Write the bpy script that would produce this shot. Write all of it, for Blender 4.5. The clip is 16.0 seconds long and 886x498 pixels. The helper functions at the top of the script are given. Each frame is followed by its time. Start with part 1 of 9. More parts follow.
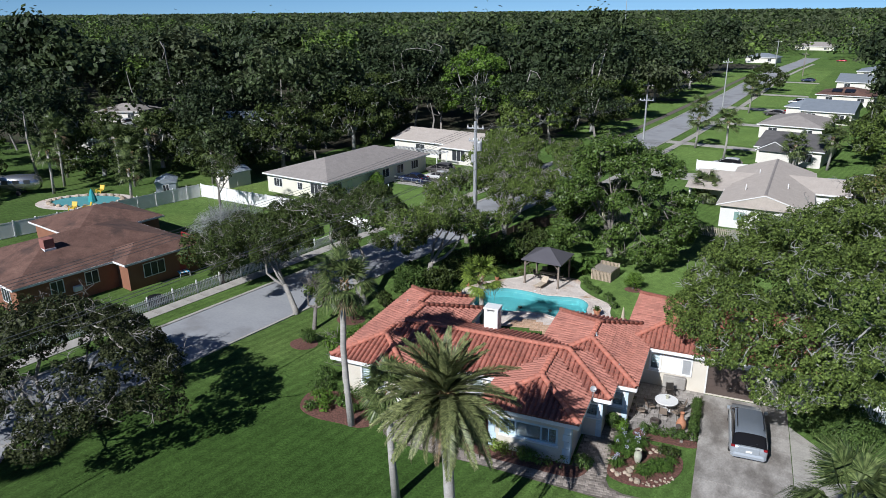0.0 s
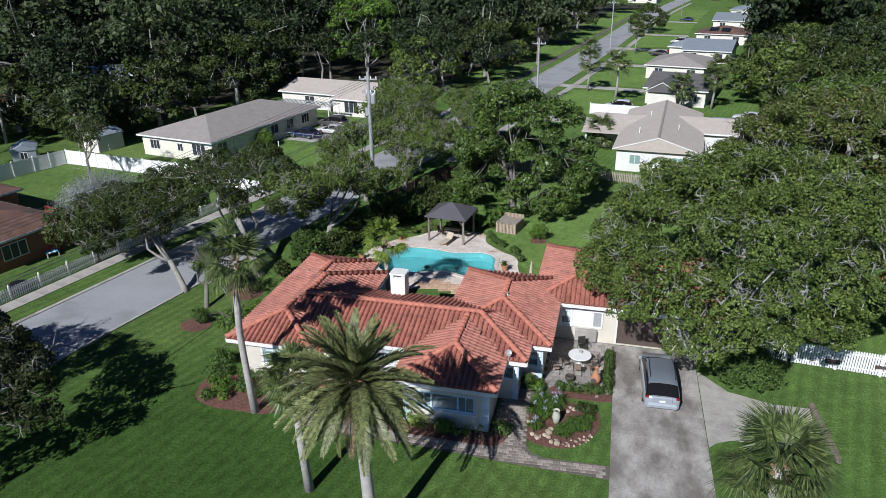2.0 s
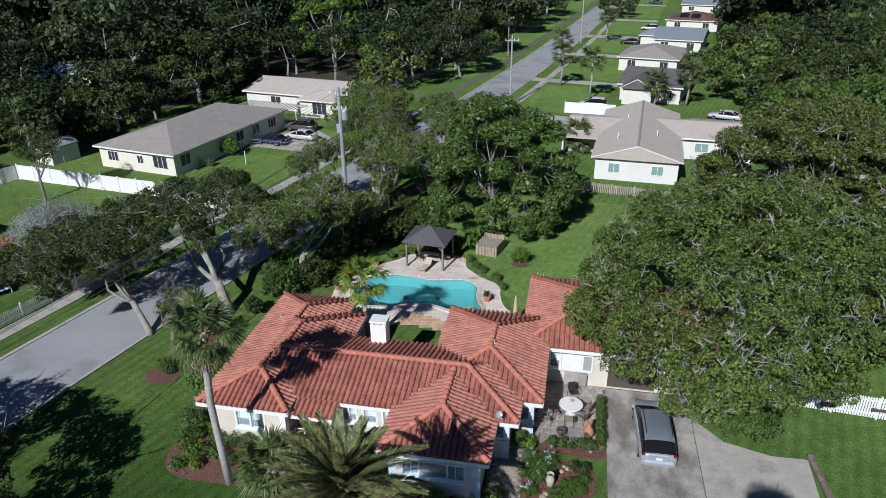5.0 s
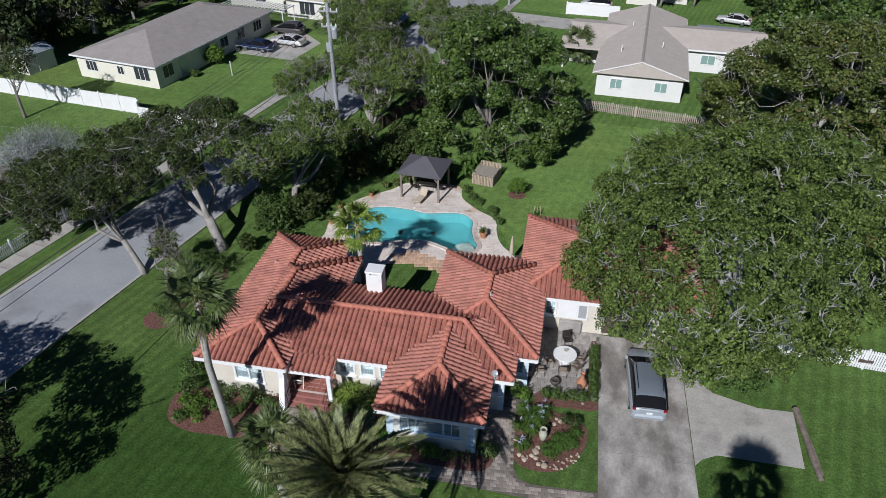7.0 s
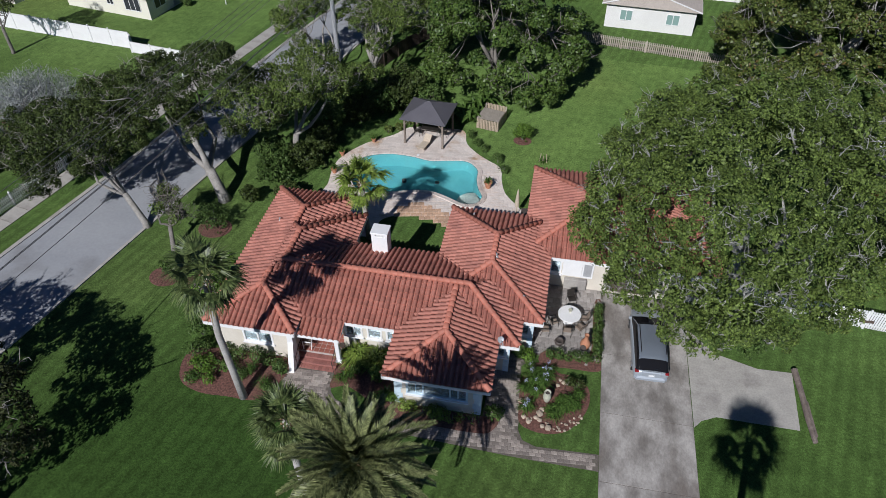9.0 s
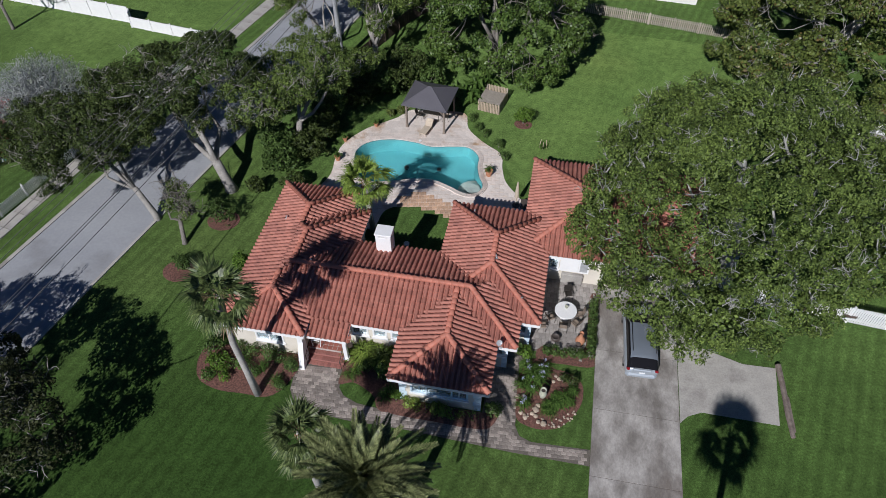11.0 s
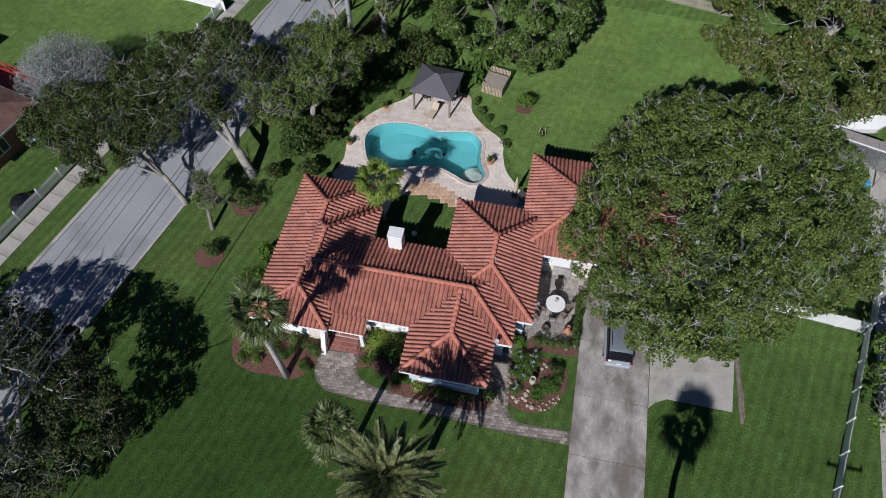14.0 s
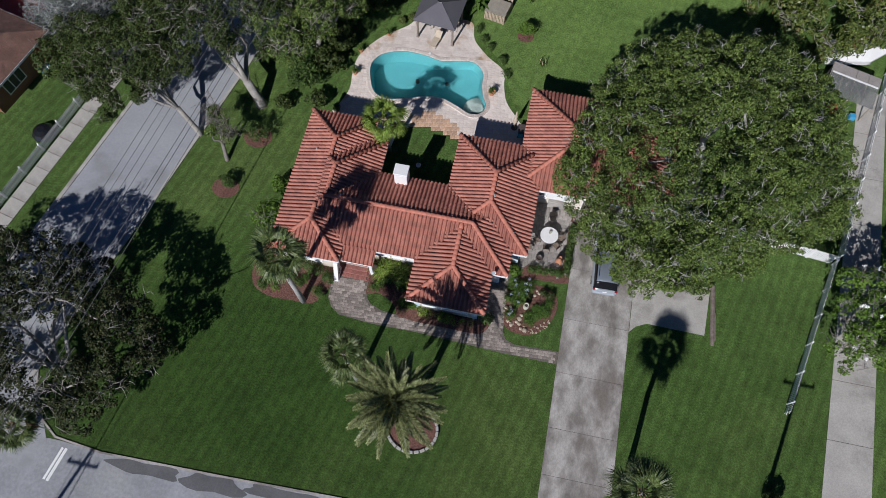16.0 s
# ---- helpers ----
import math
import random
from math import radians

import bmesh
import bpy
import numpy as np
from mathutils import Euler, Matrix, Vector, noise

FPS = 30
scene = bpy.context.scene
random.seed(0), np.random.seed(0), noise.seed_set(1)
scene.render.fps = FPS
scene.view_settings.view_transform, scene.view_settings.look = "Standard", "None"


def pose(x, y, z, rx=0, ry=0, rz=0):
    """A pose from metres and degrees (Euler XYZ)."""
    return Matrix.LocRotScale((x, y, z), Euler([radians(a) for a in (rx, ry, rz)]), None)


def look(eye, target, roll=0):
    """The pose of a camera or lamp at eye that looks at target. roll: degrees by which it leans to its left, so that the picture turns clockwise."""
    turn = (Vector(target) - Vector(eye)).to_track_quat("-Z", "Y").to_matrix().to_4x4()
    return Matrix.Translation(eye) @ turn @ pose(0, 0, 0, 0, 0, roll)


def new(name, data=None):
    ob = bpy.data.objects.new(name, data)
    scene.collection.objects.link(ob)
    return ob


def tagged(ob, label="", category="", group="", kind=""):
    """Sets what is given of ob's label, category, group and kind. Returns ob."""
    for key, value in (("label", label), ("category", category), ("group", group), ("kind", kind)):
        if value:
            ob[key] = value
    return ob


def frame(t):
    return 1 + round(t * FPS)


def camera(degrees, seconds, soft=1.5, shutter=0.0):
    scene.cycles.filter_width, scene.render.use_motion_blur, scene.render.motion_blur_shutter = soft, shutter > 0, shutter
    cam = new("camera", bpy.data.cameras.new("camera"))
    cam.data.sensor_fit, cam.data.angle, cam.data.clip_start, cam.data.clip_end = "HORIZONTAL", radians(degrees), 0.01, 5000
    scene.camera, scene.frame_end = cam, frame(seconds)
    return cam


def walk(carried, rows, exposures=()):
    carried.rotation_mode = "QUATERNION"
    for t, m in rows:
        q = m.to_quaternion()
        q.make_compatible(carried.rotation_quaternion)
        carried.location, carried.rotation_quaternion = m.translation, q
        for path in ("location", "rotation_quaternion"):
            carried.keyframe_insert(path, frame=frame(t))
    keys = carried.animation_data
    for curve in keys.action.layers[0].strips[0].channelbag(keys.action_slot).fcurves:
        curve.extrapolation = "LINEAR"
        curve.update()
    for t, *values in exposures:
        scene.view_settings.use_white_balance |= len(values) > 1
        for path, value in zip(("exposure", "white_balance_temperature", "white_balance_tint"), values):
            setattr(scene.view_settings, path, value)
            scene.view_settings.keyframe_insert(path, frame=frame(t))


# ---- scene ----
import itertools

TAU = 2 * math.pi


class MB:
    """Gathers vertices and faces of one mesh."""

    def __init__(self):
        self.v, self.f = [], []

    def add(self, vs, fs):
        n = len(self.v)
        self.v += [tuple(p) for p in vs]
        self.f += [tuple(n + i for i in q) for q in fs]
        return self

    def box(self, x0, y0, z0, x1, y1, z1, m=None, b=0.0):
        """A box; b cuts its upright and top edges to a small chamfer."""
        if b:
            r = [(x0 + b, y0), (x1 - b, y0), (x1, y0 + b), (x1, y1 - b), (x1 - b, y1), (x0 + b, y1), (x0, y1 - b), (x0, y0 + b)]
            cx, cy = (x0 + x1) / 2, (y0 + y1) / 2
            ins = [(cx + (x - cx) * (1 - 2 * b / (x1 - x0)), cy + (y - cy) * (1 - 2 * b / (y1 - y0))) for x, y in r]
            vs = [(x, y, z0) for x, y in r] + [(x, y, z1 - b) for x, y in r] + [(x, y, z1) for x, y in ins]
            fs = [tuple(range(7, -1, -1)), tuple(range(16, 24))]
            fs += [(i + k, (i + 1) % 8 + k, (i + 1) % 8 + 8 + k, i + 8 + k) for k in (0, 8) for i in range(8)]
        else:
            vs = [(x, y, z) for z in (z0, z1) for x, y in ((x0, y0), (x1, y0), (x1, y1), (x0, y1))]
            fs = [(3, 2, 1, 0), (4, 5, 6, 7), (0, 1, 5, 4), (1, 2, 6, 5), (2, 3, 7, 6), (3, 0, 4, 7)]
        if m is not None:
            vs = [m @ Vector(p) for p in vs]
        return self.add(vs, fs)

    def prism(self, poly, z0, z1, bottom=True):
        n = len(poly)
        vs = [(x, y, z0) for x, y in poly] + [(x, y, z1) for x, y in poly]
        fs = [tuple(range(n, 2 * n))] + [(i, (i + 1) % n, (i + 1) % n + n, i + n) for i in range(n)]
        if bottom:
            fs.append(tuple(range(n - 1, -1, -1)))
        return self.add(vs, fs)

    def tube(self, pts, rad, n=8, cap=True):
        """A round bar along points with a radius at each."""
        pts = [Vector(p) for p in pts]
        if not hasattr(rad, "__len__"):
            rad = [rad] * len(pts)
        vs, fs, side = [], [], None
        for i, p in enumerate(pts):
            d = (pts[min(i + 1, len(pts) - 1)] - pts[max(i - 1, 0)]).normalized()
            if side is None:
                side = d.orthogonal().normalized()
            side = (side - d * side.dot(d)).normalized()
            up = d.cross(side)
            vs += [p + rad[i] * (math.cos(TAU * k / n) * side + math.sin(TAU * k / n) * up) for k in range(n)]
        for i in range(len(pts) - 1):
            fs += [(i * n + k, i * n + (k + 1) % n, (i + 1) * n + (k + 1) % n, (i + 1) * n + k) for k in range(n)]
        if cap:
            fs += [tuple(range(n - 1, -1, -1)), tuple(range((len(pts) - 1) * n, len(pts) * n))]
        return self.add(vs, fs)

    def lathe(self, prof, n=16, c=(0, 0, 0)):
        """A turned body from (radius, height) pairs."""
        vs = [(c[0] + r * math.cos(TAU * k / n), c[1] + r * math.sin(TAU * k / n), c[2] + z) for r, z in prof for k in range(n)]
        fs = [(i * n + k, i * n + (k + 1) % n, (i + 1) * n + (k + 1) % n, (i + 1) * n + k) for i in range(len(prof) - 1) for k in range(n)]
        fs += [tuple(range(n - 1, -1, -1)), tuple(range((len(prof) - 1) * n, len(prof) * n))]
        return self.add(vs, fs)

    def mesh(self, name, material, smooth=False):
        me = bpy.data.meshes.new(name)
        me.from_pydata(self.v, [], self.f)
        if material:
            me.materials.append(material)
        if smooth:
            me.shade_smooth()
        return me


def part(name, mb, material, parent=None, label="", smooth=False, at=None):
    """One mesh object under a thing or a part."""
    me = mb.mesh(name, material, smooth) if isinstance(mb, MB) else mb
    ob = new(name, me)
    if parent is not None:
        ob.parent = parent
    if at is not None:
        ob.matrix_basis = at
    if label:
        tagged(ob, label)
    return ob


def thing(name, label, category, x=0.0, y=0.0, z=0.0, turn=0.0, group=""):
    """An Empty at the base of a thing that has parts."""
    ob = new(name)
    ob.matrix_basis = pose(x, y, z, 0, 0, turn)
    return tagged(ob, label, category, group)


def solid(name, mb, material, label, category="", kind="", group="", smooth=False):
    return tagged(part(name, mb, material, smooth=smooth), label, category, group, kind)


def quads_mesh(name, corners, material, smooth=False):
    """A mesh of loose quads from an array (n, 4, 3)."""
    n = len(corners)
    me = bpy.data.meshes.new(name)
    me.vertices.add(4 * n)
    me.vertices.foreach_set("co", np.ascontiguousarray(corners, dtype=np.float32).ravel())
    me.loops.add(4 * n)
    me.loops.foreach_set("vertex_index", np.arange(4 * n, dtype=np.int32))
    me.polygons.add(n)
    me.polygons.foreach_set("loop_start", np.arange(0, 4 * n, 4, dtype=np.int32))
    me.update(calc_edges=True)
    me.materials.append(material)
    return me


# ---- camera ----
LENS = 66.13
PATH = [
    (0, (5.688, -31.098, 23.443), (4.9401, -29.3613, 22.7906), -0.48),
    (0.5, (5.415, -30.444, 23.409), (4.6775, -28.7378, 22.6700), -0.50),
    (1, (5.138, -29.796, 23.388), (4.4098, -28.1045, 22.6074), -0.60),
    (1.5, (4.856, -29.159, 23.393), (4.2186, -27.4342, 22.6054), -0.44),
    (2, (4.564, -28.539, 23.436), (4.1099, -26.7615, 22.6392), -0.67),
    (2.5, (4.263, -27.939, 23.535), (3.8551, -26.1567, 22.7257), -0.68),
    (3, (3.962, -27.353, 23.732), (3.5604, -25.5749, 22.9099), -0.55),
    (3.5, (3.674, -26.772, 24.070), (3.2797, -24.9960, 23.2391), -0.26),
    (4, (3.413, -26.185, 24.596), (3.0303, -24.4132, 23.7517), -0.52),
    (6.3, (2.559, -23.296, 28.533), (2.2257, -21.5467, 27.6228), -0.15),
    (6.5, (2.491, -23.029, 28.792), (2.1637, -21.3226, 27.8016), -0.17),
    (7, (2.314, -22.367, 29.296), (2.0019, -20.7619, 28.1444), -0.19),
    (7.5, (2.127, -21.752, 29.707), (1.8146, -20.1490, 28.5530), -0.14),
    (8, (1.932, -21.238, 30.158), (1.6212, -19.6354, 29.0031), -0.10),
    (8.5, (1.745, -20.826, 30.730), (1.4463, -19.2906, 29.4831), -0.07),
    (9, (1.598, -20.453, 31.427), (1.3160, -19.0068, 30.0745), -0.24),
    (9.2, (1.558, -20.299, 31.742), (1.2834, -18.8912, 30.3485), -0.51),
    (11.3, (1.319, -18.325, 36.159), (1.0512, -17.0190, 34.6682), -0.77),
    (11.5, (1.231, -18.123, 36.669), (0.9638, -16.8157, 35.1789), -0.50),
    (12, (0.933, -17.628, 37.996), (0.6735, -16.3214, 36.5038), -0.11),
    (12.5, (0.606, -17.169, 39.385), (0.3654, -15.9083, 37.8509), 0.31),
    (13, (0.354, -16.773, 40.819), (0.1303, -15.5769, 39.2321), 0.58),
    (13.5, (0.247, -16.454, 42.277), (0.0345, -15.3244, 40.6408), 0.72),
    (14, (0.227, -16.174, 43.717), (0.0223, -15.1106, 42.0348), 0.62),
    (14.5, (0.202, -15.880, 45.089), (0.0066, -14.8834, 43.3658), 0.58),
    (15, (0.103, -15.534, 46.360), (-0.0782, -14.6084, 44.5967), 0.76),
    (15.5, (-0.060, -15.146, 47.555), (-0.2222, -14.2966, 45.7513), 0.91),
    (16, (-0.254, -14.736, 48.711), (-0.3982, -13.9694, 46.8693), 1.14),
]

cam = camera(LENS, 16.0, soft=0.8)
walk(cam, [(t, look(eye, target, roll)) for t, eye, target, roll in PATH], [(0.0, 0.10, 6000, 10), (4.0, -0.03, 5950, 10), (9.0, -0.21, 6030, 12), (16.0, -0.19, 6080, 13)])

# ---- light ----
SUN_AZIMUTH, SUN_HEIGHT = 195.0, 37.0  # compass degrees from +y, elevation
world = bpy.data.worlds.new("world")
scene.world = world
world.use_nodes = True
sky = world.node_tree.nodes.new("ShaderNodeTexSky")
sky.sky_type, sky.sun_disc = "NISHITA", False
sky.sun_elevation, sky.sun_rotation = radians(SUN_HEIGHT), radians(SUN_AZIMUTH)
sky.air_density, sky.dust_density, sky.ozone_density = 1.0, 0.1, 2.5
gen, lift = world.node_tree.nodes.new("ShaderNodeTexCoord"), world.node_tree.nodes.new("ShaderNodeVectorMath")
lift.operation, lift.inputs[1].default_value = "ADD", (0.0, 0.0, 0.06)
world.node_tree.links.new(gen.outputs["Generated"], lift.inputs[0])
world.node_tree.links.new(lift.outputs[0], sky.inputs["Vector"])
haze = world.node_tree.nodes.new("ShaderNodeMix")  # a clear blue day: slightly cooler than the plain model
haze.data_type, haze.blend_type = "RGBA", "MULTIPLY"
haze.inputs[0].default_value, haze.inputs[7].default_value = 1.0, (0.66, 0.93, 1.32, 1)
world.node_tree.links.new(sky.outputs[0], haze.inputs[6])
# The air grows paler and brighter towards the horizon.
sep, fall, glow = world.node_tree.nodes.new("ShaderNodeSeparateXYZ"), world.node_tree.nodes.new("ShaderNodeMapRange"), world.node_tree.nodes.new("ShaderNodeMix")
world.node_tree.links.new(gen.outputs["Generated"], sep.inputs[0])
world.node_tree.links.new(sep.outputs[2], fall.inputs[0])
fall.inputs[1].default_value, fall.inputs[2].default_value, fall.inputs[3].default_value, fall.inputs[4].default_value = 0.0, 0.22, 2.6, 1.0
glow.data_type, glow.blend_type = "RGBA", "MULTIPLY"
glow.inputs[0].default_value = 1.0
world.node_tree.links.new(haze.outputs[2], glow.inputs[6])
world.node_tree.links.new(fall.outputs[0], glow.inputs[7])
world.node_tree.links.new(glow.outputs[2], world.node_tree.nodes["Background"].inputs[0])
world.node_tree.nodes["Background"].inputs[1].default_value = 0.027
sun = new("sun", bpy.data.lights.new("sun", "SUN"))
sun.data.energy, sun.data.angle, sun.data.color = 5.0, radians(0.53), (1.0, 0.965, 0.92)
a, e = radians(SUN_AZIMUTH), radians(SUN_HEIGHT)
sun.matrix_basis = look((0, 0, 60), (-math.sin(a) * math.cos(e), -math.cos(a) * math.cos(e), 60 - math.sin(e)))

# ---- materials ----


def mat(name, c1, c2, scale=3.0, rough=0.8, bump=0.0, bscale=20.0, metal=0.0, fine=0.25, vary=0.0, island=0.0, spec=0.5, stretch=(1, 1, 1), c3=None, patch=0.5):
    """A surface with broad patches between two colours, fine grain, relief and optional piece-to-piece variation."""
    m = bpy.data.materials.new(name)
    m.use_nodes = True
    nt = m.node_tree
    N, K = nt.nodes, nt.links
    b = N["Principled BSDF"]
    b.inputs["Roughness"].default_value, b.inputs["Metallic"].default_value = rough, metal
    b.inputs["Specular IOR Level"].default_value = spec
    tc = N.new("ShaderNodeTexCoord")
    mp = N.new("ShaderNodeMapping")
    mp.inputs["Scale"].default_value = stretch
    K.new(tc.outputs["Object"], mp.inputs[0])

    def noise_tex(s, det=3.0, ro=0.55):
        n = N.new("ShaderNodeTexNoise")
        n.inputs["Scale"].default_value, n.inputs["Detail"].default_value, n.inputs["Roughness"].default_value = s, det, ro
        K.new(mp.outputs[0], n.inputs["Vector"])
        return n.outputs["Fac"]

    def mix(fac, a, c, mode="MIX"):
        n = N.new("ShaderNodeMix")
        n.data_type, n.blend_type = "RGBA", mode
        for sock, val in ((n.inputs[0], fac), (n.inputs[6], a), (n.inputs[7], c)):
            if hasattr(val, "is_linked"):
                K.new(val, sock)
            else:
                sock.default_value = val if not hasattr(val, "__len__") else (*val, 1)
        return n.outputs[2]

    def ramp(fac, lo, hi, a=0.0, c=1.0):
        n = N.new("ShaderNodeMapRange")
        n.inputs[1].default_value, n.inputs[2].default_value, n.inputs[3].default_value, n.inputs[4].default_value = lo, hi, a, c
        K.new(fac, n.inputs[0])
        return n.outputs[0]

    col = mix(ramp(noise_tex(scale), 0.5 - patch / 2, 0.5 + patch / 2), c1, c2)
    if c3 is not None:
        col = mix(ramp(noise_tex(scale * 0.37, 4.0, 0.65), 0.52, 0.66), col, c3)
    if fine:
        g = ramp(noise_tex(scale * 14, 2.0), 0.3, 0.7, 1 - fine, 1 + fine)
        col = mix(1.0, col, g, "MULTIPLY")
    if vary:
        oi = N.new("ShaderNodeObjectInfo")
        col = mix(1.0, col, ramp(oi.outputs["Random"], 0, 1, 1 - vary, 1 + vary), "MULTIPLY")
    if island:
        ge = N.new("ShaderNodeNewGeometry")
        col = mix(1.0, col, ramp(ge.outputs["Random Per Island"], 0, 1, 1 - island, 1 + island), "MULTIPLY")
    K.new(col, b.inputs["Base Color"])
    if bump:
        bn = N.new("ShaderNodeBump")
        bn.inputs["Strength"].default_value, bn.inputs["Distance"].default_value = bump, 0.02
        K.new(noise_tex(bscale, 4.0), bn.inputs["Height"])
        K.new(bn.outputs[0], b.inputs["Normal"])
    return m


def leaf_mat(name, dark, light, dry=None, through_light=0.2, rough=0.55, spec=0.2, grain=7.0, depth=0.45, spread=0.55):
    """Leaves: each leaf its own shade, some light passing through, broad patches over the crown."""
    m = bpy.data.materials.new(name)
    m.use_nodes = True
    nt = m.node_tree
    N, K = nt.nodes, nt.links
    b, out = N["Principled BSDF"], N["Material Output"]
    b.inputs["Roughness"].default_value, b.inputs["Specular IOR Level"].default_value = rough, spec
    ge, tc, nz = N.new("ShaderNodeNewGeometry"), N.new("ShaderNodeTexCoord"), N.new("ShaderNodeTexNoise")
    nz.inputs["Scale"].default_value, nz.inputs["Detail"].default_value = 0.45, 3.0
    K.new(tc.outputs["Object"], nz.inputs["Vector"])
    ad = N.new("ShaderNodeMath")
    ad.operation = "MULTIPLY_ADD"
    ad.inputs[1].default_value, ad.inputs[2].default_value = spread, 0.225 - spread / 2
    K.new(ge.outputs["Random Per Island"], ad.inputs[0])
    ad2 = N.new("ShaderNodeMath")
    ad2.operation = "ADD"
    K.new(ad.outputs[0], ad2.inputs[0])
    half = N.new("ShaderNodeMath")
    half.operation = "MULTIPLY"
    half.inputs[1].default_value = 0.5
    K.new(nz.outputs["Fac"], half.inputs[0])
    K.new(half.outputs[0], ad2.inputs[1])
    cr = N.new("ShaderNodeValToRGB")
    cr.color_ramp.elements[0].position, cr.color_ramp.elements[0].color = 0.1, (*dark, 1)
    cr.color_ramp.elements[1].position, cr.color_ramp.elements[1].color = 0.72, (*light, 1)
    if dry is not None:
        el = cr.color_ramp.elements.new(0.74)
        el.color = (*dry, 1)
    K.new(ad2.outputs[0], cr.inputs[0])
    gz, gr, gm = N.new("ShaderNodeTexNoise"), N.new("ShaderNodeMapRange"), N.new("ShaderNodeMix")
    gz.inputs["Scale"].default_value, gz.inputs["Detail"].default_value = grain, 2.0
    K.new(tc.outputs["Object"], gz.inputs["Vector"])
    gr.inputs[1].default_value, gr.inputs[2].default_value, gr.inputs[3].default_value, gr.inputs[4].default_value = 0.33, 0.67, 1 - depth, 1 + depth
    K.new(gz.outputs["Fac"], gr.inputs[0])
    gm.data_type, gm.blend_type = "RGBA", "MULTIPLY"
    gm.inputs[0].default_value = 1.0
    K.new(cr.outputs[0], gm.inputs[6])
    K.new(gr.outputs[0], gm.inputs[7])
    K.new(gm.outputs[2], b.inputs["Base Color"])
    tr = N.new("ShaderNodeBsdfTranslucent")
    K.new(gm.outputs[2], tr.inputs[0])
    mx = N.new("ShaderNodeMixShader")
    mx.inputs[0].default_value = through_light
    K.new(b.outputs[0], mx.inputs[1])
    K.new(tr.outputs[0], mx.inputs[2])
    K.new(mx.outputs[0], out.inputs["Surface"])
    return m


def glass_mat(name, tint, rough=0.03):
    m = bpy.data.materials.new(name)
    m.use_nodes = True
    b = m.node_tree.nodes["Principled BSDF"]
    b.inputs["Base Color"].default_value = (*tint, 1)
    b.inputs["Roughness"].default_value = rough
    b.inputs["Transmission Weight"].default_value = 0.75
    b.inputs["IOR"].default_value = 1.45
    return m


M = {}
M["grass"] = mat("grass", (0.056, 0.099, 0.025), (0.080, 0.132, 0.034), 0.10, 0.95, 0.5, 14.0, fine=0.16, spec=0.1, c3=(0.086, 0.130, 0.036), patch=0.45)


def grass_detail(m, band=0.10):
    """Blade-scale mottling and faint mowing bands over the lawn's broad patches."""
    N, K = m.node_tree.nodes, m.node_tree.links
    b = N["Principled BSDF"]
    src = b.inputs["Base Color"].links[0].from_socket
    tc = [n for n in N if n.bl_idname == "ShaderNodeTexCoord"][0]
    for scale, lo, det in ((24.0, 0.42, 2.0), (7.0, 0.28, 3.0), (1.3, 0.07, 2.0), (0.3, 0.10, 3.0)):
        n, r, x = N.new("ShaderNodeTexNoise"), N.new("ShaderNodeMapRange"), N.new("ShaderNodeMix")
        n.inputs["Scale"].default_value, n.inputs["Detail"].default_value = scale, det
        K.new(tc.outputs["Object"], n.inputs["Vector"])
        r.inputs[1].default_value, r.inputs[2].default_value, r.inputs[3].default_value, r.inputs[4].default_value = 0.32, 0.68, 1 - lo, 1 + lo
        K.new(n.outputs["Fac"], r.inputs[0])
        x.data_type, x.blend_type = "RGBA", "MULTIPLY"
        x.inputs[0].default_value = 1.0
        K.new(src, x.inputs[6])
        K.new(r.outputs[0], x.inputs[7])
        src = x.outputs[2]
    w, r, x, mp = N.new("ShaderNodeTexWave"), N.new("ShaderNodeMapRange"), N.new("ShaderNodeMix"), N.new("ShaderNodeMapping")
    mp.inputs["Rotation"].default_value = (0, 0, radians(16))
    K.new(tc.outputs["Object"], mp.inputs[0])
    K.new(mp.outputs[0], w.inputs["Vector"])
    w.inputs["Scale"].default_value, w.inputs["Distortion"].default_value, w.inputs["Detail"].default_value = 0.42, 0.9, 2.0
    r.inputs[3].default_value, r.inputs[4].default_value = 1 - band, 1 + band
    K.new(w.outputs["Fac"], r.inputs[0])
    x.data_type, x.blend_type = "RGBA", "MULTIPLY"
    x.inputs[0].default_value = 1.0
    K.new(src, x.inputs[6])
    K.new(r.outputs[0], x.inputs[7])
    K.new(x.outputs[2], b.inputs["Base Color"])


grass_detail(M["grass"])


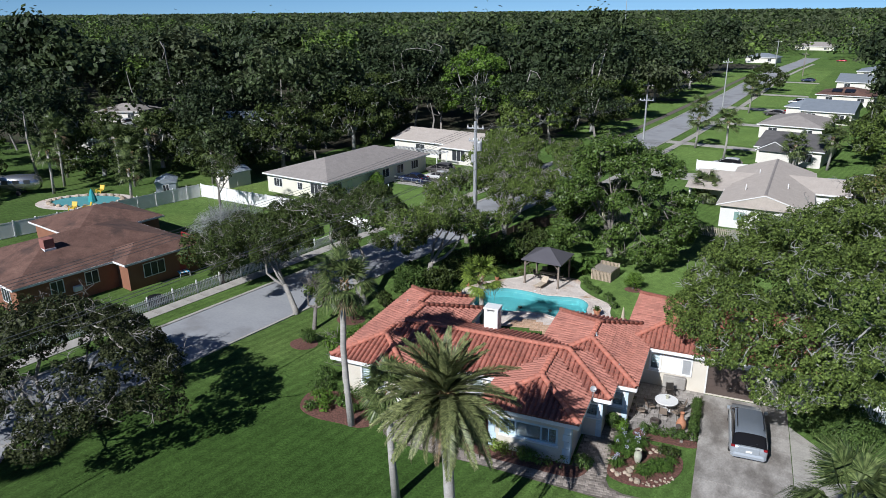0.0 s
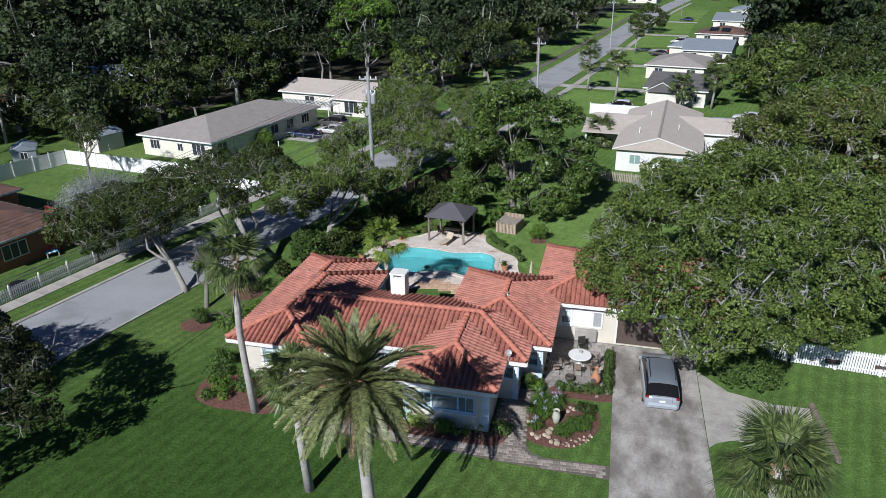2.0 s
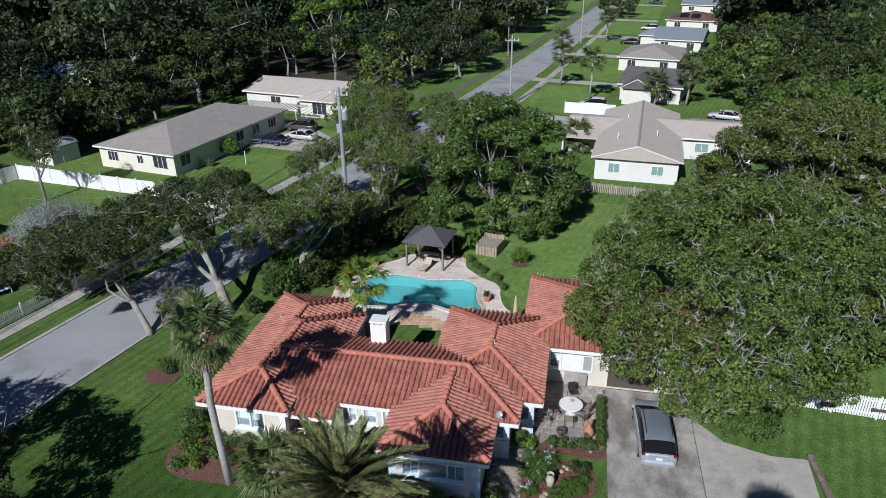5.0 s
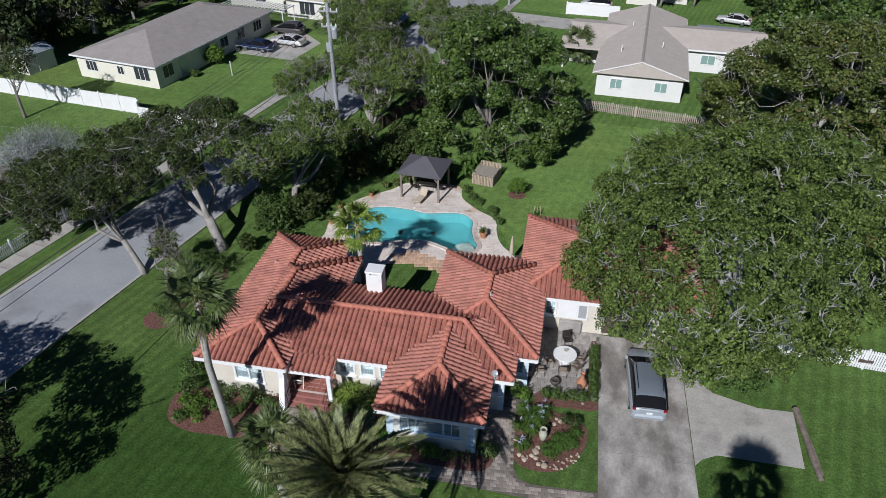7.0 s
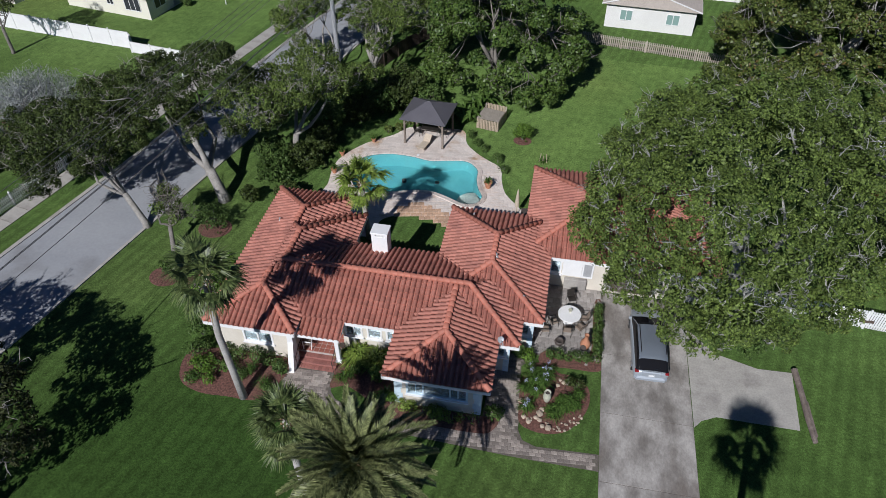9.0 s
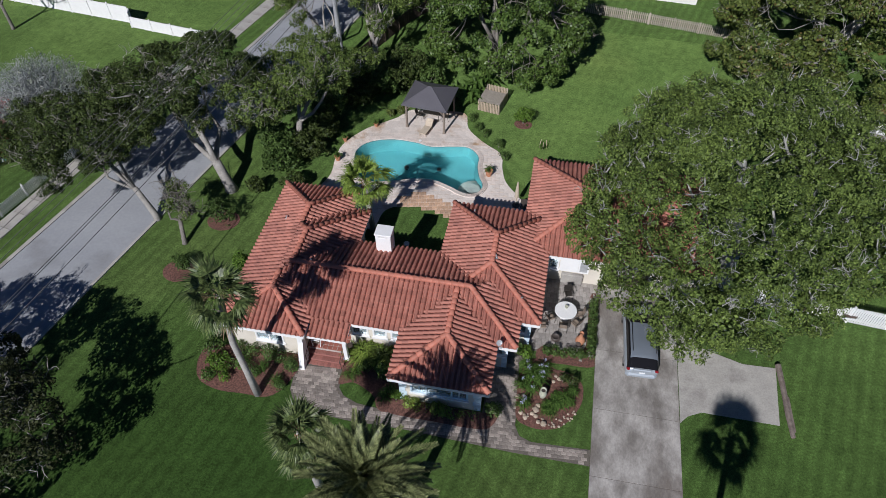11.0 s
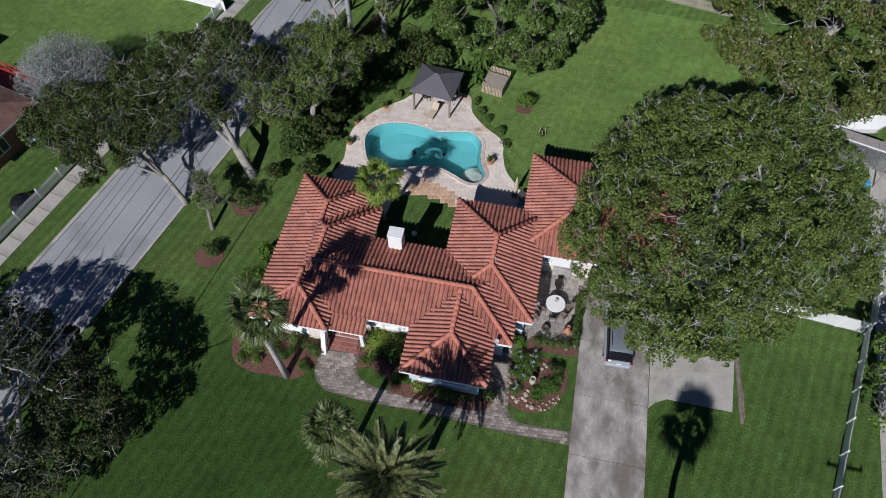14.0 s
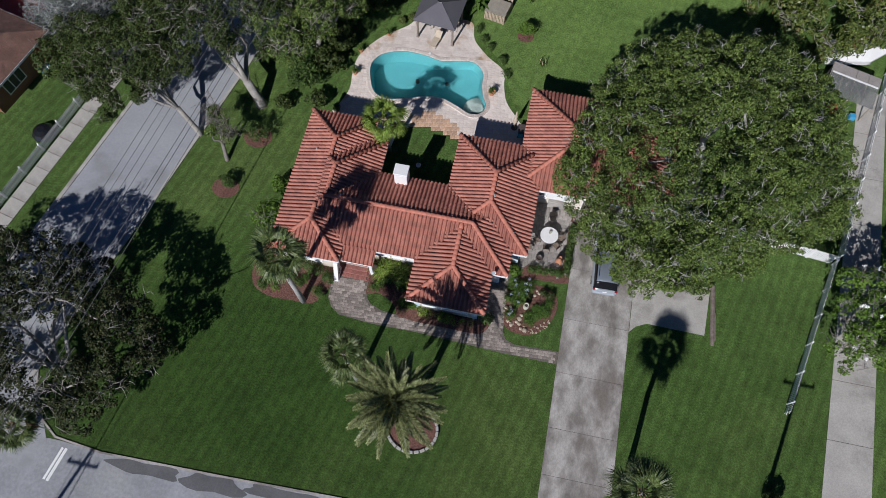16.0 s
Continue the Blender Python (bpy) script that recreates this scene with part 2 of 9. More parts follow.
def darker_patch(m, x, y, rx, ry, c):
    """A broad patch where the grass colour is multiplied darker, with a ragged rim."""
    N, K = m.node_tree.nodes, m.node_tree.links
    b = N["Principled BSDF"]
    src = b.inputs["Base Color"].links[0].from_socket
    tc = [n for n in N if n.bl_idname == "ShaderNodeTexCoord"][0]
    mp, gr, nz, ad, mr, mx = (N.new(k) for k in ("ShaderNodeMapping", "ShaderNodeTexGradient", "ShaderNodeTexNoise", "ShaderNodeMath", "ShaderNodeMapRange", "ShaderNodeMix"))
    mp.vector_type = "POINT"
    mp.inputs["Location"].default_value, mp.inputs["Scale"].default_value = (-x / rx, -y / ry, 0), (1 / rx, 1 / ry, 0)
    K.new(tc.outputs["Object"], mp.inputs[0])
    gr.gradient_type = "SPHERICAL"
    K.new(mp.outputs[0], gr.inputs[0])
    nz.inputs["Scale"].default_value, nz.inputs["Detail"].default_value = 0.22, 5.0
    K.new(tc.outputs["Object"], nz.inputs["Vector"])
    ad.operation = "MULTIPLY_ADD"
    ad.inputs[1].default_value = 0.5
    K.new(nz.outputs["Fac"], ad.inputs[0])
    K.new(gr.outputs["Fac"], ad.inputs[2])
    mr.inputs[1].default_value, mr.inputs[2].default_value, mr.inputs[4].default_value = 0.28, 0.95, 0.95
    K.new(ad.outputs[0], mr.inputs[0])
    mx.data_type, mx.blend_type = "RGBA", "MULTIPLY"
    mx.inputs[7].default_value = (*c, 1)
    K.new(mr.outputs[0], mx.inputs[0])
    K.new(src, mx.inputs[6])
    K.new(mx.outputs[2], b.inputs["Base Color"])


M["grass"].node_tree.nodes["Principled BSDF"].inputs["Diffuse Roughness"].default_value = 0.7
darker_patch(M["grass"], -14.0, -7.0, 23.0, 14.0, (0.56, 0.66, 0.54))
darker_patch(M["grass"], 15.0, -3.0, 13.0, 11.0, (0.78, 0.84, 0.78))
M["dry_grass"] = mat("dry_grass", (0.082, 0.137, 0.036), (0.108, 0.170, 0.045), 0.10, 0.95, 0.5, 14.0, fine=0.16, spec=0.1, c3=(0.112, 0.162, 0.044), patch=0.45)
grass_detail(M["dry_grass"], 0.035)
M["dry_grass"].node_tree.nodes["Principled BSDF"].inputs["Diffuse Roughness"].default_value = 0.7
M["asphalt"] = mat("asphalt", (0.29, 0.30, 0.32), (0.345, 0.355, 0.37), 0.35, 0.9, 0.15, 60.0, fine=0.05, c3=(0.23, 0.23, 0.235))
M["dark_asphalt"] = mat("dark_asphalt", (0.19, 0.195, 0.205), (0.36, 0.37, 0.39), 0.3, 0.75, 0.25, 60.0, fine=0.12, c3=(0.32, 0.32, 0.32))
M["old_tar"] = mat("old_tar", (0.085, 0.085, 0.09), (0.14, 0.14, 0.145), 0.6, 0.85, 0.2, 50.0, fine=0.1)
M["concrete"] = mat("concrete", (0.30, 0.275, 0.25), (0.44, 0.41, 0.375), 0.6, 0.85, 0.2, 40.0, fine=0.14, c3=(0.19, 0.17, 0.155), patch=0.35)
M["pale_concrete"] = mat("pale_concrete", (0.36, 0.34, 0.31), (0.46, 0.44, 0.40), 0.8, 0.85, 0.2, 40.0, fine=0.12, c3=(0.28, 0.26, 0.24))
M["paver"] = mat("paver", (0.225, 0.19, 0.165), (0.32, 0.28, 0.245), 1.5, 0.85, 0.35, 60.0, fine=0.24, vary=0.36, island=0.32)
M["drive"] = mat("drive", (0.185, 0.168, 0.150), (0.43, 0.405, 0.375), 0.8, 0.85, 0.2, 40.0, fine=0.14, stretch=(1, 0.6, 1), c3=(0.175, 0.152, 0.132), patch=0.3, vary=0.1)
M["patio_paver"] = mat("patio_paver", (0.27, 0.245, 0.225), (0.36, 0.335, 0.31), 1.5, 0.85, 0.35, 60.0, fine=0.2, vary=0.2, island=0.2)
M["litter"] = mat("litter", (0.030, 0.026, 0.016), (0.060, 0.055, 0.028), 0.3, 0.95, 0.5, 10.0, fine=0.5, c3=(0.035, 0.055, 0.018))
M["joint"] = mat("joint", (0.11, 0.095, 0.08), (0.16, 0.14, 0.115), 2.0, 0.95, 0.3, 60.0)
M["deck_stone"] = mat("deck_stone", (0.62, 0.54, 0.48), (0.72, 0.655, 0.60), 1.1, 0.8, 0.3, 50.0, fine=0.13, vary=0.07, island=0.07, c3=(0.45, 0.31, 0.20))
M["coping"] = mat("coping", (0.62, 0.53, 0.47), (0.72, 0.65, 0.59), 2.0, 0.8, 0.3, 50.0, vary=0.1, island=0.1)
M["terracotta_paver"] = mat("terracotta_paver", (0.46, 0.27, 0.16), (0.55, 0.40, 0.29), 1.5, 0.85, 0.3, 50.0, vary=0.2, island=0.2)
M["mulch"] = mat("mulch", (0.060, 0.028, 0.021), (0.235, 0.112, 0.085), 9.0, 0.95, 1.0, 45.0, fine=0.6)
M["tile"] = mat("tile", (0.32, 0.122, 0.088), (0.42, 0.175, 0.130), 1.2, 0.7, 0.2, 30.0, fine=0.12, vary=0.12, island=0.16, c3=(0.27, 0.105, 0.08))
M["ridge"] = mat("ridge", (0.40, 0.14, 0.095), (0.47, 0.18, 0.125), 2.0, 0.7, 0.2, 30.0, fine=0.12, vary=0.12, island=0.12)
M["stucco"] = mat("stucco", (0.62, 0.57, 0.48), (0.68, 0.63, 0.54), 1.5, 0.9, 0.35, 80.0, fine=0.06)
M["white"] = mat("white", (0.76, 0.76, 0.75), (0.82, 0.82, 0.81), 2.0, 0.55, 0.1, 30.0, fine=0.05)
M["soffit"] = mat("soffit", (0.66, 0.65, 0.62), (0.72, 0.71, 0.68), 2.0, 0.8, 0.1, 30.0, fine=0.05)
M["blue_trim"] = mat("blue_trim", (0.50, 0.62, 0.70), (0.58, 0.70, 0.77), 2.0, 0.7, 0.2, 50.0, fine=0.08)
M["brown_metal"] = mat("brown_metal", (0.085, 0.062, 0.052), (0.10, 0.075, 0.064), 2.0, 0.55, 0.1, 30.0, fine=0.06)
M["room"] = mat("room", (0.10, 0.095, 0.09), (0.14, 0.13, 0.12), 1.0, 0.9)
M["glass"] = glass_mat("glass", (0.62, 0.72, 0.76))
M["clear_sheet"] = glass_mat("clear_sheet", (0.55, 0.56, 0.54), 0.25)
M["dark_glass"] = glass_mat("dark_glass", (0.045, 0.05, 0.055))
M["tinted_glass"] = glass_mat("tinted_glass", (0.012, 0.012, 0.014))
for k_, v_ in (("Transmission Weight", 0.0), ("Specular IOR Level", 0.18)):
    M["tinted_glass"].node_tree.nodes["Principled BSDF"].inputs[k_].default_value = v_
M["dark_glass"].node_tree.nodes["Principled BSDF"].inputs["Transmission Weight"].default_value = 0.0
M["green_glass"] = glass_mat("green_glass", (0.24, 0.36, 0.33))
M["green_glass"].node_tree.nodes["Principled BSDF"].inputs["Transmission Weight"].default_value = 0.0
M["iron"] = mat("iron", (0.05, 0.045, 0.04), (0.08, 0.07, 0.06), 4.0, 0.5, 0.1, 50.0, metal=0.6)
M["porch_tile"] = mat("porch_tile", (0.30, 0.10, 0.075), (0.36, 0.135, 0.10), 3.0, 0.55, 0.1, 40.0, vary=0.15, island=0.15)
M["brick"] = mat("brick", (0.27, 0.105, 0.085), (0.34, 0.15, 0.125), 3.0, 0.85, 0.3, 40.0, vary=0.18, island=0.18)
M["grout"] = mat("grout", (0.42, 0.36, 0.32), (0.48, 0.42, 0.38), 3.0, 0.9)
M["slate_metal"] = mat("slate_metal", (0.115, 0.11, 0.125), (0.14, 0.135, 0.15), 0.8, 0.5, 0.05, 30.0, metal=0.2, fine=0.05)
M["grey_wood"] = mat("grey_wood", (0.16, 0.13, 0.105), (0.24, 0.20, 0.165), 2.0, 0.85, 0.3, 30.0, stretch=(1, 1, 0.15), vary=0.15, island=0.15)
M["pale_wood"] = mat("pale_wood", (0.36, 0.28, 0.20), (0.46, 0.375, 0.28), 2.0, 0.85, 0.3, 30.0, vary=0.15, island=0.18)
M["weathered"] = mat("weathered", (0.30, 0.26, 0.21), (0.40, 0.36, 0.30), 2.0, 0.9, 0.3, 30.0, vary=0.2, island=0.2)
M["dark_wood"] = mat("dark_wood", (0.055, 0.04, 0.03), (0.09, 0.065, 0.05), 3.0, 0.8, 0.3, 30.0, vary=0.2, island=0.2)
M["bark"] = mat("bark", (0.14, 0.125, 0.11), (0.25, 0.23, 0.205), 1.5, 0.95, 0.8, 14.0, fine=0.3, stretch=(1, 1, 0.4))
M["pale_bark"] = mat("pale_bark", (0.22, 0.205, 0.185), (0.37, 0.35, 0.32), 1.5, 0.95, 0.7, 12.0, fine=0.3)
M["moss_bark"] = mat("moss_bark", (0.25, 0.25, 0.23), (0.40, 0.40, 0.37), 1.5, 0.95, 0.6, 12.0, fine=0.25)
M["silver_bark"] = mat("silver_bark", (0.27, 0.285, 0.28), (0.40, 0.415, 0.41), 1.5, 0.9, 0.3, 12.0, fine=0.2)
M["palm_trunk"] = mat("palm_trunk", (0.33, 0.31, 0.28), (0.46, 0.44, 0.41), 2.0, 0.95, 0.8, 10.0, fine=0.25, stretch=(1, 1, 3.0))
M["palm_boot"] = mat("palm_boot", (0.20, 0.125, 0.065), (0.33, 0.22, 0.12), 3.0, 0.95, 0.8, 14.0, fine=0.3)
M["oak_leaf"] = leaf_mat("oak_leaf", (0.022, 0.041, 0.011), (0.168, 0.232, 0.054))
M["dead_leaf"] = leaf_mat("dead_leaf", (0.14, 0.10, 0.055), (0.26, 0.20, 0.12), rough=0.7)
M["dark_leaf"] = leaf_mat("dark_leaf", (0.018, 0.031, 0.009), (0.078, 0.108, 0.027), through_light=0.18)
M["gloss_leaf"] = leaf_mat("gloss_leaf", (0.032, 0.068, 0.013), (0.120, 0.185, 0.040), rough=0.4, spec=0.35, through_light=0.2)
M["rust_leaf"] = leaf_mat("rust_leaf", (0.036, 0.064, 0.013), (0.150, 0.185, 0.045), dry=(0.145, 0.105, 0.036), rough=0.4, spec=0.35)
M["bright_leaf"] = leaf_mat("bright_leaf", (0.050, 0.105, 0.014), (0.140, 0.235, 0.035))
M["lime_leaf"] = leaf_mat("lime_leaf", (0.075, 0.125, 0.020), (0.235, 0.315, 0.060), rough=0.45)
M["hedge_leaf"] = leaf_mat("hedge_leaf", (0.034, 0.070, 0.016), (0.105, 0.165, 0.042))
M["grey_leaf"] = leaf_mat("grey_leaf", (0.12, 0.14, 0.10), (0.24, 0.26, 0.21))
M["palm_leaf"] = leaf_mat("palm_leaf", (0.040, 0.066, 0.020), (0.150, 0.190, 0.066), rough=0.42, spec=0.35, spread=0.8)
M["date_leaf"] = leaf_mat("date_leaf", (0.070, 0.092, 0.034), (0.245, 0.268, 0.112), rough=0.45, spec=0.3)
M["blade_leaf"] = leaf_mat("blade_leaf", (0.040, 0.085, 0.016), (0.105, 0.175, 0.040), rough=0.4)
M["forest_leaf"] = leaf_mat("forest_leaf", (0.018, 0.032, 0.013), (0.078, 0.106, 0.042), grain=1.8, depth=0.75, spread=0.3)
M["forest_olive"] = leaf_mat("forest_olive", (0.027, 0.041, 0.019), (0.108, 0.130, 0.064), grain=1.8, depth=0.7, spread=0.3)
M["forest_deep"] = leaf_mat("forest_deep", (0.013, 0.025, 0.011), (0.055, 0.078, 0.034), grain=1.8, depth=0.75, spread=0.3)
M["forest_light"] = leaf_mat("forest_light", (0.045, 0.088, 0.018), (0.165, 0.240, 0.055), grain=1.8, depth=0.6, spread=0.3)
M["deep_leaf"] = leaf_mat("deep_leaf", (0.014, 0.021, 0.008), (0.062, 0.073, 0.026), through_light=0.13)
M["blue_flower"] = mat("blue_flower", (0.34, 0.36, 0.50), (0.46, 0.48, 0.62), 8.0, 0.7, island=0.2)
M["rock"] = mat("rock", (0.32, 0.25, 0.18), (0.56, 0.47, 0.37), 3.0, 0.9, 0.5, 12.0, vary=0.25)
M["clay"] = mat("clay", (0.40, 0.17, 0.09), (0.48, 0.23, 0.13), 4.0, 0.8, 0.2, 30.0)
M["dark_pot"] = mat("dark_pot", (0.06, 0.05, 0.045), (0.10, 0.08, 0.07), 4.0, 0.5)
M["urn"] = mat("urn", (0.40, 0.40, 0.30), (0.52, 0.52, 0.42), 4.0, 0.6, 0.2, 30.0)
M["chrome"] = mat("chrome", (0.6, 0.6, 0.6), (0.65, 0.65, 0.65), 2.0, 0.25, metal=0.9, fine=0.02)
M["cloth"] = mat("cloth", (0.46, 0.38, 0.29), (0.54, 0.46, 0.36), 4.0, 0.95, 0.2, 60.0)
M["tan_mesh"] = mat("tan_mesh", (0.22, 0.17, 0.13), (0.28, 0.22, 0.17), 6.0, 0.9)
M["tyre"] = mat("tyre", (0.02, 0.02, 0.02), (0.03, 0.03, 0.03), 5.0, 0.9)
M["red_lamp"] = mat("red_lamp", (0.22, 0.012, 0.016), (0.28, 0.02, 0.024), 5.0, 0.2)
M["beige_wall"] = mat("beige_wall", (0.72, 0.70, 0.58), (0.78, 0.76, 0.64), 0.8, 0.9, 0.2, 40.0, fine=0.06)
M["pale_wall"] = mat("pale_wall", (0.70, 0.70, 0.67), (0.76, 0.76, 0.73), 0.8, 0.9, 0.2, 40.0, fine=0.06)
M["cream_wall"] = mat("cream_wall", (0.70, 0.67, 0.60), (0.76, 0.73, 0.66), 0.8, 0.9, 0.2, 40.0, fine=0.06)
M["brown_wall"] = mat("brown_wall", (0.24, 0.105, 0.06), (0.29, 0.135, 0.08), 1.0, 0.9, 0.3, 40.0, fine=0.1)
M["grey_shingle"] = mat("grey_shingle", (0.27, 0.245, 0.23), (0.34, 0.31, 0.29), 1.2, 0.95, 0.4, 18.0, fine=0.18, stretch=(1, 1, 1))
M["tan_shingle"] = mat("tan_shingle", (0.45, 0.395, 0.35), (0.52, 0.465, 0.415), 1.2, 0.95, 0.4, 18.0, fine=0.15)
M["brown_shingle"] = mat("brown_shingle", (0.105, 0.055, 0.042), (0.185, 0.105, 0.08), 1.0, 0.95, 0.5, 14.0, fine=0.45, c3=(0.07, 0.043, 0.036), stretch=(1, 1, 1))
M["dark_shingle"] = mat("dark_shingle", (0.10, 0.095, 0.095), (0.14, 0.135, 0.135), 1.0, 0.95, 0.4, 18.0, fine=0.15)
M["sheet_metal"] = mat("sheet_metal", (0.40, 0.45, 0.50), (0.48, 0.53, 0.58), 1.0, 0.4, 0.1, 8.0, metal=0.5, fine=0.06)
M["galvanised"] = mat("galvanised", (0.40, 0.41, 0.42), (0.50, 0.51, 0.52), 2.0, 0.5, 0.1, 20.0, metal=0.3)
M["wire"] = mat("wire", (0.10, 0.10, 0.10), (0.16, 0.16, 0.16), 2.0, 0.6)
M["pole_wood"] = mat("pole_wood", (0.20, 0.17, 0.15), (0.30, 0.27, 0.24), 2.0, 0.9, 0.3, 20.0, stretch=(1, 1, 0.2))
M["log"] = mat("log", (0.12, 0.09, 0.075), (0.26, 0.215, 0.185), 3.0, 0.95, 0.8, 14.0)
M["yellow"] = mat("yellow", (0.65, 0.43, 0.03), (0.7, 0.48, 0.05), 3.0, 0.6)
M["teal_cloth"] = mat("teal_cloth", (0.03, 0.30, 0.33), (0.05, 0.36, 0.38), 3.0, 0.9)
M["blue_plastic"] = mat("blue_plastic", (0.05, 0.30, 0.55), (0.06, 0.35, 0.6), 3.0, 0.5)
M["red_paint"] = mat("red_paint", (0.28, 0.03, 0.025), (0.36, 0.05, 0.04), 2.0, 0.6)
M["pool_shell"] = mat("pool_shell", (0.09, 0.30, 0.325), (0.11, 0.34, 0.36), 0.6, 0.7, fine=0.05)


def paint_mat(name, c):
    m = mat(name, c, tuple(v * 1.06 for v in c), 1.0, 0.3, metal=0.35, fine=0.03)
    m.node_tree.nodes["Principled BSDF"].inputs["Coat Weight"].default_value = 0.6
    return m


M["car_silver"] = paint_mat("car_silver", (0.40, 0.44, 0.48))
M["car_roof"] = paint_mat("car_roof", (0.21, 0.24, 0.28))
M["car_blue"] = paint_mat("car_blue", (0.02, 0.035, 0.09))
M["car_white"] = paint_mat("car_white", (0.75, 0.75, 0.74))
M["car_black"] = paint_mat("car_black", (0.02, 0.02, 0.022))
M["car_red"] = paint_mat("car_red", (0.30, 0.02, 0.03))
M["car_grey"] = paint_mat("car_grey", (0.09, 0.085, 0.085))

water = bpy.data.materials.new("pool_water")
water.use_nodes = True
b = water.node_tree.nodes["Principled BSDF"]
b.inputs["Base Color"].default_value = (0.62, 0.93, 0.95, 1)
b.inputs["Roughness"].default_value, b.inputs["Transmission Weight"].default_value, b.inputs["IOR"].default_value = 0.02, 1.0, 1.33
wn, wb = water.node_tree.nodes.new("ShaderNodeTexNoise"), water.node_tree.nodes.new("ShaderNodeBump")
wn.inputs["Scale"].default_value, wb.inputs["Strength"].default_value, wb.inputs["Distance"].default_value = 3.0, 0.12, 0.02
water.node_tree.links.new(wn.outputs["Fac"], wb.inputs["Height"])
water.node_tree.links.new(wb.outputs[0], b.inputs["Normal"])
M["water"] = water

# ---- ground, roads, paving ----


def smooth_closed(pts, n=6):
    """A closed Catmull-Rom curve through points."""
    out, k = [], len(pts)
    for i in range(k):
        p0, p1, p2, p3 = (Vector(pts[(i + j - 1) % k]) for j in range(4))
        for s in range(n):
            t = s / n
            out.append(0.5 * (2 * p1 + (p2 - p0) * t + (2 * p0 - 5 * p1 + 4 * p2 - p3) * t * t + (3 * p1 - p0 - 3 * p2 + p3) * t**3))
    return [(p.x, p.y) for p in out]


def inside(x, y, poly):
    hit, j = False, len(poly) - 1
    for i in range(len(poly)):
        (xi, yi), (xj, yj) = poly[i], poly[j]
        if (yi > y) != (yj > y) and x < (xj - xi) * (y - yi) / (yj - yi) + xi:
            hit = not hit
        j = i
    return hit


def ground_z(x, y):
    """Level round the houses, rising very gently far off."""
    d = math.hypot(x, y)
    return 0.0 if d < 500 else (d - 500) * 0.0075


POOL = smooth_closed([(-13.5, 20.1), (-13.75, 21.6), (-13.0, 22.8), (-11.3, 23.45), (-9.4, 23.4), (-7.9, 23.1), (-6.4, 23.4), (-5.0, 23.5), (-4.05, 22.6),
                      (-3.9, 21.3), (-3.6, 20.2), (-3.2, 19.3), (-3.5, 18.45), (-4.4, 18.2), (-5.6, 18.75), (-7.0, 19.25), (-8.4, 19.15), (-10.1, 18.6), (-11.6, 18.25), (-12.8, 18.7)])


def grow(poly, d):
    """The outline moved outwards by d (for outlines that run clockwise or not alike)."""
    n = len(poly)
    area = sum(poly[i][0] * poly[(i + 1) % n][1] - poly[(i + 1) % n][0] * poly[i][1] for i in range(n))
    s, out = (1 if area > 0 else -1), []
    for i in range(n):
        t = Vector(poly[(i + 1) % n]) - Vector(poly[i - 1])
        nrm = Vector((t.y, -t.x)).normalized() * s * d
        out.append((poly[i][0] + nrm.x, poly[i][1] + nrm.y))
    return out


def sheet_with_hole(outer, hole, z):
    """A flat sheet between two outlines."""
    bm = bmesh.new()
    edges = []
    for loop in (outer, hole):
        vs = [bm.verts.new((x, y, z)) for x, y in loop]
        edges += [bm.edges.new((vs[i], vs[(i + 1) % len(vs)])) for i in range(len(vs))]
    bmesh.ops.triangle_fill(bm, use_beauty=True, edges=edges)
    for f in bm.faces:
        if f.normal.z < 0:
            f.normal_flip()
    me = bpy.data.meshes.new("sheet")
    bm.to_mesh(me)
    bm.free()
    return me


# The ground: one sheet with the pool's hole, out to the horizon.
def make_ground():
    inner = [(-60 + 6 * i, -40) for i in range(20)] + [(60, -40 + 6 * i) for i in range(20)] + [(60 - 6 * i, 80) for i in range(20)] + [(-60, 80 - 6 * i) for i in range(20)]
    me = sheet_with_hole(inner, grow(POOL, 0.05), 0.0)
    bm = bmesh.new()
    bm.from_mesh(me)
    prev = [v for v in (bm.verts.new((x, y, 0)) for x, y in inner)]
    for far in (1.6, 3, 6, 11, 18, 30, 48, 70):
        ring = []
        for x, y in inner:
            X, Y = x * far, (y - 20) * far + 20
            ring.append(bm.verts.new((X, Y, ground_z(X, Y))))
        for i in range(len(inner)):
            j = (i + 1) % len(inner)
            bm.faces.new((prev[i], ring[i], ring[j], prev[j])).normal_update()
        prev = ring
    bmesh.ops.remove_doubles(bm, verts=bm.verts, dist=0.001)
    bmesh.ops.recalc_face_normals(bm, faces=bm.faces)
    bm.faces.ensure_lookup_table()
    if sum(f.normal.z for f in bm.faces) < 0:
        bmesh.ops.reverse_faces(bm, faces=bm.faces)
    out = bpy.data.meshes.new("ground")
    bm.to_mesh(out)
    bm.free()
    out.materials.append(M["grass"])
    return tagged(new("ground", out), "mown green lawn grass over level ground", "ground", kind="structure")


ground = make_ground()

BENDS = [(-200.0, -73.7), (60.0, -15.2), (85.0, -10.1), (110.0, -5.4), (138.0, -0.6), (165.0, 3.5), (194.0, 7.7), (225.0, 11.9), (259.0, 17.0), (300.0, 24.6), (355.0, 36.0), (486.0, 59.5), (900.0, 135.0)]


def kerb_x(y):
    """The east kerb: straight past the house, bending further up the street."""
    for (ya, xa), (yb, xb) in zip(BENDS[:-1], BENDS[1:]):
        if y <= yb:
            return xa + (xb - xa) * (y - ya) / (yb - ya)
    return BENDS[-1][1]


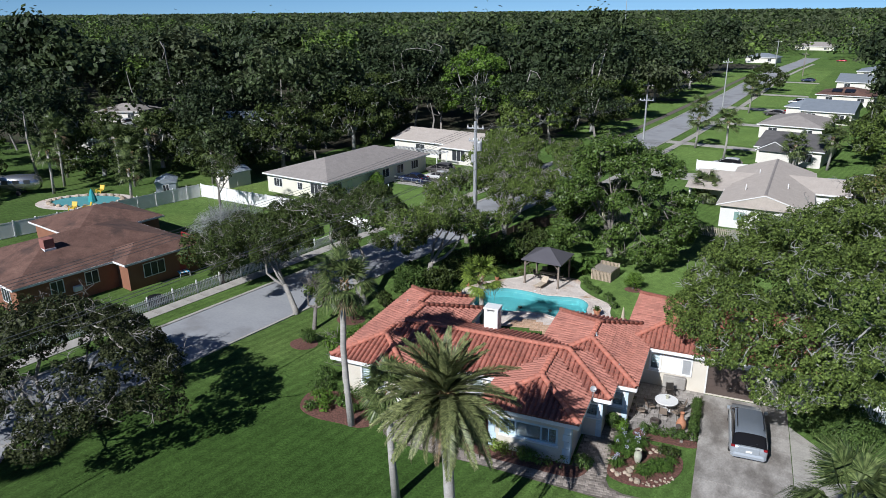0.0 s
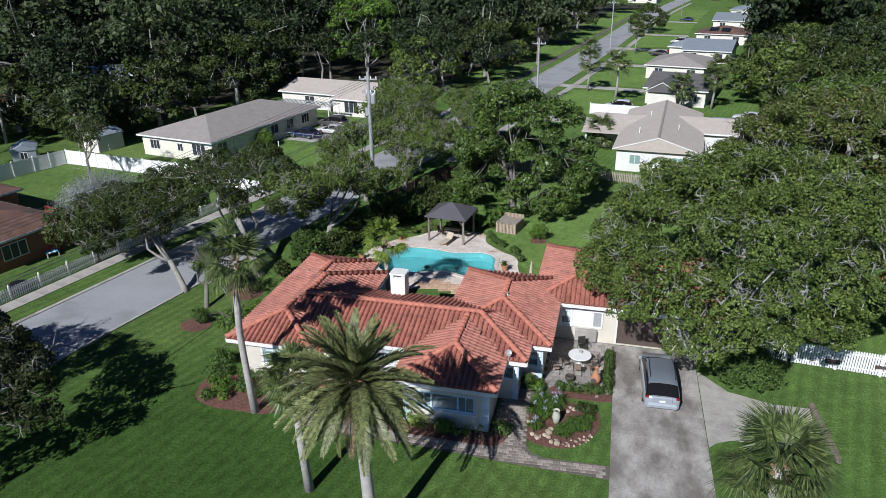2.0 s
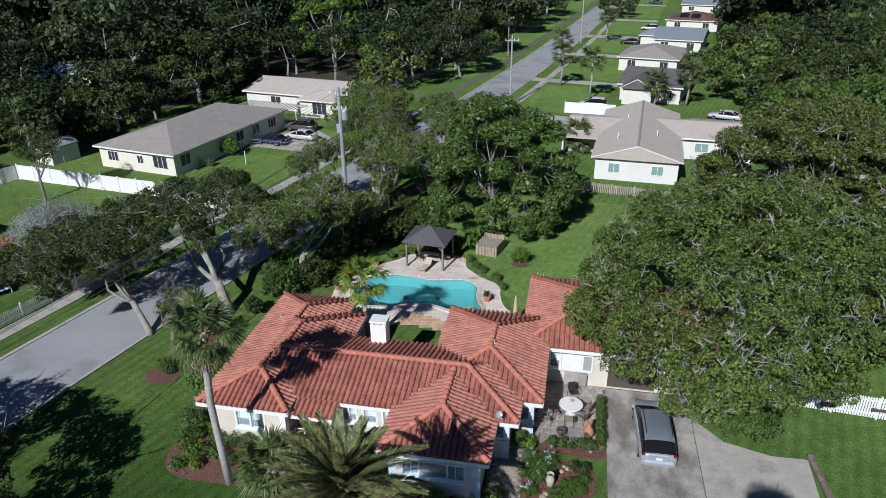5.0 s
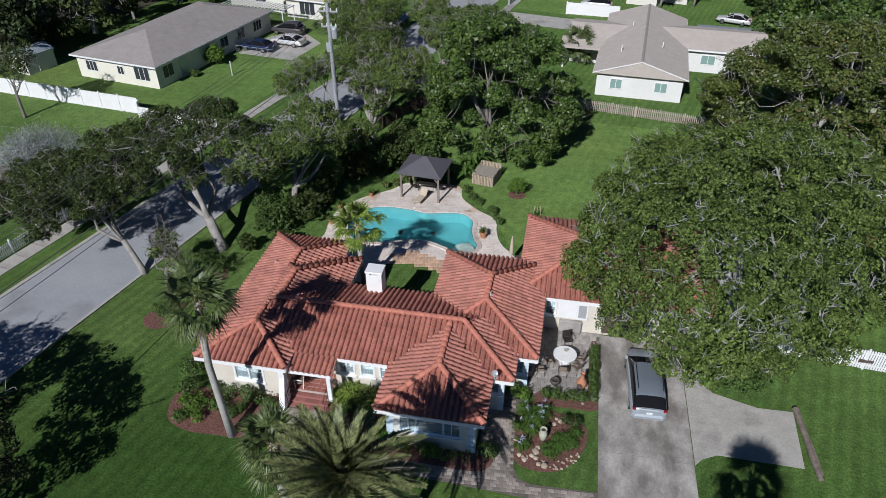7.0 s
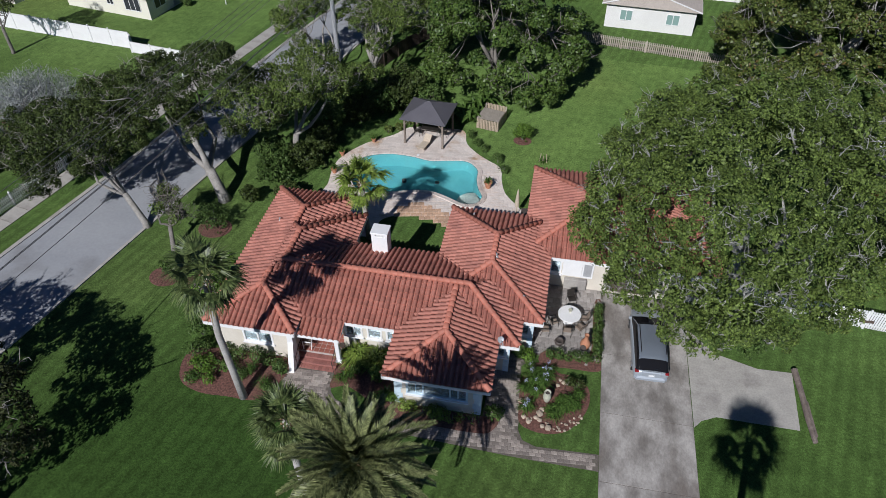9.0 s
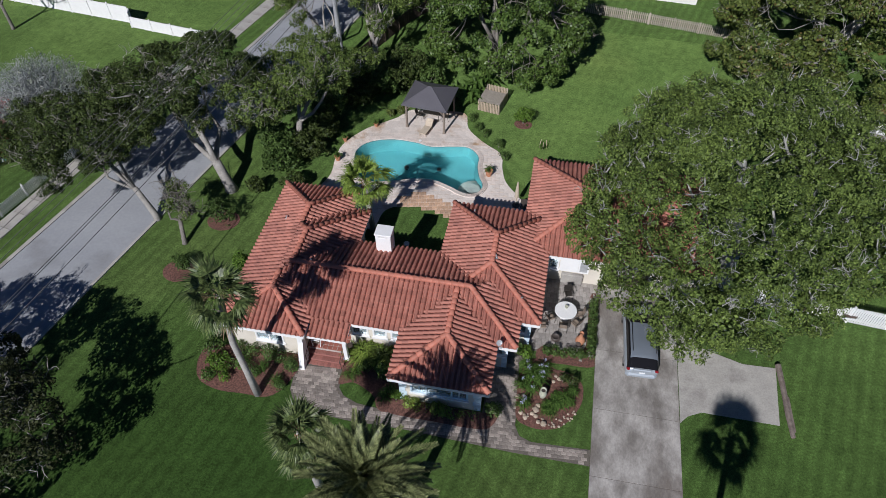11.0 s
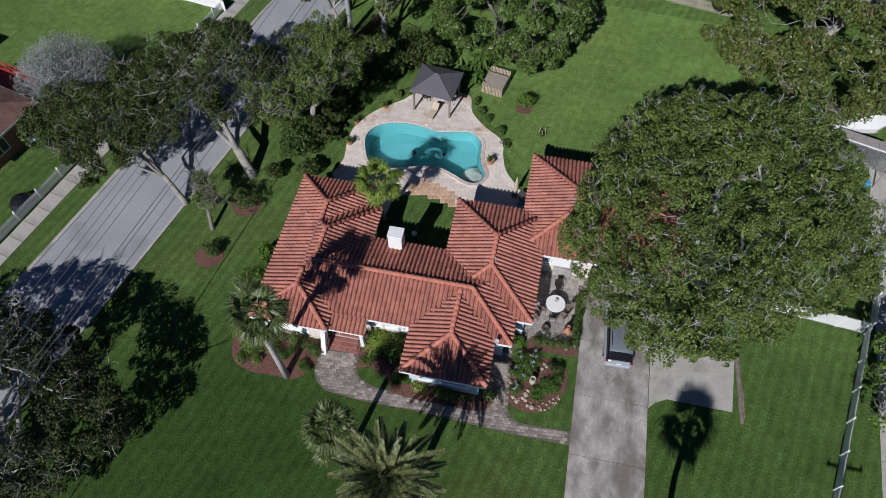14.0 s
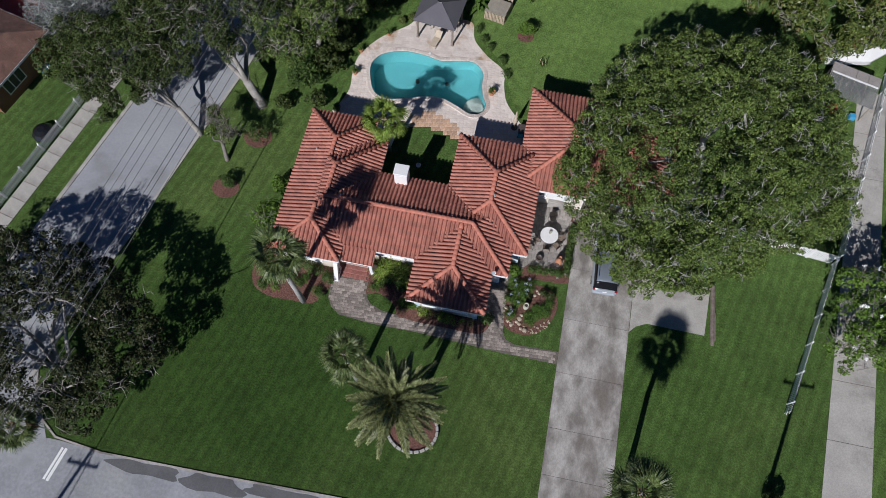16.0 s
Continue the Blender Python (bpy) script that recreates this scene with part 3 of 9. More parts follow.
def strip(name, x_off0, x_off1, y0, y1, z0, z1, material, label, category="", step=12.0):
    """A band along the side street, from its east kerb line westwards."""
    mb = MB()
    ys = np.linspace(y0, y1, max(2, int((y1 - y0) / step)))
    for a, c in zip(ys[:-1], ys[1:]):
        za, zc = ground_z(kerb_x(a), a), ground_z(kerb_x(c), c)
        A0, A1, C0, C1 = kerb_x(a) + x_off0, kerb_x(a) + x_off1, kerb_x(c) + x_off0, kerb_x(c) + x_off1
        vs = [(A0, a, z0 + za), (A1, a, z0 + za), (C1, c, z0 + zc), (C0, c, z0 + zc), (A0, a, z1 + za), (A1, a, z1 + za), (C1, c, z1 + zc), (C0, c, z1 + zc)]
        mb.add(vs, [(4, 5, 6, 7), (0, 1, 5, 4), (1, 2, 6, 5), (2, 3, 7, 6), (3, 0, 4, 7)])
    return solid(name, mb, material, label, category, "structure")


ROADW = 6.92
strip("road_side", -ROADW, 0.0, -30.0, 900.0, -0.1, 0.022, M["asphalt"], "sun-bleached grey asphalt side street", "road", 8.0)
strip("kerb_east", -0.02, 0.2, -10.5, 420.0, -0.1, 0.085, M["pale_concrete"], "low rolled concrete kerb along the street", "kerb", 4.0)
strip("kerb_west", -ROADW - 0.3, -ROADW + 0.02, -10.0, 420.0, -0.1, 0.085, M["pale_concrete"], "low rolled concrete kerb along the street", "kerb", 4.0)
# Sunnier, drier lawns behind the house and across the side street.
solid("lawn_back", MB().prism([(-8.5, 32.5), (-6.0, 28.4), (-5.2, 26.8), (-3.6, 24.9), (-2.1, 23.6), (-1.6, 21.6), (-1.0, 20.1), (0.9, 19.4), (12.6, 19.4), (17.5, 27.0), (22.0, 42.0), (-9.5, 44.0)], -0.1, 0.008), M["dry_grass"], "dry mown lawn behind the house", "lawn", "structure")
WY = -ROADW - 4.4
solid("lawn_across", MB().prism([(kerb_x(24) + WY, 24.0), (kerb_x(36) + WY, 36.0), (kerb_x(50) + WY, 50.0), (kerb_x(64) + WY, 64.0), (-40.0, 66.0), (-58.0, 56.0), (-64.0, 42.0), (-62.0, 28.0), (-44.0, 20.0)], -0.1, 0.008), M["dry_grass"], "sunlit mown lawn across the side street", "lawn", "structure")
for a, c in ((82.0, 101.0), (108.0, 130.0), (138.0, 157.0), (168.0, 193.0), (202.0, 237.0), (246.0, 300.0)):
    solid("lawn_street", MB().prism([(kerb_x(a) + 3.8, a), (kerb_x(a) + 15.5, a - 2.6), (kerb_x(c) + 15.5, c - 2.6), (kerb_x(c) + 3.8, c)], -0.1, 0.008), M["dry_grass"], "sunlit mown lawn in front of a street house", "lawn", "structure")
for a, c in ((104.0, 128.0), (133.0, 170.0), (176.0, 214.0), (220.0, 300.0)):
    solid("lawn_street", MB().prism([(kerb_x(a) - ROADW - 15.0, a + 3.0), (kerb_x(a) - ROADW - 4.0, a), (kerb_x((a + c) / 2) - ROADW - 4.0, (a + c) / 2), (kerb_x(c) - ROADW - 4.0, c), (kerb_x(c) - ROADW - 15.0, c + 3.0)], -0.1, 0.012), M["dry_grass"], "mown lawn beside the street under trees", "lawn", "structure")
WE = -ROADW - 8.0
solid("wood_floor", MB().prism([(-320.0, 70.0), (-110.0, 58.0), (-88.0, 56.0), (-64.0, 62.0), (-58.0, 94.0), (-34.0, 92.0), (kerb_x(112) + WE, 112.0), (kerb_x(330) + WE, 330.0), (-320.0, 330.0)], -0.1, 0.007), M["litter"], "dark leaf litter under the woods", "ground", "structure")
# The sidewalk's slabs, each with its joint.
walk_base = strip("sidewalk_west", -ROADW - 3.75, -ROADW - 2.35, -8.0, 260.0, -0.1, 0.03, M["joint"], "pale concrete sidewalk beside a picket fence", "sidewalk")
slab_mb = MB()
slab_mb.prism([(-0.69, -0.743), (0.69, -0.743), (0.69, 0.743), (-0.69, 0.743)], 0.0, 0.02, False)
slab_me = slab_mb.mesh("slab", M["pale_concrete"])
for i in range(60):
    y = -7.0 + 1.5 * i
    sl = part("slab", slab_me, None, walk_base)
    sl.matrix_basis = pose(kerb_x(y) - ROADW - 3.05, y, 0.03, 0, 0, -12.7)

# The front street, its kerb and the rounded corner.
mb = MB()
mb.prism([(-60, -14.3), (-60, -22.5), (120, -20.0), (120, -11.3), (80, -12.06), (30, -12.96), (-6, -13.7), (-15, -14.0), (-24, -14.2), (-27.0, -14.0)], -0.1, 0.02)
solid("road_front", mb, M["dark_asphalt"], "patched grey asphalt front street with dark stains", "road", "structure")
mb = MB()
corner = [(kerb_x(-9.5), -9.5), (-30.2, -11.0), (-29.3, -12.7), (-27.5, -13.9), (-24.0, -14.25), (-15.0, -14.05), (-6.0, -13.75), (30, -13.0), (80, -12.1)]
for a, c in zip(corner[:-1], corner[1:]):
    d = (Vector(c) - Vector(a)).normalized()
    n = Vector((-d.y, d.x)) * 0.13
    mb.prism([a, c, (c[0] + n.x, c[1] + n.y), (a[0] + n.x, a[1] + n.y)], -0.1, 0.07)
DARK_STAINS = [(-20.5, -14.6, 2.6, 0.45), (-15.8, -14.6, 2.2, 0.6), (-10.5, -14.3, 3.4, 0.4), (-4.5, -14.1, 2.8, 0.5)]
stain_mb = MB()
for x, y, rx, ry in DARK_STAINS:
    stain_mb.prism([(x + rx * (1 + 0.22 * math.sin(3 * a + x)) * math.cos(a), y + ry * (1 + 0.25 * math.sin(4 * a + y)) * math.sin(a)) for a in (TAU * k / 22 for k in range(22))], 0.0, 0.024)
solid("asphalt_patch", stain_mb, M["old_tar"], "dark tarred patches along the gutter", "road patch", "structure")
solid("kerb_front", mb, M["concrete"], "low rolled concrete kerb round the street corner", "kerb", "structure")
mb = MB()
mb.prism([(-27.9, -14.3), (-31.2, -9.2), (-33, -9.2), (-36, -14.9), (-28, -16.5)], -0.1, 0.026)
solid("road_corner", mb, M["asphalt"], "pale asphalt where two streets meet", "road", "structure")
mb = MB().box(-1.15, -0.24, 0, 1.15, -0.03, 0.006).box(-1.15, 0.05, 0, 1.1, 0.22, 0.006)
sb = solid("stop_bar", mb, M["white"], "worn white painted stop line on asphalt", "road marking", "structure")
sb.matrix_basis = pose(-26.75, -15.5, 0.024, 0, 0, 79)

# The driveway: panels with joints.
drive = solid("driveway", MB().box(5.86, -13.6, -0.1, 10.74, 11.0, 0.02), M["joint"], "stained concrete driveway beside the house", "driveway", "structure")
ys = [-13.6, -9.4, -6.2, -2.2, 1.9, 6.0, 11.0]
for a, c in zip(ys[:-1], ys[1:]):
    part("panel", MB().box(5.87, a + 0.012, 0.0, 10.73, c - 0.012, 0.034, b=0.006), M["drive"], drive)
mb = MB().prism([(10.77, 1.85), (11.2, 2.35), (12.0, 2.75), (16.25, 2.7), (16.5, 6.55), (14.6, 6.5), (12.3, 7.2), (10.77, 9.0)], -0.1, 0.03)
solid("driveway_apron", mb, M["pale_concrete"], "pale concrete parking apron off the driveway", "driveway", "structure")
nd = solid("neighbour_driveway", MB().prism([(24.2, -11.8), (27.6, -11.8), (30.5, 27.5), (28.1, 27.5)], -0.1, 0.02), M["joint"], "pale concrete driveway of the next plot", "driveway", "structure")
for i in range(9):
    f0, f1 = i / 9 + 0.0005, (i + 1) / 9 - 0.0005
    q = [(24.2 + 3.9 * f0, -11.8 + 39.3 * f0), (27.6 + 2.9 * f0, -11.8 + 39.3 * f0), (27.6 + 2.9 * f1, -11.8 + 39.3 * f1), (24.2 + 3.9 * f1, -11.8 + 39.3 * f1)]
    part("panel", MB().prism(q, 0.0, 0.034), M["pale_concrete"], nd)

# The paver path from the porch to the driveway.
PATH_POLY = [(-11.9, 1.75), (-11.75, -0.1), (-11.3, -0.8), (-10.6, -1.25), (-8.0, -1.45), (-4.5, -1.4), (1.6, -1.65), (5.85, -1.68), (5.85, -0.72), (2.6, -0.85), (1.9, -0.6), (1.6, 0.0), (1.62, 1.2), (1.35, 4.2),
             (2.0, 4.9), (2.0, 5.4), (-0.35, 5.4), (-0.35, -0.35), (-3.0, -0.4), (-5.8, -0.42), (-7.6, -0.3), (-8.5, 0.05), (-8.9, 0.5), (-9.1, 1.75)]
path_ob = solid("path", MB().prism(PATH_POLY, -0.1, 0.014), M["joint"], "curving path of worn brown pavers on sand", "path", "structure")
# The pool deck and the patio.
DECK = smooth_closed([(-16.3, 14.6), (-15.5, 16.8), (-15.0, 18.6), (-15.2, 20.5), (-15.0, 22.4), (-13.6, 24.6), (-11.6, 26.3), (-10.6, 27.6), (-8.2, 27.9), (-6.0, 27.9), (-5.4, 26.0), (-3.9, 24.4), (-2.3, 23.2), (-2.0, 21.6), (-1.5, 20.0), (-0.4, 18.6),
                      (0.6, 17.2), (0.9, 14.5), (-1.0, 13.9), (-4.0, 14.1), (-4.6, 15.6), (-6.2, 16.2), (-8.6, 16.1), (-9.9, 15.3), (-10.4, 13.4), (-13.0, 13.9)], 4)
deck_me = sheet_with_hole(DECK, grow(POOL, 0.02), 0.02)
deck_me.materials.append(M["deck_stone"])
deck = tagged(new("pool_deck", deck_me), "pale pinkish stone pool deck with worn patches", "pool deck", kind="structure")
mb = MB().prism([(1.8, 5.2), (5.55, 5.05), (5.85, 7.0), (5.85, 11.08), (1.8, 11.08)], -0.1, 0.014)
patio = solid("patio", mb, M["joint"], "grey paver patio beside the garage", "patio", "structure")


def pavers(parent, poly, w, h, material, z, limit, turn=0.0, gap=0.012, thick=0.03, name="paver", avoid=(), whole=False):
    """Running-bond pavers inside an outline: the first ones parts of their own, the rest one joined part."""
    me = MB().box(-w / 2 + gap / 2, -h / 2 + gap / 2, 0, w / 2 - gap / 2, h / 2 - gap / 2, thick, b=0.006).mesh(name, material)
    c, s = math.cos(radians(turn)), math.sin(radians(turn))
    xs, ys_ = [p[0] for p in poly], [p[1] for p in poly]
    cx, cy, r = (min(xs) + max(xs)) / 2, (min(ys_) + max(ys_)) / 2, math.hypot(max(xs) - min(xs), max(ys_) - min(ys_)) / 2
    n, rest = 0, MB()
    for j in range(int(-r / h), int(r / h) + 1):
        for i in range(int(-r / w) - 1, int(r / w) + 2):
            u, v = (i + 0.5 * (j % 2)) * w, j * h
            x, y = cx + c * u - s * v, cy + s * u + c * v
            if not inside(x, y, poly) or any(inside(x, y, q) for q in avoid):
                continue
            if whole and not all(inside(x + c * a - s * d, y + s * a + c * d, poly) for a in (-w / 2, w / 2) for d in (-h / 2, h / 2)):
                continue
            m = pose(x, y, z + random.uniform(-0.003, 0.003), random.uniform(-0.4, 0.4), random.uniform(-0.4, 0.4), turn)
            if n < limit:
                part(name, me, None, parent, at=m)
            else:
                rest.box(-w / 2 + gap / 2, -h / 2 + gap / 2, 0, w / 2 - gap / 2, h / 2 - gap / 2, thick, m)
            n += 1
    if rest.v:
        tagged(part(name + "_rest", rest, material, parent), kind="stuff")


# ---- the house ----
EZ, PITCH = 2.86, 0.32  # eave height and rise per metre
HIPS = [(-16.4, -11.1, 1.8, 14.1), (-16.4, -9.85, 3.15, 12.35), (-16.4, 1.12, 3.16, 9.55), (-5.66, 0.0, 0.0, 9.0), (-4.45, 2.25, 5.05, 14.2), (0.5, 12.4, 10.6, 19.65)]


def hip_h(r, x, y):
    x0, x1, y0, y1 = r
    return PITCH * min(x - x0, x1 - x, y - y0, y1 - y)


def other_h(i, x, y):
    return max([hip_h(r, x, y) for j, r in enumerate(HIPS) if j != i])


house = thing("house", "single-storey stucco house with a terracotta tile roof and white trim", "house")
WALL = [(-15.9, 2.3), (-11.6, 2.3), (-11.6, 4.4), (-9.0, 4.4), (-9.0, 3.65), (-5.16, 3.65), (-5.16, 0.5), (-0.5, 0.5), (-0.5, 3.65), (0.6, 3.65), (0.6, 5.55), (1.75, 5.55), (1.75, 11.1), (11.9, 11.1),
        (11.9, 19.15), (1.0, 19.15), (1.0, 13.7), (-3.95, 13.7), (-3.95, 9.05), (-10.35, 9.05), (-10.35, 11.85), (-11.6, 11.85), (-11.6, 13.6), (-15.9, 13.6)]
# Openings by wall: along from its start, heights, kind.
OPEN = {0: [(1.45, 3.15, 1.1, 2.28, "pair")], 2: [(0.75, 1.7, 0.42, 2.45, "door")], 4: [(0.2, 1.15, 1.25, 2.28, "pair"), (1.5, 2.3, 1.25, 2.28, "one"), (2.62, 3.4, 1.25, 2.28, "one")],
        6: [(0.68, 3.92, 1.05, 2.05, "bay")], 8: [(0.16, 0.98, 1.35, 2.2, "one")], 10: [(0.25, 0.95, 1.2, 2.2, "one")], 12: [(0.6, 1.25, 1.15, 2.3, "one"), (4.2, 7.05, 0.05, 2.2, "garage")],
        17: [(1.6, 4.0, 0.42, 2.4, "pair")], 18: [(1.5, 4.6, 0.42, 2.4, "pair")], 16: [(1.0, 3.0, 0.42, 2.4, "pair")], 22: [(1.2, 2.6, 1.1, 2.28, "pair")], 23: [(3.0, 4.4, 1.1, 2.28, "pair"), (7.5, 8.6, 1.1, 2.28, "pair")]}


def wall_with_openings(mb, m, s0, s1, top, t, holes):
    """One wall slab with openings cut through it and their reveals."""
    ss = sorted({s0, s1, *(h[0] for h in holes), *(h[1] for h in holes)})
    zs = sorted({0.0, top, *(h[2] for h in holes), *(h[3] for h in holes)})
    ids, vs, fs = {}, [], []

    def at(a, b_, c):
        if (a, b_, c) not in ids:
            ids[a, b_, c] = len(vs)
            vs.append(m @ Vector((ss[a], t * c, zs[b_])))
        return ids[a, b_, c]

    def full(a, b_):
        if not (0 <= a < len(ss) - 1 and 0 <= b_ < len(zs) - 1):
            return False
        u, w = (ss[a] + ss[a + 1]) / 2, (zs[b_] + zs[b_ + 1]) / 2
        return not any(h[0] < u < h[1] and h[2] < w < h[3] for h in holes)

    for a in range(len(ss) - 1):
        for b_ in range(len(zs) - 1):
            if not full(a, b_):
                continue
            fs.append((at(a, b_, 0), at(a + 1, b_, 0), at(a + 1, b_ + 1, 0), at(a, b_ + 1, 0)))
            fs.append((at(a, b_ + 1, 1), at(a + 1, b_ + 1, 1), at(a + 1, b_, 1), at(a, b_, 1)))
            for da, db, p, q in ((-1, 0, (a, b_ + 1), (a, b_)), (1, 0, (a + 1, b_), (a + 1, b_ + 1)), (0, -1, (a, b_), (a + 1, b_)), (0, 1, (a + 1, b_ + 1), (a, b_ + 1))):
                if not full(a + da, b_ + db):
                    fs.append((at(*q, 0), at(*p, 0), at(*p, 1), at(*q, 1)))
    return mb.add(vs, fs)


def window(m, s0, s1, z0, z1, style, parent, blind=None):
    """A framed window in an opening: frame, mullions, panes, sill."""
    w = MB()
    fw = 0.06
    w.box(s0 - 0.05, -0.03, z0 - 0.05, s0 + fw, 0.12, z1 + 0.05, m).box(s1 - fw, -0.03, z0 - 0.05, s1 + 0.05, 0.12, z1 + 0.05, m)
    w.box(s0 + fw, -0.03, z1 - fw, s1 - fw, 0.12, z1 + 0.05, m).box(s0 + fw, -0.03, z0 - 0.05, s1 - fw, 0.12, z0 + fw, m)
    cuts = {"pair": [0.5], "one": [], "bay": [0.27, 0.72]}[style]
    rails = [s0 + fw] + [s0 + (s1 - s0) * c for c in cuts] + [s1 - fw]
    for r in rails[1:-1]:
        w.box(r - 0.045, -0.02, z0 + fw, r + 0.045, 0.11, z1 - fw, m)
    if style == "bay":
        for a, c in ((rails[0], rails[1]), (rails[2], rails[3])):
            q = (a + c) / 2
            w.box(q - 0.025, 0.0, z0 + fw, q + 0.025, 0.1, z1 - fw, m)
    win = part("window", w, M["blue_trim"] if style == "bay" else M["white"], parent, "painted window frame")
    part("sill", MB().box(s0 - 0.1, -0.12, z0 - 0.12, s1 + 0.1, 0.02, z0 - 0.052, m), M["white"], win)
    for a, c in zip(rails[:-1], rails[1:]):
        part("pane", MB().box(a + 0.002, 0.045, z0 + fw + 0.002, c - 0.002, 0.055, z1 - fw - 0.002, m), M["glass"], win).visible_shadow = False
    part("blind", MB().box(s0 + 0.02, 0.22, z0 + (z1 - z0) * (0.35 if style != "bay" else 0.75), s1 - 0.02, 0.235, z1 - 0.02, m), M["cloth"] if style == "bay" else M["soffit"], win, "pale roller blind")
    return win


def frame_at(p, q):
    """Along a wall from p to q: x along, y inwards, z up."""
    d = (Vector(q) - Vector(p)).normalized()
    return Matrix(((d.x, -d.y, 0, p[0]), (d.y, d.x, 0, p[1]), (0, 0, 1, 0), (0, 0, 0, 1)))


for i, p in enumerate(WALL):
    q = WALL[(i + 1) % len(WALL)]
    ln, m, mb, t = (Vector(q) - Vector(p)).length, frame_at(p, q), MB(), 0.2
    # Butt the walls: the end towards an outer corner runs through, the next one starts inside it.
    prev_d, d = (Vector(p) - Vector(WALL[i - 1])).normalized(), (Vector(q) - Vector(p)).normalized()
    start = 0.2 if prev_d.x * d.y - prev_d.y * d.x > 0 else 0.0
    wall_with_openings(mb, m, start, ln, 2.84, t, [o[:4] for o in OPEN.get(i, [])])
    part("wall", mb, M["stucco"], house)
    for s0, s1, z0, z1, style in OPEN.get(i, []):
        if style in ("pair", "one", "bay"):
            window(m, s0, s1, z0, z1, style, house)
        elif style == "garage":
            g = MB()
            for k in range(4):
                zz = z0 + (z1 - z0) * k / 4
                g.box(s0, 0.1, zz + 0.006, s1, 0.14, zz + (z1 - z0) / 4 - 0.006, m, b=0.0)
                for c in range(4):
                    a = s0 + (s1 - s0) * (c + 0.12) / 4
                    g.box(a, 0.09, zz + 0.1, a + (s1 - s0) * 0.19, 0.1, zz + 0.42, m)
            gd = part("garage_door", g, M["brown_metal"], house, "dark brown sectional garage door, shut")
            part("handle", MB().box((s0 + s1) / 2 - 0.08, 0.05, 0.7, (s0 + s1) / 2 + 0.08, 0.088, 0.73, m), M["chrome"], gd)
            fr = MB().box(s0 - 0.1, -0.02, 0.03, s0, 0.1, z1 + 0.1, m).box(s1, -0.02, 0.03, s1 + 0.1, 0.1, z1 + 0.1, m).box(s0, -0.02, z1, s1, 0.1, z1 + 0.1, m)
            part("door_frame", fr, M["soffit"], house)
        else:
            d_ = part("front_door", MB().box(s0, 0.08, z0, s1, 0.13, z1, m).box(s0 + 0.12, 0.065, z0 + 0.2, s1 - 0.12, 0.08, z0 + 0.9, m).box(s0 + 0.12, 0.065, z0 + 1.05, s1 - 0.12, 0.08, z1 - 0.15, m), M["dark_wood"], house, "dark panelled front door, shut")
            part("door_handle", MB().tube([m @ Vector((s1 - 0.1, 0.07, z0 + 1)), m @ Vector((s1 - 0.1, 0.02, z0 + 1)), m @ Vector((s1 - 0.2, 0.02, z0 + 1))], 0.012), M["chrome"], d_)
# Inside: floors, so that the rooms close.
for x0, x1, y0, y1 in HIPS:
    k = HIPS.index((x0, x1, y0, y1))
    part("inner_floor", MB().box(x0 + 0.72, y0 + 0.72, -0.05, x1 - 0.72, y1 - 0.72, 0.3 + 0.004 * k), M["room"], house)
# White slab-front sliding panel with a screen, beside the garage door.
m = frame_at((1.75, 11.1), (11.9, 11.1))
sl = part("sliding_shutter", MB().box(1.35, -0.06, 1.05, 2.55, -0.01, 2.32, m).box(2.56, -0.09, 1.05, 3.25, -0.04, 2.32, m), M["white"], house, "white shutter panels over a window")
part("screen", MB().box(2.66, -0.1, 1.2, 3.15, -0.092, 2.2, m), M["galvanised"], sl)
part("wall_vent", MB().box(1.55, -0.3, 0.15, 2.95, -0.01, 0.95, m, b=0.03), M["pale_concrete"], house, "grey cover box low on the wall")
# Blue-white quoins on the bay's corners.
for cx, side in ((-0.5, 1), (-5.16, -1)):
    for k in range(6):
        wl = 0.42 if k % 2 else 0.34
        z0 = 0.05 + 0.45 * k
        b0 = MB()
        x0, x1 = (cx - wl, cx + 0.03) if side > 0 else (cx - 0.03, cx + wl)
        b0.box(x0, 0.47, z0 + 0.01, x1, 0.498, z0 + 0.44)
        b0.box(cx + (0.002 if side > 0 else -0.03), 0.5, z0 + 0.01, cx + (0.03 if side > 0 else -0.002), 0.5 + wl, z0 + 0.44)
        part("quoin", b0, M["blue_trim"], house, "pale blue corner block")
for xx, yy in ((0.6, 3.65), (1.75, 5.55)):
    for k in range(6):
        part("quoin", MB().box(xx - 0.3, yy - 0.028, 0.06 + 0.45 * k, xx + 0.028, yy - 0.002, 0.49 + 0.45 * k), M["blue_trim"], house, "pale blue corner block")

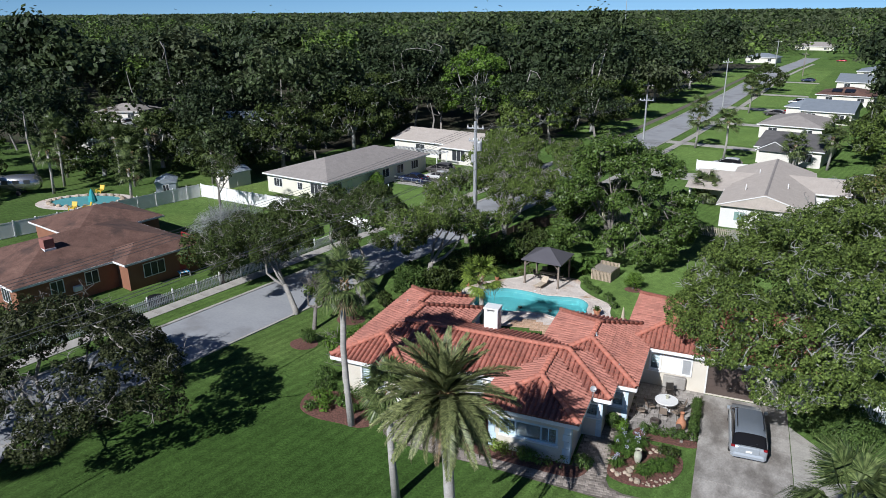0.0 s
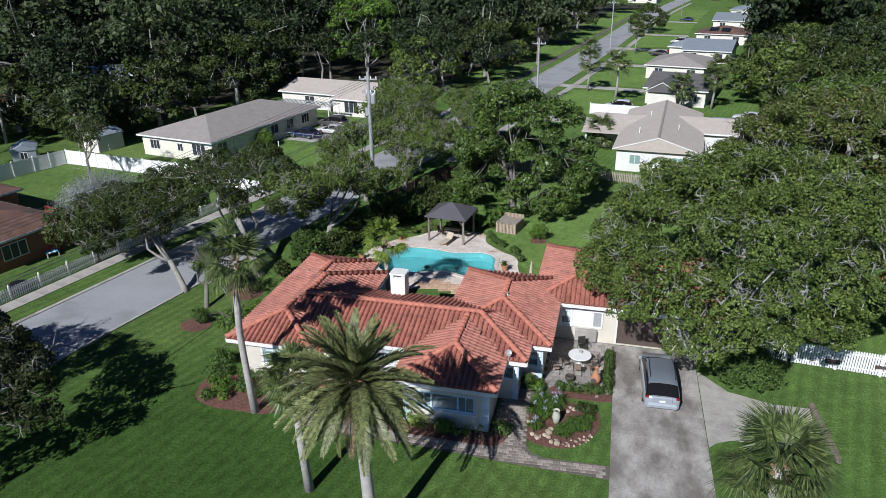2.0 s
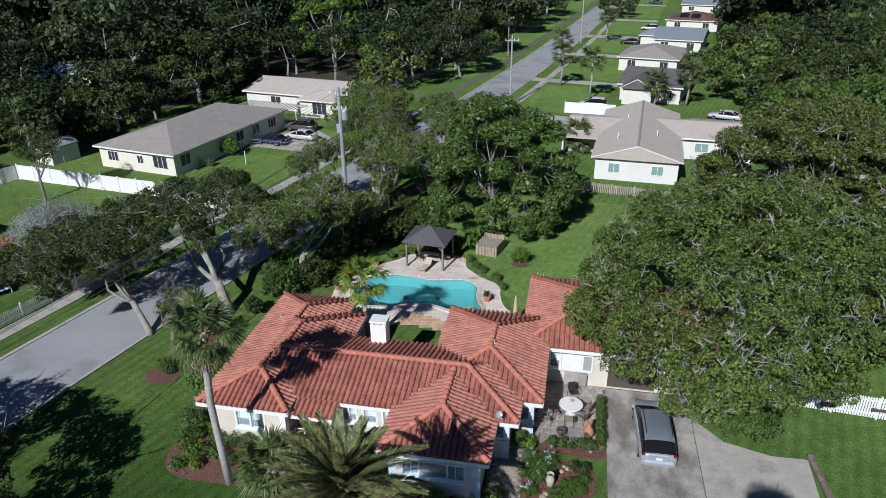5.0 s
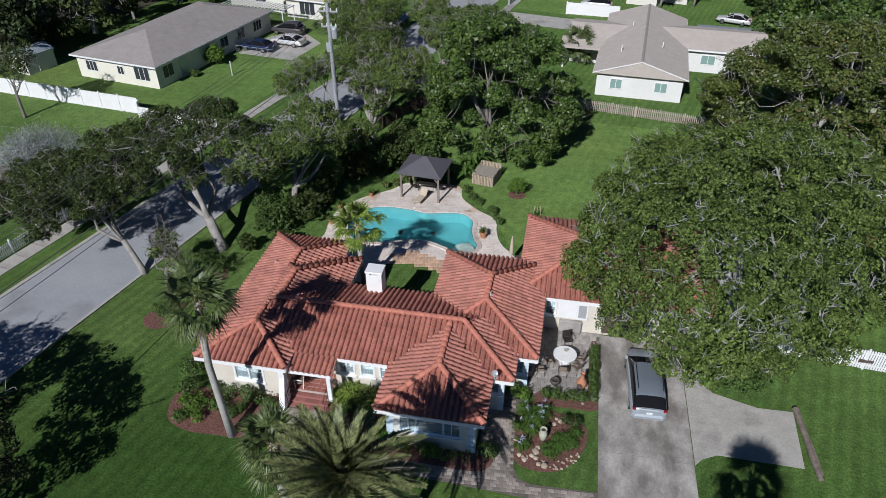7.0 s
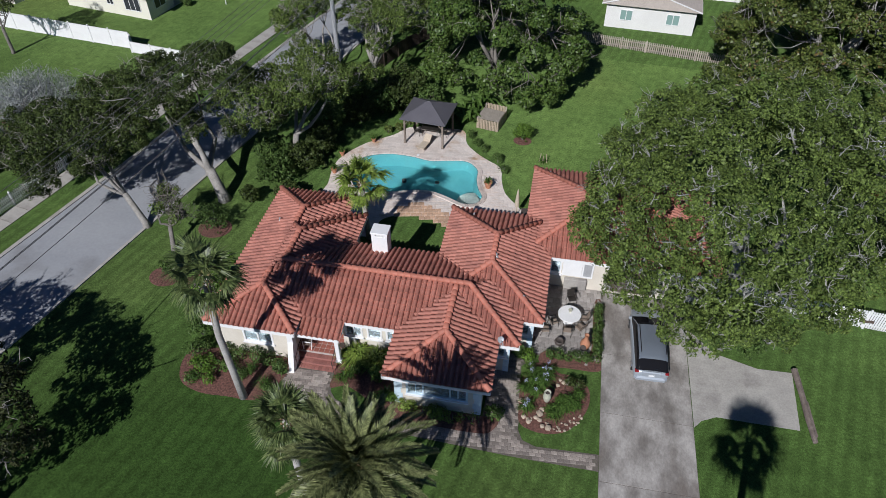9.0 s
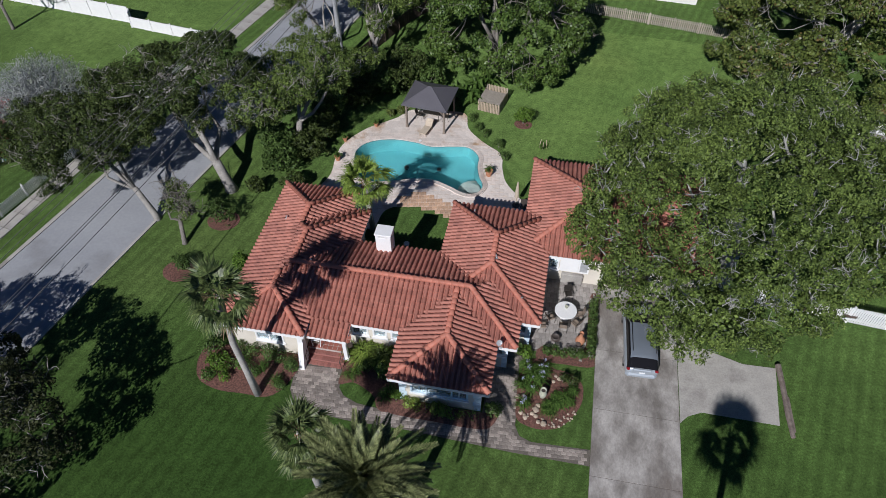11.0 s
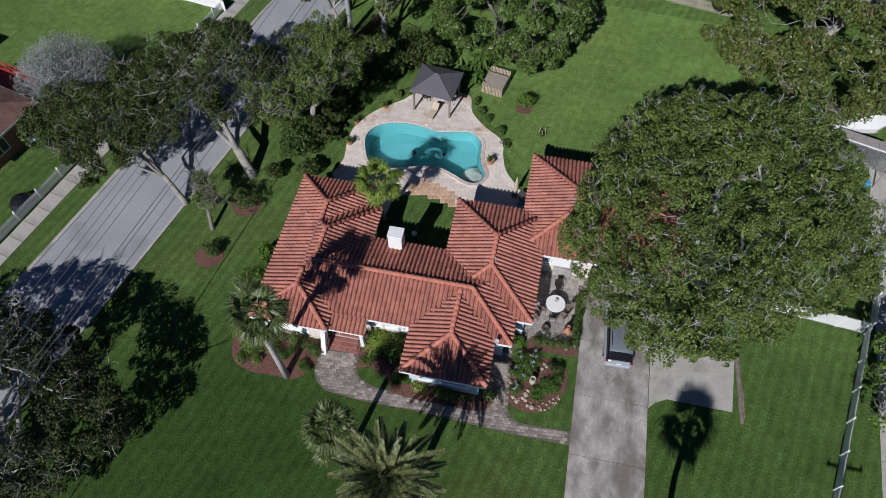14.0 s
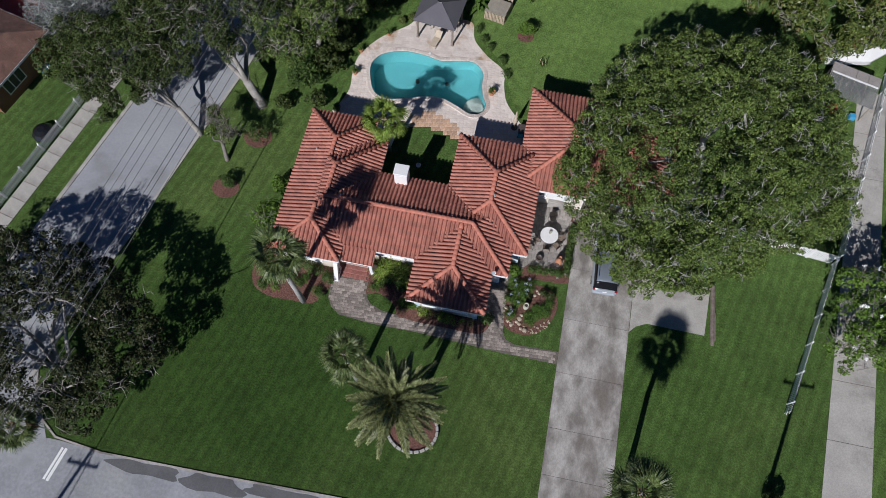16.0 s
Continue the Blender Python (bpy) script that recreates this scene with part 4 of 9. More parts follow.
# The roof: hipped slabs, soffit boards, white fascia.
roof = None
for i, (x0, x1, y0, y1) in enumerate(HIPS):
    h = min(x1 - x0, y1 - y0) / 2
    o = -0.02 - 0.004 * i
    z0, z1 = EZ + o, EZ + o + PITCH * h
    if x1 - x0 > y1 - y0:
        ra, rb = (x0 + h, (y0 + y1) / 2, z1), (x1 - h, (y0 + y1) / 2, z1)
        top_faces = [(4, 5, 9, 8), (6, 7, 8, 9), (5, 6, 9), (7, 4, 8)]
    else:
        ra, rb = ((x0 + x1) / 2, y0 + h, z1), ((x0 + x1) / 2, y1 - h, z1)
        top_faces = [(4, 5, 8), (5, 6, 9, 8), (6, 7, 9), (7, 4, 8, 9)]
    vs = [(x, y, z0 - 0.1) for x, y in ((x0, y0), (x1, y0), (x1, y1), (x0, y1))] + [(x, y, z0) for x, y in ((x0, y0), (x1, y0), (x1, y1), (x0, y1))] + [ra, rb]
    roof_one = part("roof", MB().add(vs, top_faces + [(3, 2, 1, 0), (0, 1, 5, 4), (1, 2, 6, 5), (2, 3, 7, 6), (3, 0, 4, 7)]), M["tile"], house, "hipped terracotta barrel-tile roof with clay ridge caps")
    roof = roof_one if i == 2 else roof
    for (ax, ay), (bx, by) in (((x0, y0), (x1, y0)), ((x1, y0), (x1, y1)), ((x1, y1), (x0, y1)), ((x0, y1), (x0, y0))):
        n = int(math.hypot(bx - ax, by - ay) / 0.12)
        run = []
        for k in range(n + 1):
            px, py = ax + (bx - ax) * k / n, ay + (by - ay) * k / n
            ok = max(hip_h(r, px, py) for j, r in enumerate(HIPS) if j != i) < 0.004 and not (i in (1, 2) and -11.2 < px < -8.6 and py < 4)
            if ok:
                run.append((px, py))
            if (not ok or k == n) and run:
                if len(run) > 1:
                    (qx, qy), (rx, ry) = run[0], run[-1]
                    ux, uy = (by - ay) / math.hypot(bx - ax, by - ay), -(bx - ax) / math.hypot(bx - ax, by - ay)
                    poly = [(qx, qy), (qx + ux * 0.035, qy + uy * 0.035), (rx + ux * 0.035, ry + uy * 0.035), (rx, ry)]
                    part("fascia", MB().prism(poly, EZ - 0.24, EZ - 0.01), M["white"], house, "white fascia board")
                run = []
# The porch roof carries the main slope on.
PX0, PX1, PY = -11.05, -8.7, 2.12
pz = EZ - 0.02 - PITCH * (3.16 - PY)
mb = MB()
mb.add([(PX0, PY, pz - 0.1), (PX1, PY, pz - 0.1), (PX1, 3.5, pz - 0.1 + PITCH * 1.38), (PX0, 3.5, pz - 0.1 + PITCH * 1.38), (PX0, PY, pz), (PX1, PY, pz), (PX1, 3.5, pz + PITCH * 1.38), (PX0, 3.5, pz + PITCH * 1.38)],
       [(3, 2, 1, 0), (4, 5, 6, 7), (0, 1, 5, 4), (1, 2, 6, 5), (2, 3, 7, 6), (3, 0, 4, 7)])
part("porch_roof", mb, M["tile"], house)
part("porch_fascia", MB().box(PX0 - 0.02, PY - 0.04, pz - 0.2, PX1 + 0.03, PY - 0.002, pz + 0.01).box(PX1 + 0.002, PY, pz - 0.16, PX1 + 0.03, 3.2, pz + 0.02), M["white"], house, "white fascia board")
part("porch_post", MB().box(PX1 - 0.32, PY + 0.1, 0.42, PX1 - 0.08, PY + 0.34, pz - 0.08, b=0.02).box(PX1 - 0.37, PY + 0.05, 0.4, PX1 - 0.03, PY + 0.39, 0.55), M["white"], house, "white square porch post")
wp = MB().box(-11.62, 1.9, 0.0, -11.3, 2.28, 2.6).add([(-11.62, 1.25, 0), (-11.3, 1.25, 0), (-11.3, 1.9, 0), (-11.62, 1.9, 0), (-11.62, 1.9, 2.0), (-11.3, 1.9, 2.0)], [(0, 1, 5, 4), (0, 4, 3), (1, 2, 5), (3, 2, 1, 0), (2, 3, 4, 5)])
part("buttress", wp, M["white"], house, "white sloping buttress beside the steps")
# Porch floor, brick steps.
pf = part("porch_floor", MB().box(-11.56, 2.7, 0.0, -9.02, 4.39, 0.405), M["grout"], house, "red quarry tiles in pale grout")
t_me = MB().box(-0.14, -0.14, 0, 0.14, 0.14, 0.018, b=0.006).mesh("tile", M["porch_tile"])
for ix in range(8):
    for iy in range(5):
        part("tile", t_me, None, pf, at=pose(-11.38 + 0.31 * ix, 2.87 + 0.31 * iy, 0.403))
for k in range(3):
    y1 = 2.7 - 0.32 * k
    st = part("step", MB().box(-11.5, y1 - 0.318, 0.0, -9.05, y1 - 0.002, 0.405 - 0.135 * (k + 1)), M["brick"], house, "brick step")
    b_me = MB().box(-0.095, -0.15, 0, 0.095, 0.15, 0.03, b=0.006).mesh("brick", M["brick"])
    for ix in range(12):
        part("brick", b_me, None, st, at=pose(-11.39 + 0.203 * ix, y1 - 0.165, 0.403 - 0.135 * (k + 1)))
# Iron rails beside the steps.
for xx in (-11.25, -9.12):
    r = part("railing", MB().tube([(xx, 2.75, 1.3), (xx, 2.4, 1.25), (xx, 1.75, 0.95), (xx, 1.65, 0.9), (xx, 1.6, 0.8)], 0.02, 6).tube([(xx, 2.75, 0.4), (xx, 2.75, 1.3)], 0.018, 6).tube([(xx, 1.75, 0.02), (xx, 1.75, 0.95)], 0.018, 6), M["iron"], house, "wrought iron step rail")
    for k in range(6):
        y = 1.9 + 0.14 * k
        part("baluster", MB().tube([(xx, y, 0.12 + 0.42 * (y - 1.75)), (xx + 0.03, y + 0.02, 0.6 + 0.4 * (y - 1.75)), (xx, y, 0.96 + 0.42 * (y - 1.75))], 0.009, 5), M["iron"], r)
# Chimney with its cap and smoke slots.
ch = part("chimney", MB().box(-8.5, 8.78, 2.4, -7.52, 9.62, 4.38, b=0.015), M["white"], house, "white stucco chimney with a flat cap")
ck = MB()
for cx in (-8.5, -7.75):
    for cy in (8.78, 9.37):
        ck.box(cx, cy, 4.38, cx + 0.23, cy + 0.25, 4.58)
part("cap_block", ck, M["white"], ch)
part("cap", MB().box(-8.55, 8.73, 4.58, -7.47, 9.67, 4.68, b=0.02), M["white"], ch, "flat white chimney cap")


def roof_z(x, y):
    return EZ + max(hip_h(r, x, y) for r in HIPS)


for x, y in ((-15.0, 10.3), (-0.9, 8.9), (1.0, 6.4), (-2.9, 13.2), (1.6, 18.6), (-12.0, 6.6)):
    z = roof_z(x, y)
    part("vent_pipe", MB().tube([(x, y, z - 0.05), (x, y, z + 0.28)], 0.05, 10).lathe([(0.14, z), (0.09, z + 0.1), (0.06, z + 0.14)], 10, (x, y, 0)), M["galvanised"], house, "grey roof vent pipe")
dish = thing("satellite_dish", "grey satellite dish on a roof bracket", "satellite dish", 0.1, 3.15, roof_z(0.1, 3.4) - 0.1)
bowl = [(0.02 + 0.3 * math.sin(k / 6 * 1.2), 0.09 * (k / 6) ** 2) for k in range(7)]
part("dish", MB().lathe(bowl + [(r, z + 0.012) for r, z in bowl[::-1]], 20), M["galvanised"], dish, smooth=True).matrix_basis = pose(0, -0.1, 0.62, 55, 0, 25) @ Matrix.Scale(0.6, 4)
part("mast", MB().tube([(0, 0, 0), (0, 0.02, 0.35), (0, -0.06, 0.6)], 0.025, 8), M["galvanised"], dish)
part("arm", MB().tube([(0, -0.06, 0.55), (0.16, -0.5, 0.75)], 0.015, 6).box(0.12, -0.56, 0.72, 0.2, -0.46, 0.8), M["galvanised"], dish)

# ---- pool and back garden ----
pool = thing("swimming_pool", "kidney-shaped swimming pool with turquoise water and stone coping", "swimming pool")
mb = MB()
inner = grow(POOL, -0.5)
n = len(POOL)
top_ring = [(x, y, 0.015) for x, y in POOL]
bot = [(x, y, -1.15 - 0.5 * max(0.0, min(1.0, (-6.0 - x) / 6))) for x, y in grow(POOL, -0.25)]
mb.add(top_ring + bot, [(i, (i + 1) % n, (i + 1) % n + n, i + n) for i in range(n)][::-1] + [tuple(range(n, 2 * n))])
part("basin", mb, M["pool_shell"], pool, "turquoise pool basin")
ws = MB().add([(x, y, -0.13) for x, y in grow(POOL, -0.01)], [tuple(range(n - 1, -1, -1))])
part("water_surface", ws, M["water"], pool, "clear rippled pool water").visible_shadow = False
for k in range(3):
    part("pool_step", MB().lathe([(1.2 - 0.33 * k, -1.1), (1.2 - 0.33 * k, -0.75 + 0.22 * k)], 24, (-3.9, 19.1, 0)), M["pale_concrete"], pool, "rounded pool step")
part("skimmer", MB().lathe([(0.13, 0.06), (0.13, 0.085), (0.11, 0.09)], 16, (-9.0, 23.65, 0)), M["white"], pool)
for x, y in ((-9.6, 21.2), (-7.0, 21.4)):
    part("drain", MB().lathe([(0.18, -1.6), (0.18, -1.1), (0.12, -1.08)], 14, (x, y, 0)), M["dark_pot"], pool, "dark drain cover")

gz = thing("gazebo", "gazebo with a dark grey hip roof on wooden posts", "gazebo", -8.7, 26.6, 0.02, -6)
GW, GD = 1.9, 1.78
for sx in (-1, 1):
    for sy in (-1, 1):
        px, py = sx * (GW - 0.3), sy * (GD - 0.3)
        po = part("post", MB().box(px - 0.075, py - 0.075, 0, px + 0.075, py + 0.075, 2.3, b=0.012), M["grey_wood"], gz, "square grey-brown post")
        part("brace", MB().tube([(px, py, 1.75), (px - sx * 0.5, py, 2.25)], 0.045, 4).tube([(px, py, 1.75), (px, py - sy * 0.5, 2.25)], 0.045, 4), M["grey_wood"], po)
        part("post_foot", MB().box(px - 0.11, py - 0.11, 0, px + 0.11, py + 0.11, 0.12, b=0.02), M["grey_wood"], po)
for y in (-GD + 0.3, GD - 0.3):
    part("beam", MB().box(-GW + 0.1, y - 0.06, 2.2, GW - 0.1, y + 0.06, 2.38), M["grey_wood"], gz)
for x in (-GW + 0.3, GW - 0.3):
    part("beam", MB().box(x - 0.06, -GD + 0.37, 2.2, x + 0.06, GD - 0.37, 2.38), M["grey_wood"], gz)
rz, rt = 2.36, 3.25
gr = MB()
vs = [(-GW, -GD, rz), (GW, -GD, rz), (GW, GD, rz), (-GW, GD, rz), (-0.14, 0, rt), (0.14, 0, rt), (-GW, -GD, rz - 0.07), (GW, -GD, rz - 0.07), (GW, GD, rz - 0.07), (-GW, GD, rz - 0.07)]
gr.add(vs, [(0, 1, 5, 4), (1, 2, 5), (2, 3, 4, 5), (3, 0, 4), (6, 7, 1, 0), (7, 8, 2, 1), (8, 9, 3, 2), (9, 6, 0, 3), (9, 8, 7, 6)])
gro = part("gazebo_roof", gr, M["slate_metal"], gz, "dark grey sheet metal hip roof")
for a, c in ((0, 4), (1, 5), (2, 5), (3, 4), (4, 5)):
    part("seam", MB().tube([Vector(vs[a]) + Vector((0, 0, 0.01)), Vector(vs[c]) + Vector((0, 0, 0.01))], 0.022, 6), M["slate_metal"], gro)

dt = thing("outdoor_table", "dark metal patio table under the gazebo", "table", -8.6, 26.8, 0.04, -6)
part("tabletop", MB().box(-0.75, -0.45, 0.68, 0.75, 0.45, 0.72, b=0.015), M["iron"], dt)
for sx, sy in itertools.product((-0.65, 0.65), (-0.36, 0.36)):
    part("leg", MB().tube([(sx, sy, 0), (sx, sy, 0.68)], 0.025, 8), M["iron"], dt)


def chair(label, x, y, turn, material, group):
    c = thing("patio_chair", label, "chair", x, y, 0.04, turn, group)
    part("seat", MB().box(-0.23, -0.23, 0.40, 0.23, 0.23, 0.43, b=0.012), material, c)
    bk = MB()
    bk.add([(-0.22, 0.22, 0.45), (0.22, 0.22, 0.45), (0.21, 0.33, 0.9), (-0.21, 0.33, 0.9), (-0.22, 0.245, 0.45), (0.22, 0.245, 0.45), (0.21, 0.355, 0.9), (-0.21, 0.355, 0.9)], [(3, 2, 1, 0), (4, 5, 6, 7), (0, 1, 5, 4), (1, 2, 6, 5), (2, 3, 7, 6), (3, 0, 4, 7)])
    part("backrest", bk, material, c)
    for sx in (-1, 1):
        part("leg", MB().tube([(sx * 0.25, -0.22, 0), (sx * 0.25, -0.22, 0.62)], 0.014, 6), M["iron"], c)
        part("leg", MB().tube([(sx * 0.25, 0.3, 0), (sx * 0.25, 0.2, 0.42), (sx * 0.24, 0.35, 0.92)], 0.014, 6), M["iron"], c)
        part("armrest", MB().tube([(sx * 0.25, -0.24, 0.62), (sx * 0.26, 0.05, 0.64), (sx * 0.25, 0.27, 0.62)], 0.018, 6), M["iron"], c)
    return c


for x, y, tn in ((-9.2, 27.45, 10), (-8.0, 27.45, -5), (-9.65, 26.6, 80), (-7.5, 26.7, -85)):
    chair("dark metal patio chair round the gazebo table", x, y, tn, M["iron"], "chairs round the gazebo table")
lo = thing("sun_lounger", "tan fabric sun lounger with a raised back by the pool", "sun lounger", -8.75, 24.9, 0.04, -14)
part("bed", MB().box(-0.3, -0.75, 0.3, 0.3, 0.35, 0.35, b=0.012), M["cloth"], lo)
part("backrest", MB().add([(-0.3, 0.352, 0.3), (0.3, 0.352, 0.3), (0.3, 0.85, 0.75), (-0.3, 0.85, 0.75), (-0.3, 0.38, 0.27), (0.3, 0.38, 0.27), (0.3, 0.88, 0.72), (-0.3, 0.88, 0.72)], [(0, 1, 2, 3), (7, 6, 5, 4), (0, 4, 5, 1), (1, 5, 6, 2), (2, 6, 7, 3), (3, 7, 4, 0)]), M["cloth"], lo)
for sx, sy in itertools.product((-0.27, 0.27), (-0.65, 0.5)):
    part("leg", MB().tube([(sx, sy, 0), (sx, sy, 0.3)], 0.02, 6), M["pale_wood"], lo)

# Slatted wooden enclosure on the lawn.
bx = thing("slatted_box", "weathered wooden slatted box with a plywood lid on the lawn", "storage box", -3.9, 29.4, 0.0, -12)
part("lid", MB().box(-0.95, -1.0, 0.96, 0.95, 0.75, 1.0, b=0.008), M["weathered"], bx, "pale plywood lid")
for sx, sy in itertools.product((-0.9, 0.9), (-0.95, 1.2)):
    part("post", MB().box(sx - 0.05, sy - 0.05, 0, sx + 0.05, sy + 0.05, 0.95 if sy < 0 else 1.15), M["weathered"], bx)
for k in range(14):
    u = -0.88 + 1.76 * k / 13
    part("slat", MB().box(u - 0.05, -1.03, 0.03, u + 0.05, -1.0, 0.92 + 0.02 * (k % 2)), M["pale_wood"], bx)
    part("slat", MB().box(u - 0.05, 1.25, 0.03, u + 0.05, 1.28, 1.18 + 0.02 * (k % 2)), M["pale_wood"], bx)
for k in range(15):
    v = -0.9 + 2.05 * k / 14
    for sx in (-1, 1):
        part("slat", MB().box(sx * 0.955 - 0.015, v - 0.055, 0.03, sx * 0.955 + 0.015, v + 0.055, 0.92), M["pale_wood"], bx)

um = thing("patio_umbrella", "closed beige patio umbrella on a heavy base", "umbrella", -0.45, 17.6, 0.03)
part("pole", MB().tube([(0, 0, 0.1), (0, 0, 2.3)], 0.025, 8), M["pale_wood"], um)
part("canopy", MB().lathe([(0.04, 0.85), (0.17, 0.9), (0.15, 1.3), (0.11, 1.8), (0.05, 2.25), (0.015, 2.38)], 10), M["cloth"], um, "furled beige canopy")
part("base", MB().lathe([(0.28, 0), (0.28, 0.06), (0.08, 0.12), (0.05, 0.2)], 16), M["dark_pot"], um)
cx = thing("storage_cart", "dark and blue plastic cart by the house wall", "cart", 0.25, 17.1, 0.03, 5)
part("tub", MB().box(-0.3, -0.45, 0.15, 0.3, 0.45, 0.75, b=0.05), M["blue_plastic"], cx)
part("lid", MB().box(-0.33, -0.48, 0.752, 0.33, 0.48, 0.8, b=0.02), M["dark_pot"], cx)
for sx, sy in itertools.product((-0.3, 0.3), (-0.35, 0.35)):
    part("wheel", MB().tube([(sx - 0.03, sy, 0.09), (sx + 0.03, sy, 0.09)], 0.09, 12), M["tyre"], cx)


def pot(x, y, z, s, material, label, group=""):
    p = thing("plant_pot", label, "plant pot", x, y, z, 0, group)
    part("pot", MB().lathe([(0.11 * s, 0), (0.17 * s, 0.25 * s), (0.20 * s, 0.3 * s), (0.20 * s, 0.34 * s), (0.16 * s, 0.34 * s), (0.15 * s, 0.28 * s)], 14), material, p)
    return p


# ---- front: driveway and patio ----
tb = thing("round_table", "round white patio table with a small plant pot on it", "table", 3.8, 8.05, 0.04)
part("tabletop", MB().lathe([(0.02, 0.70), (0.66, 0.70), (0.70, 0.72), (0.70, 0.75), (0.68, 0.765), (0.0, 0.765)], 32), M["white"], tb)
part("pedestal", MB().lathe([(0.3, 0), (0.28, 0.04), (0.07, 0.1), (0.05, 0.4), (0.07, 0.66), (0.2, 0.70)], 16), M["white"], tb)
pot(3.82, 8.2, 0.8, 0.6, M["urn"], "small pale green pot on the round table")
for x, y, tn in ((4.65, 8.15, -85), (3.75, 7.1, 180), (2.9, 7.6, 120), (4.5, 7.4, -130), (2.45, 6.9, 100)):
    chair("tan sling patio chair with a dark metal frame", x, y, tn, M["tan_mesh"], "chairs round the white table")
chair("dark patio chair standing apart on the pavers", 3.9, 9.7, 20, M["iron"], "chairs round the white table")
cm = thing("chiminea", "terracotta chiminea with a narrow neck on the patio edge", "chiminea", 4.85, 6.15, 0.04, -20)
part("body", MB().lathe([(0.2, 0.12), (0.28, 0.3), (0.3, 0.48), (0.24, 0.68), (0.13, 0.82), (0.1, 1.05), (0.12, 1.2), (0.15, 1.22), (0.1, 1.2), (0.07, 1.0)], 20), M["clay"], cm, smooth=True)
part("mouth", MB().tube([(0, -0.24, 0.42), (0, -0.33, 0.43)], [0.15, 0.17], 14), M["dark_pot"], cm)
part("stand", MB().lathe([(0.24, 0.0), (0.2, 0.13)], 12), M["iron"], cm)
solid("bowl_pot", MB().lathe([(0.14, 0), (0.26, 0.15), (0.29, 0.28), (0.25, 0.37), (0.22, 0.39), (0.2, 0.34)], 20, (3.35, 6.2, 0.04)), M["dark_pot"], "dark glazed round pot on the patio edge", "plant pot", smooth=True)
urn = thing("urn", "tall pale green ceramic urn among the plants of a bed", "urn", 2.95, 2.05, 0.03)
part("body", MB().lathe([(0.1, 0), (0.16, 0.12), (0.22, 0.4), (0.21, 0.6), (0.14, 0.76), (0.16, 0.82), (0.19, 0.85), (0.16, 0.85), (0.12, 0.76)], 20), M["urn"], urn, smooth=True)
part("rim_hole", MB().lathe([(0.11, 0.77), (0.11, 0.775)], 16), M["dark_pot"], urn)

# Minivan.
def car(name, label, category, x, y, turn, paint, roof_mat, L=5.1, W=1.98, H=1.72, van=True, group=""):
    """A car from cross-sections along its length; its nose points to local +y."""
    c = thing(name, label, category, x, y, 0.035, turn, group)
    h = L / 2
    if van:
        low = [(-h, 0.42, 0.95, 0.86), (-h + 0.12, 0.30, 1.0, 0.95), (-h + 0.9, 0.24, 1.02, 1.0), (h - 1.6, 0.24, 1.0, 1.0), (h - 0.85, 0.26, 0.93, 0.97), (h - 0.2, 0.32, 0.78, 0.86), (h, 0.42, 0.66, 0.70)]
        up = [(-h + 0.1, 1.0, 0.86), (-h + 0.62, H - 0.05, 0.77), (-h + 1.6, H, 0.79), (h - 2.2, H - 0.05, 0.76), (h - 1.05, 1.03, 0.86)]
    else:
        low = [(-h, 0.42, 0.85, 0.84), (-h + 0.12, 0.30, 0.92, 0.94), (-h + 0.9, 0.24, 0.93, 1.0), (h - 1.6, 0.24, 0.92, 1.0), (h - 0.85, 0.26, 0.86, 0.97), (h - 0.2, 0.32, 0.72, 0.86), (h, 0.42, 0.62, 0.70)]
        up = [(-h + 0.45, 0.92, 0.82), (-h + 1.25, H - 0.04, 0.64), (-h + 1.8, H, 0.64), (h - 2.2, H - 0.05, 0.62), (h - 1.35, 0.92, 0.80)]
    mb, fs = MB(), []
    vs = []
    NS = 16
    st = [low[0]] + low + [low[-1]]
    for k, (yy, zb, zt, wf) in enumerate(st):
        end = 0.55 if k in (0, len(st) - 1) else 1.0
        w, zc, hh = W / 2 * wf * end, (zb + zt) / 2, (zt - zb) / 2 * end
        for j in range(NS):
            a = TAU * (j + 0.5) / NS
            ca, sa = math.cos(a), math.sin(a)
            vs.append((w * math.copysign(abs(ca) ** 0.38, ca), yy, zc + hh * math.copysign(abs(sa) ** 0.5, sa)))
    for k in range(len(st) - 1):
        fs += [(NS * k + j, NS * k + NS + j, NS * k + NS + (j + 1) % NS, NS * k + (j + 1) % NS) for j in range(NS)]
    fs += [tuple(range(NS)), tuple(range(NS * len(st) - NS, NS * len(st)))[::-1]]
    body = part("body", mb.add(vs, fs), paint, c, smooth=True)
    # Cabin: dark glass all round, roof panel over it.
    def arch(yy, zt, wf, lift=0.0):
        w, wb, zb = W / 2 * wf, W / 2 * 0.9, 0.84
        k = min(1.0, (zt - zb) / (H - zb))
        m = wb + (w - wb) * k
        return [(-wb, yy, zb), (-(wb + m) / 2 - 0.02, yy, zb + 0.5 * (zt - zb)), (-m * 0.99, yy, zb + 0.86 * (zt - zb) + lift), (-m * 0.8, yy, zt - 0.02 + lift), (-m * 0.4, yy, zt + 0.015 + lift), (m * 0.4, yy, zt + 0.015 + lift),
                (m * 0.8, yy, zt - 0.02 + lift), (m * 0.99, yy, zb + 0.86 * (zt - zb) + lift), ((wb + m) / 2 + 0.02, yy, zb + 0.5 * (zt - zb)), (wb, yy, zb)]
    rows = [arch(*u) for u in up]
    gl, rf = MB(), MB()
    gl.add([p for r in rows for p in r], [(10 * k + j, 10 * k + j + 1, 10 * k + 11 + j, 10 * k + 10 + j) for k in range(len(rows) - 1) for j in range(9)])
    part("glasshouse", gl, M["tinted_glass"], c, "dark tinted windows", smooth=True)
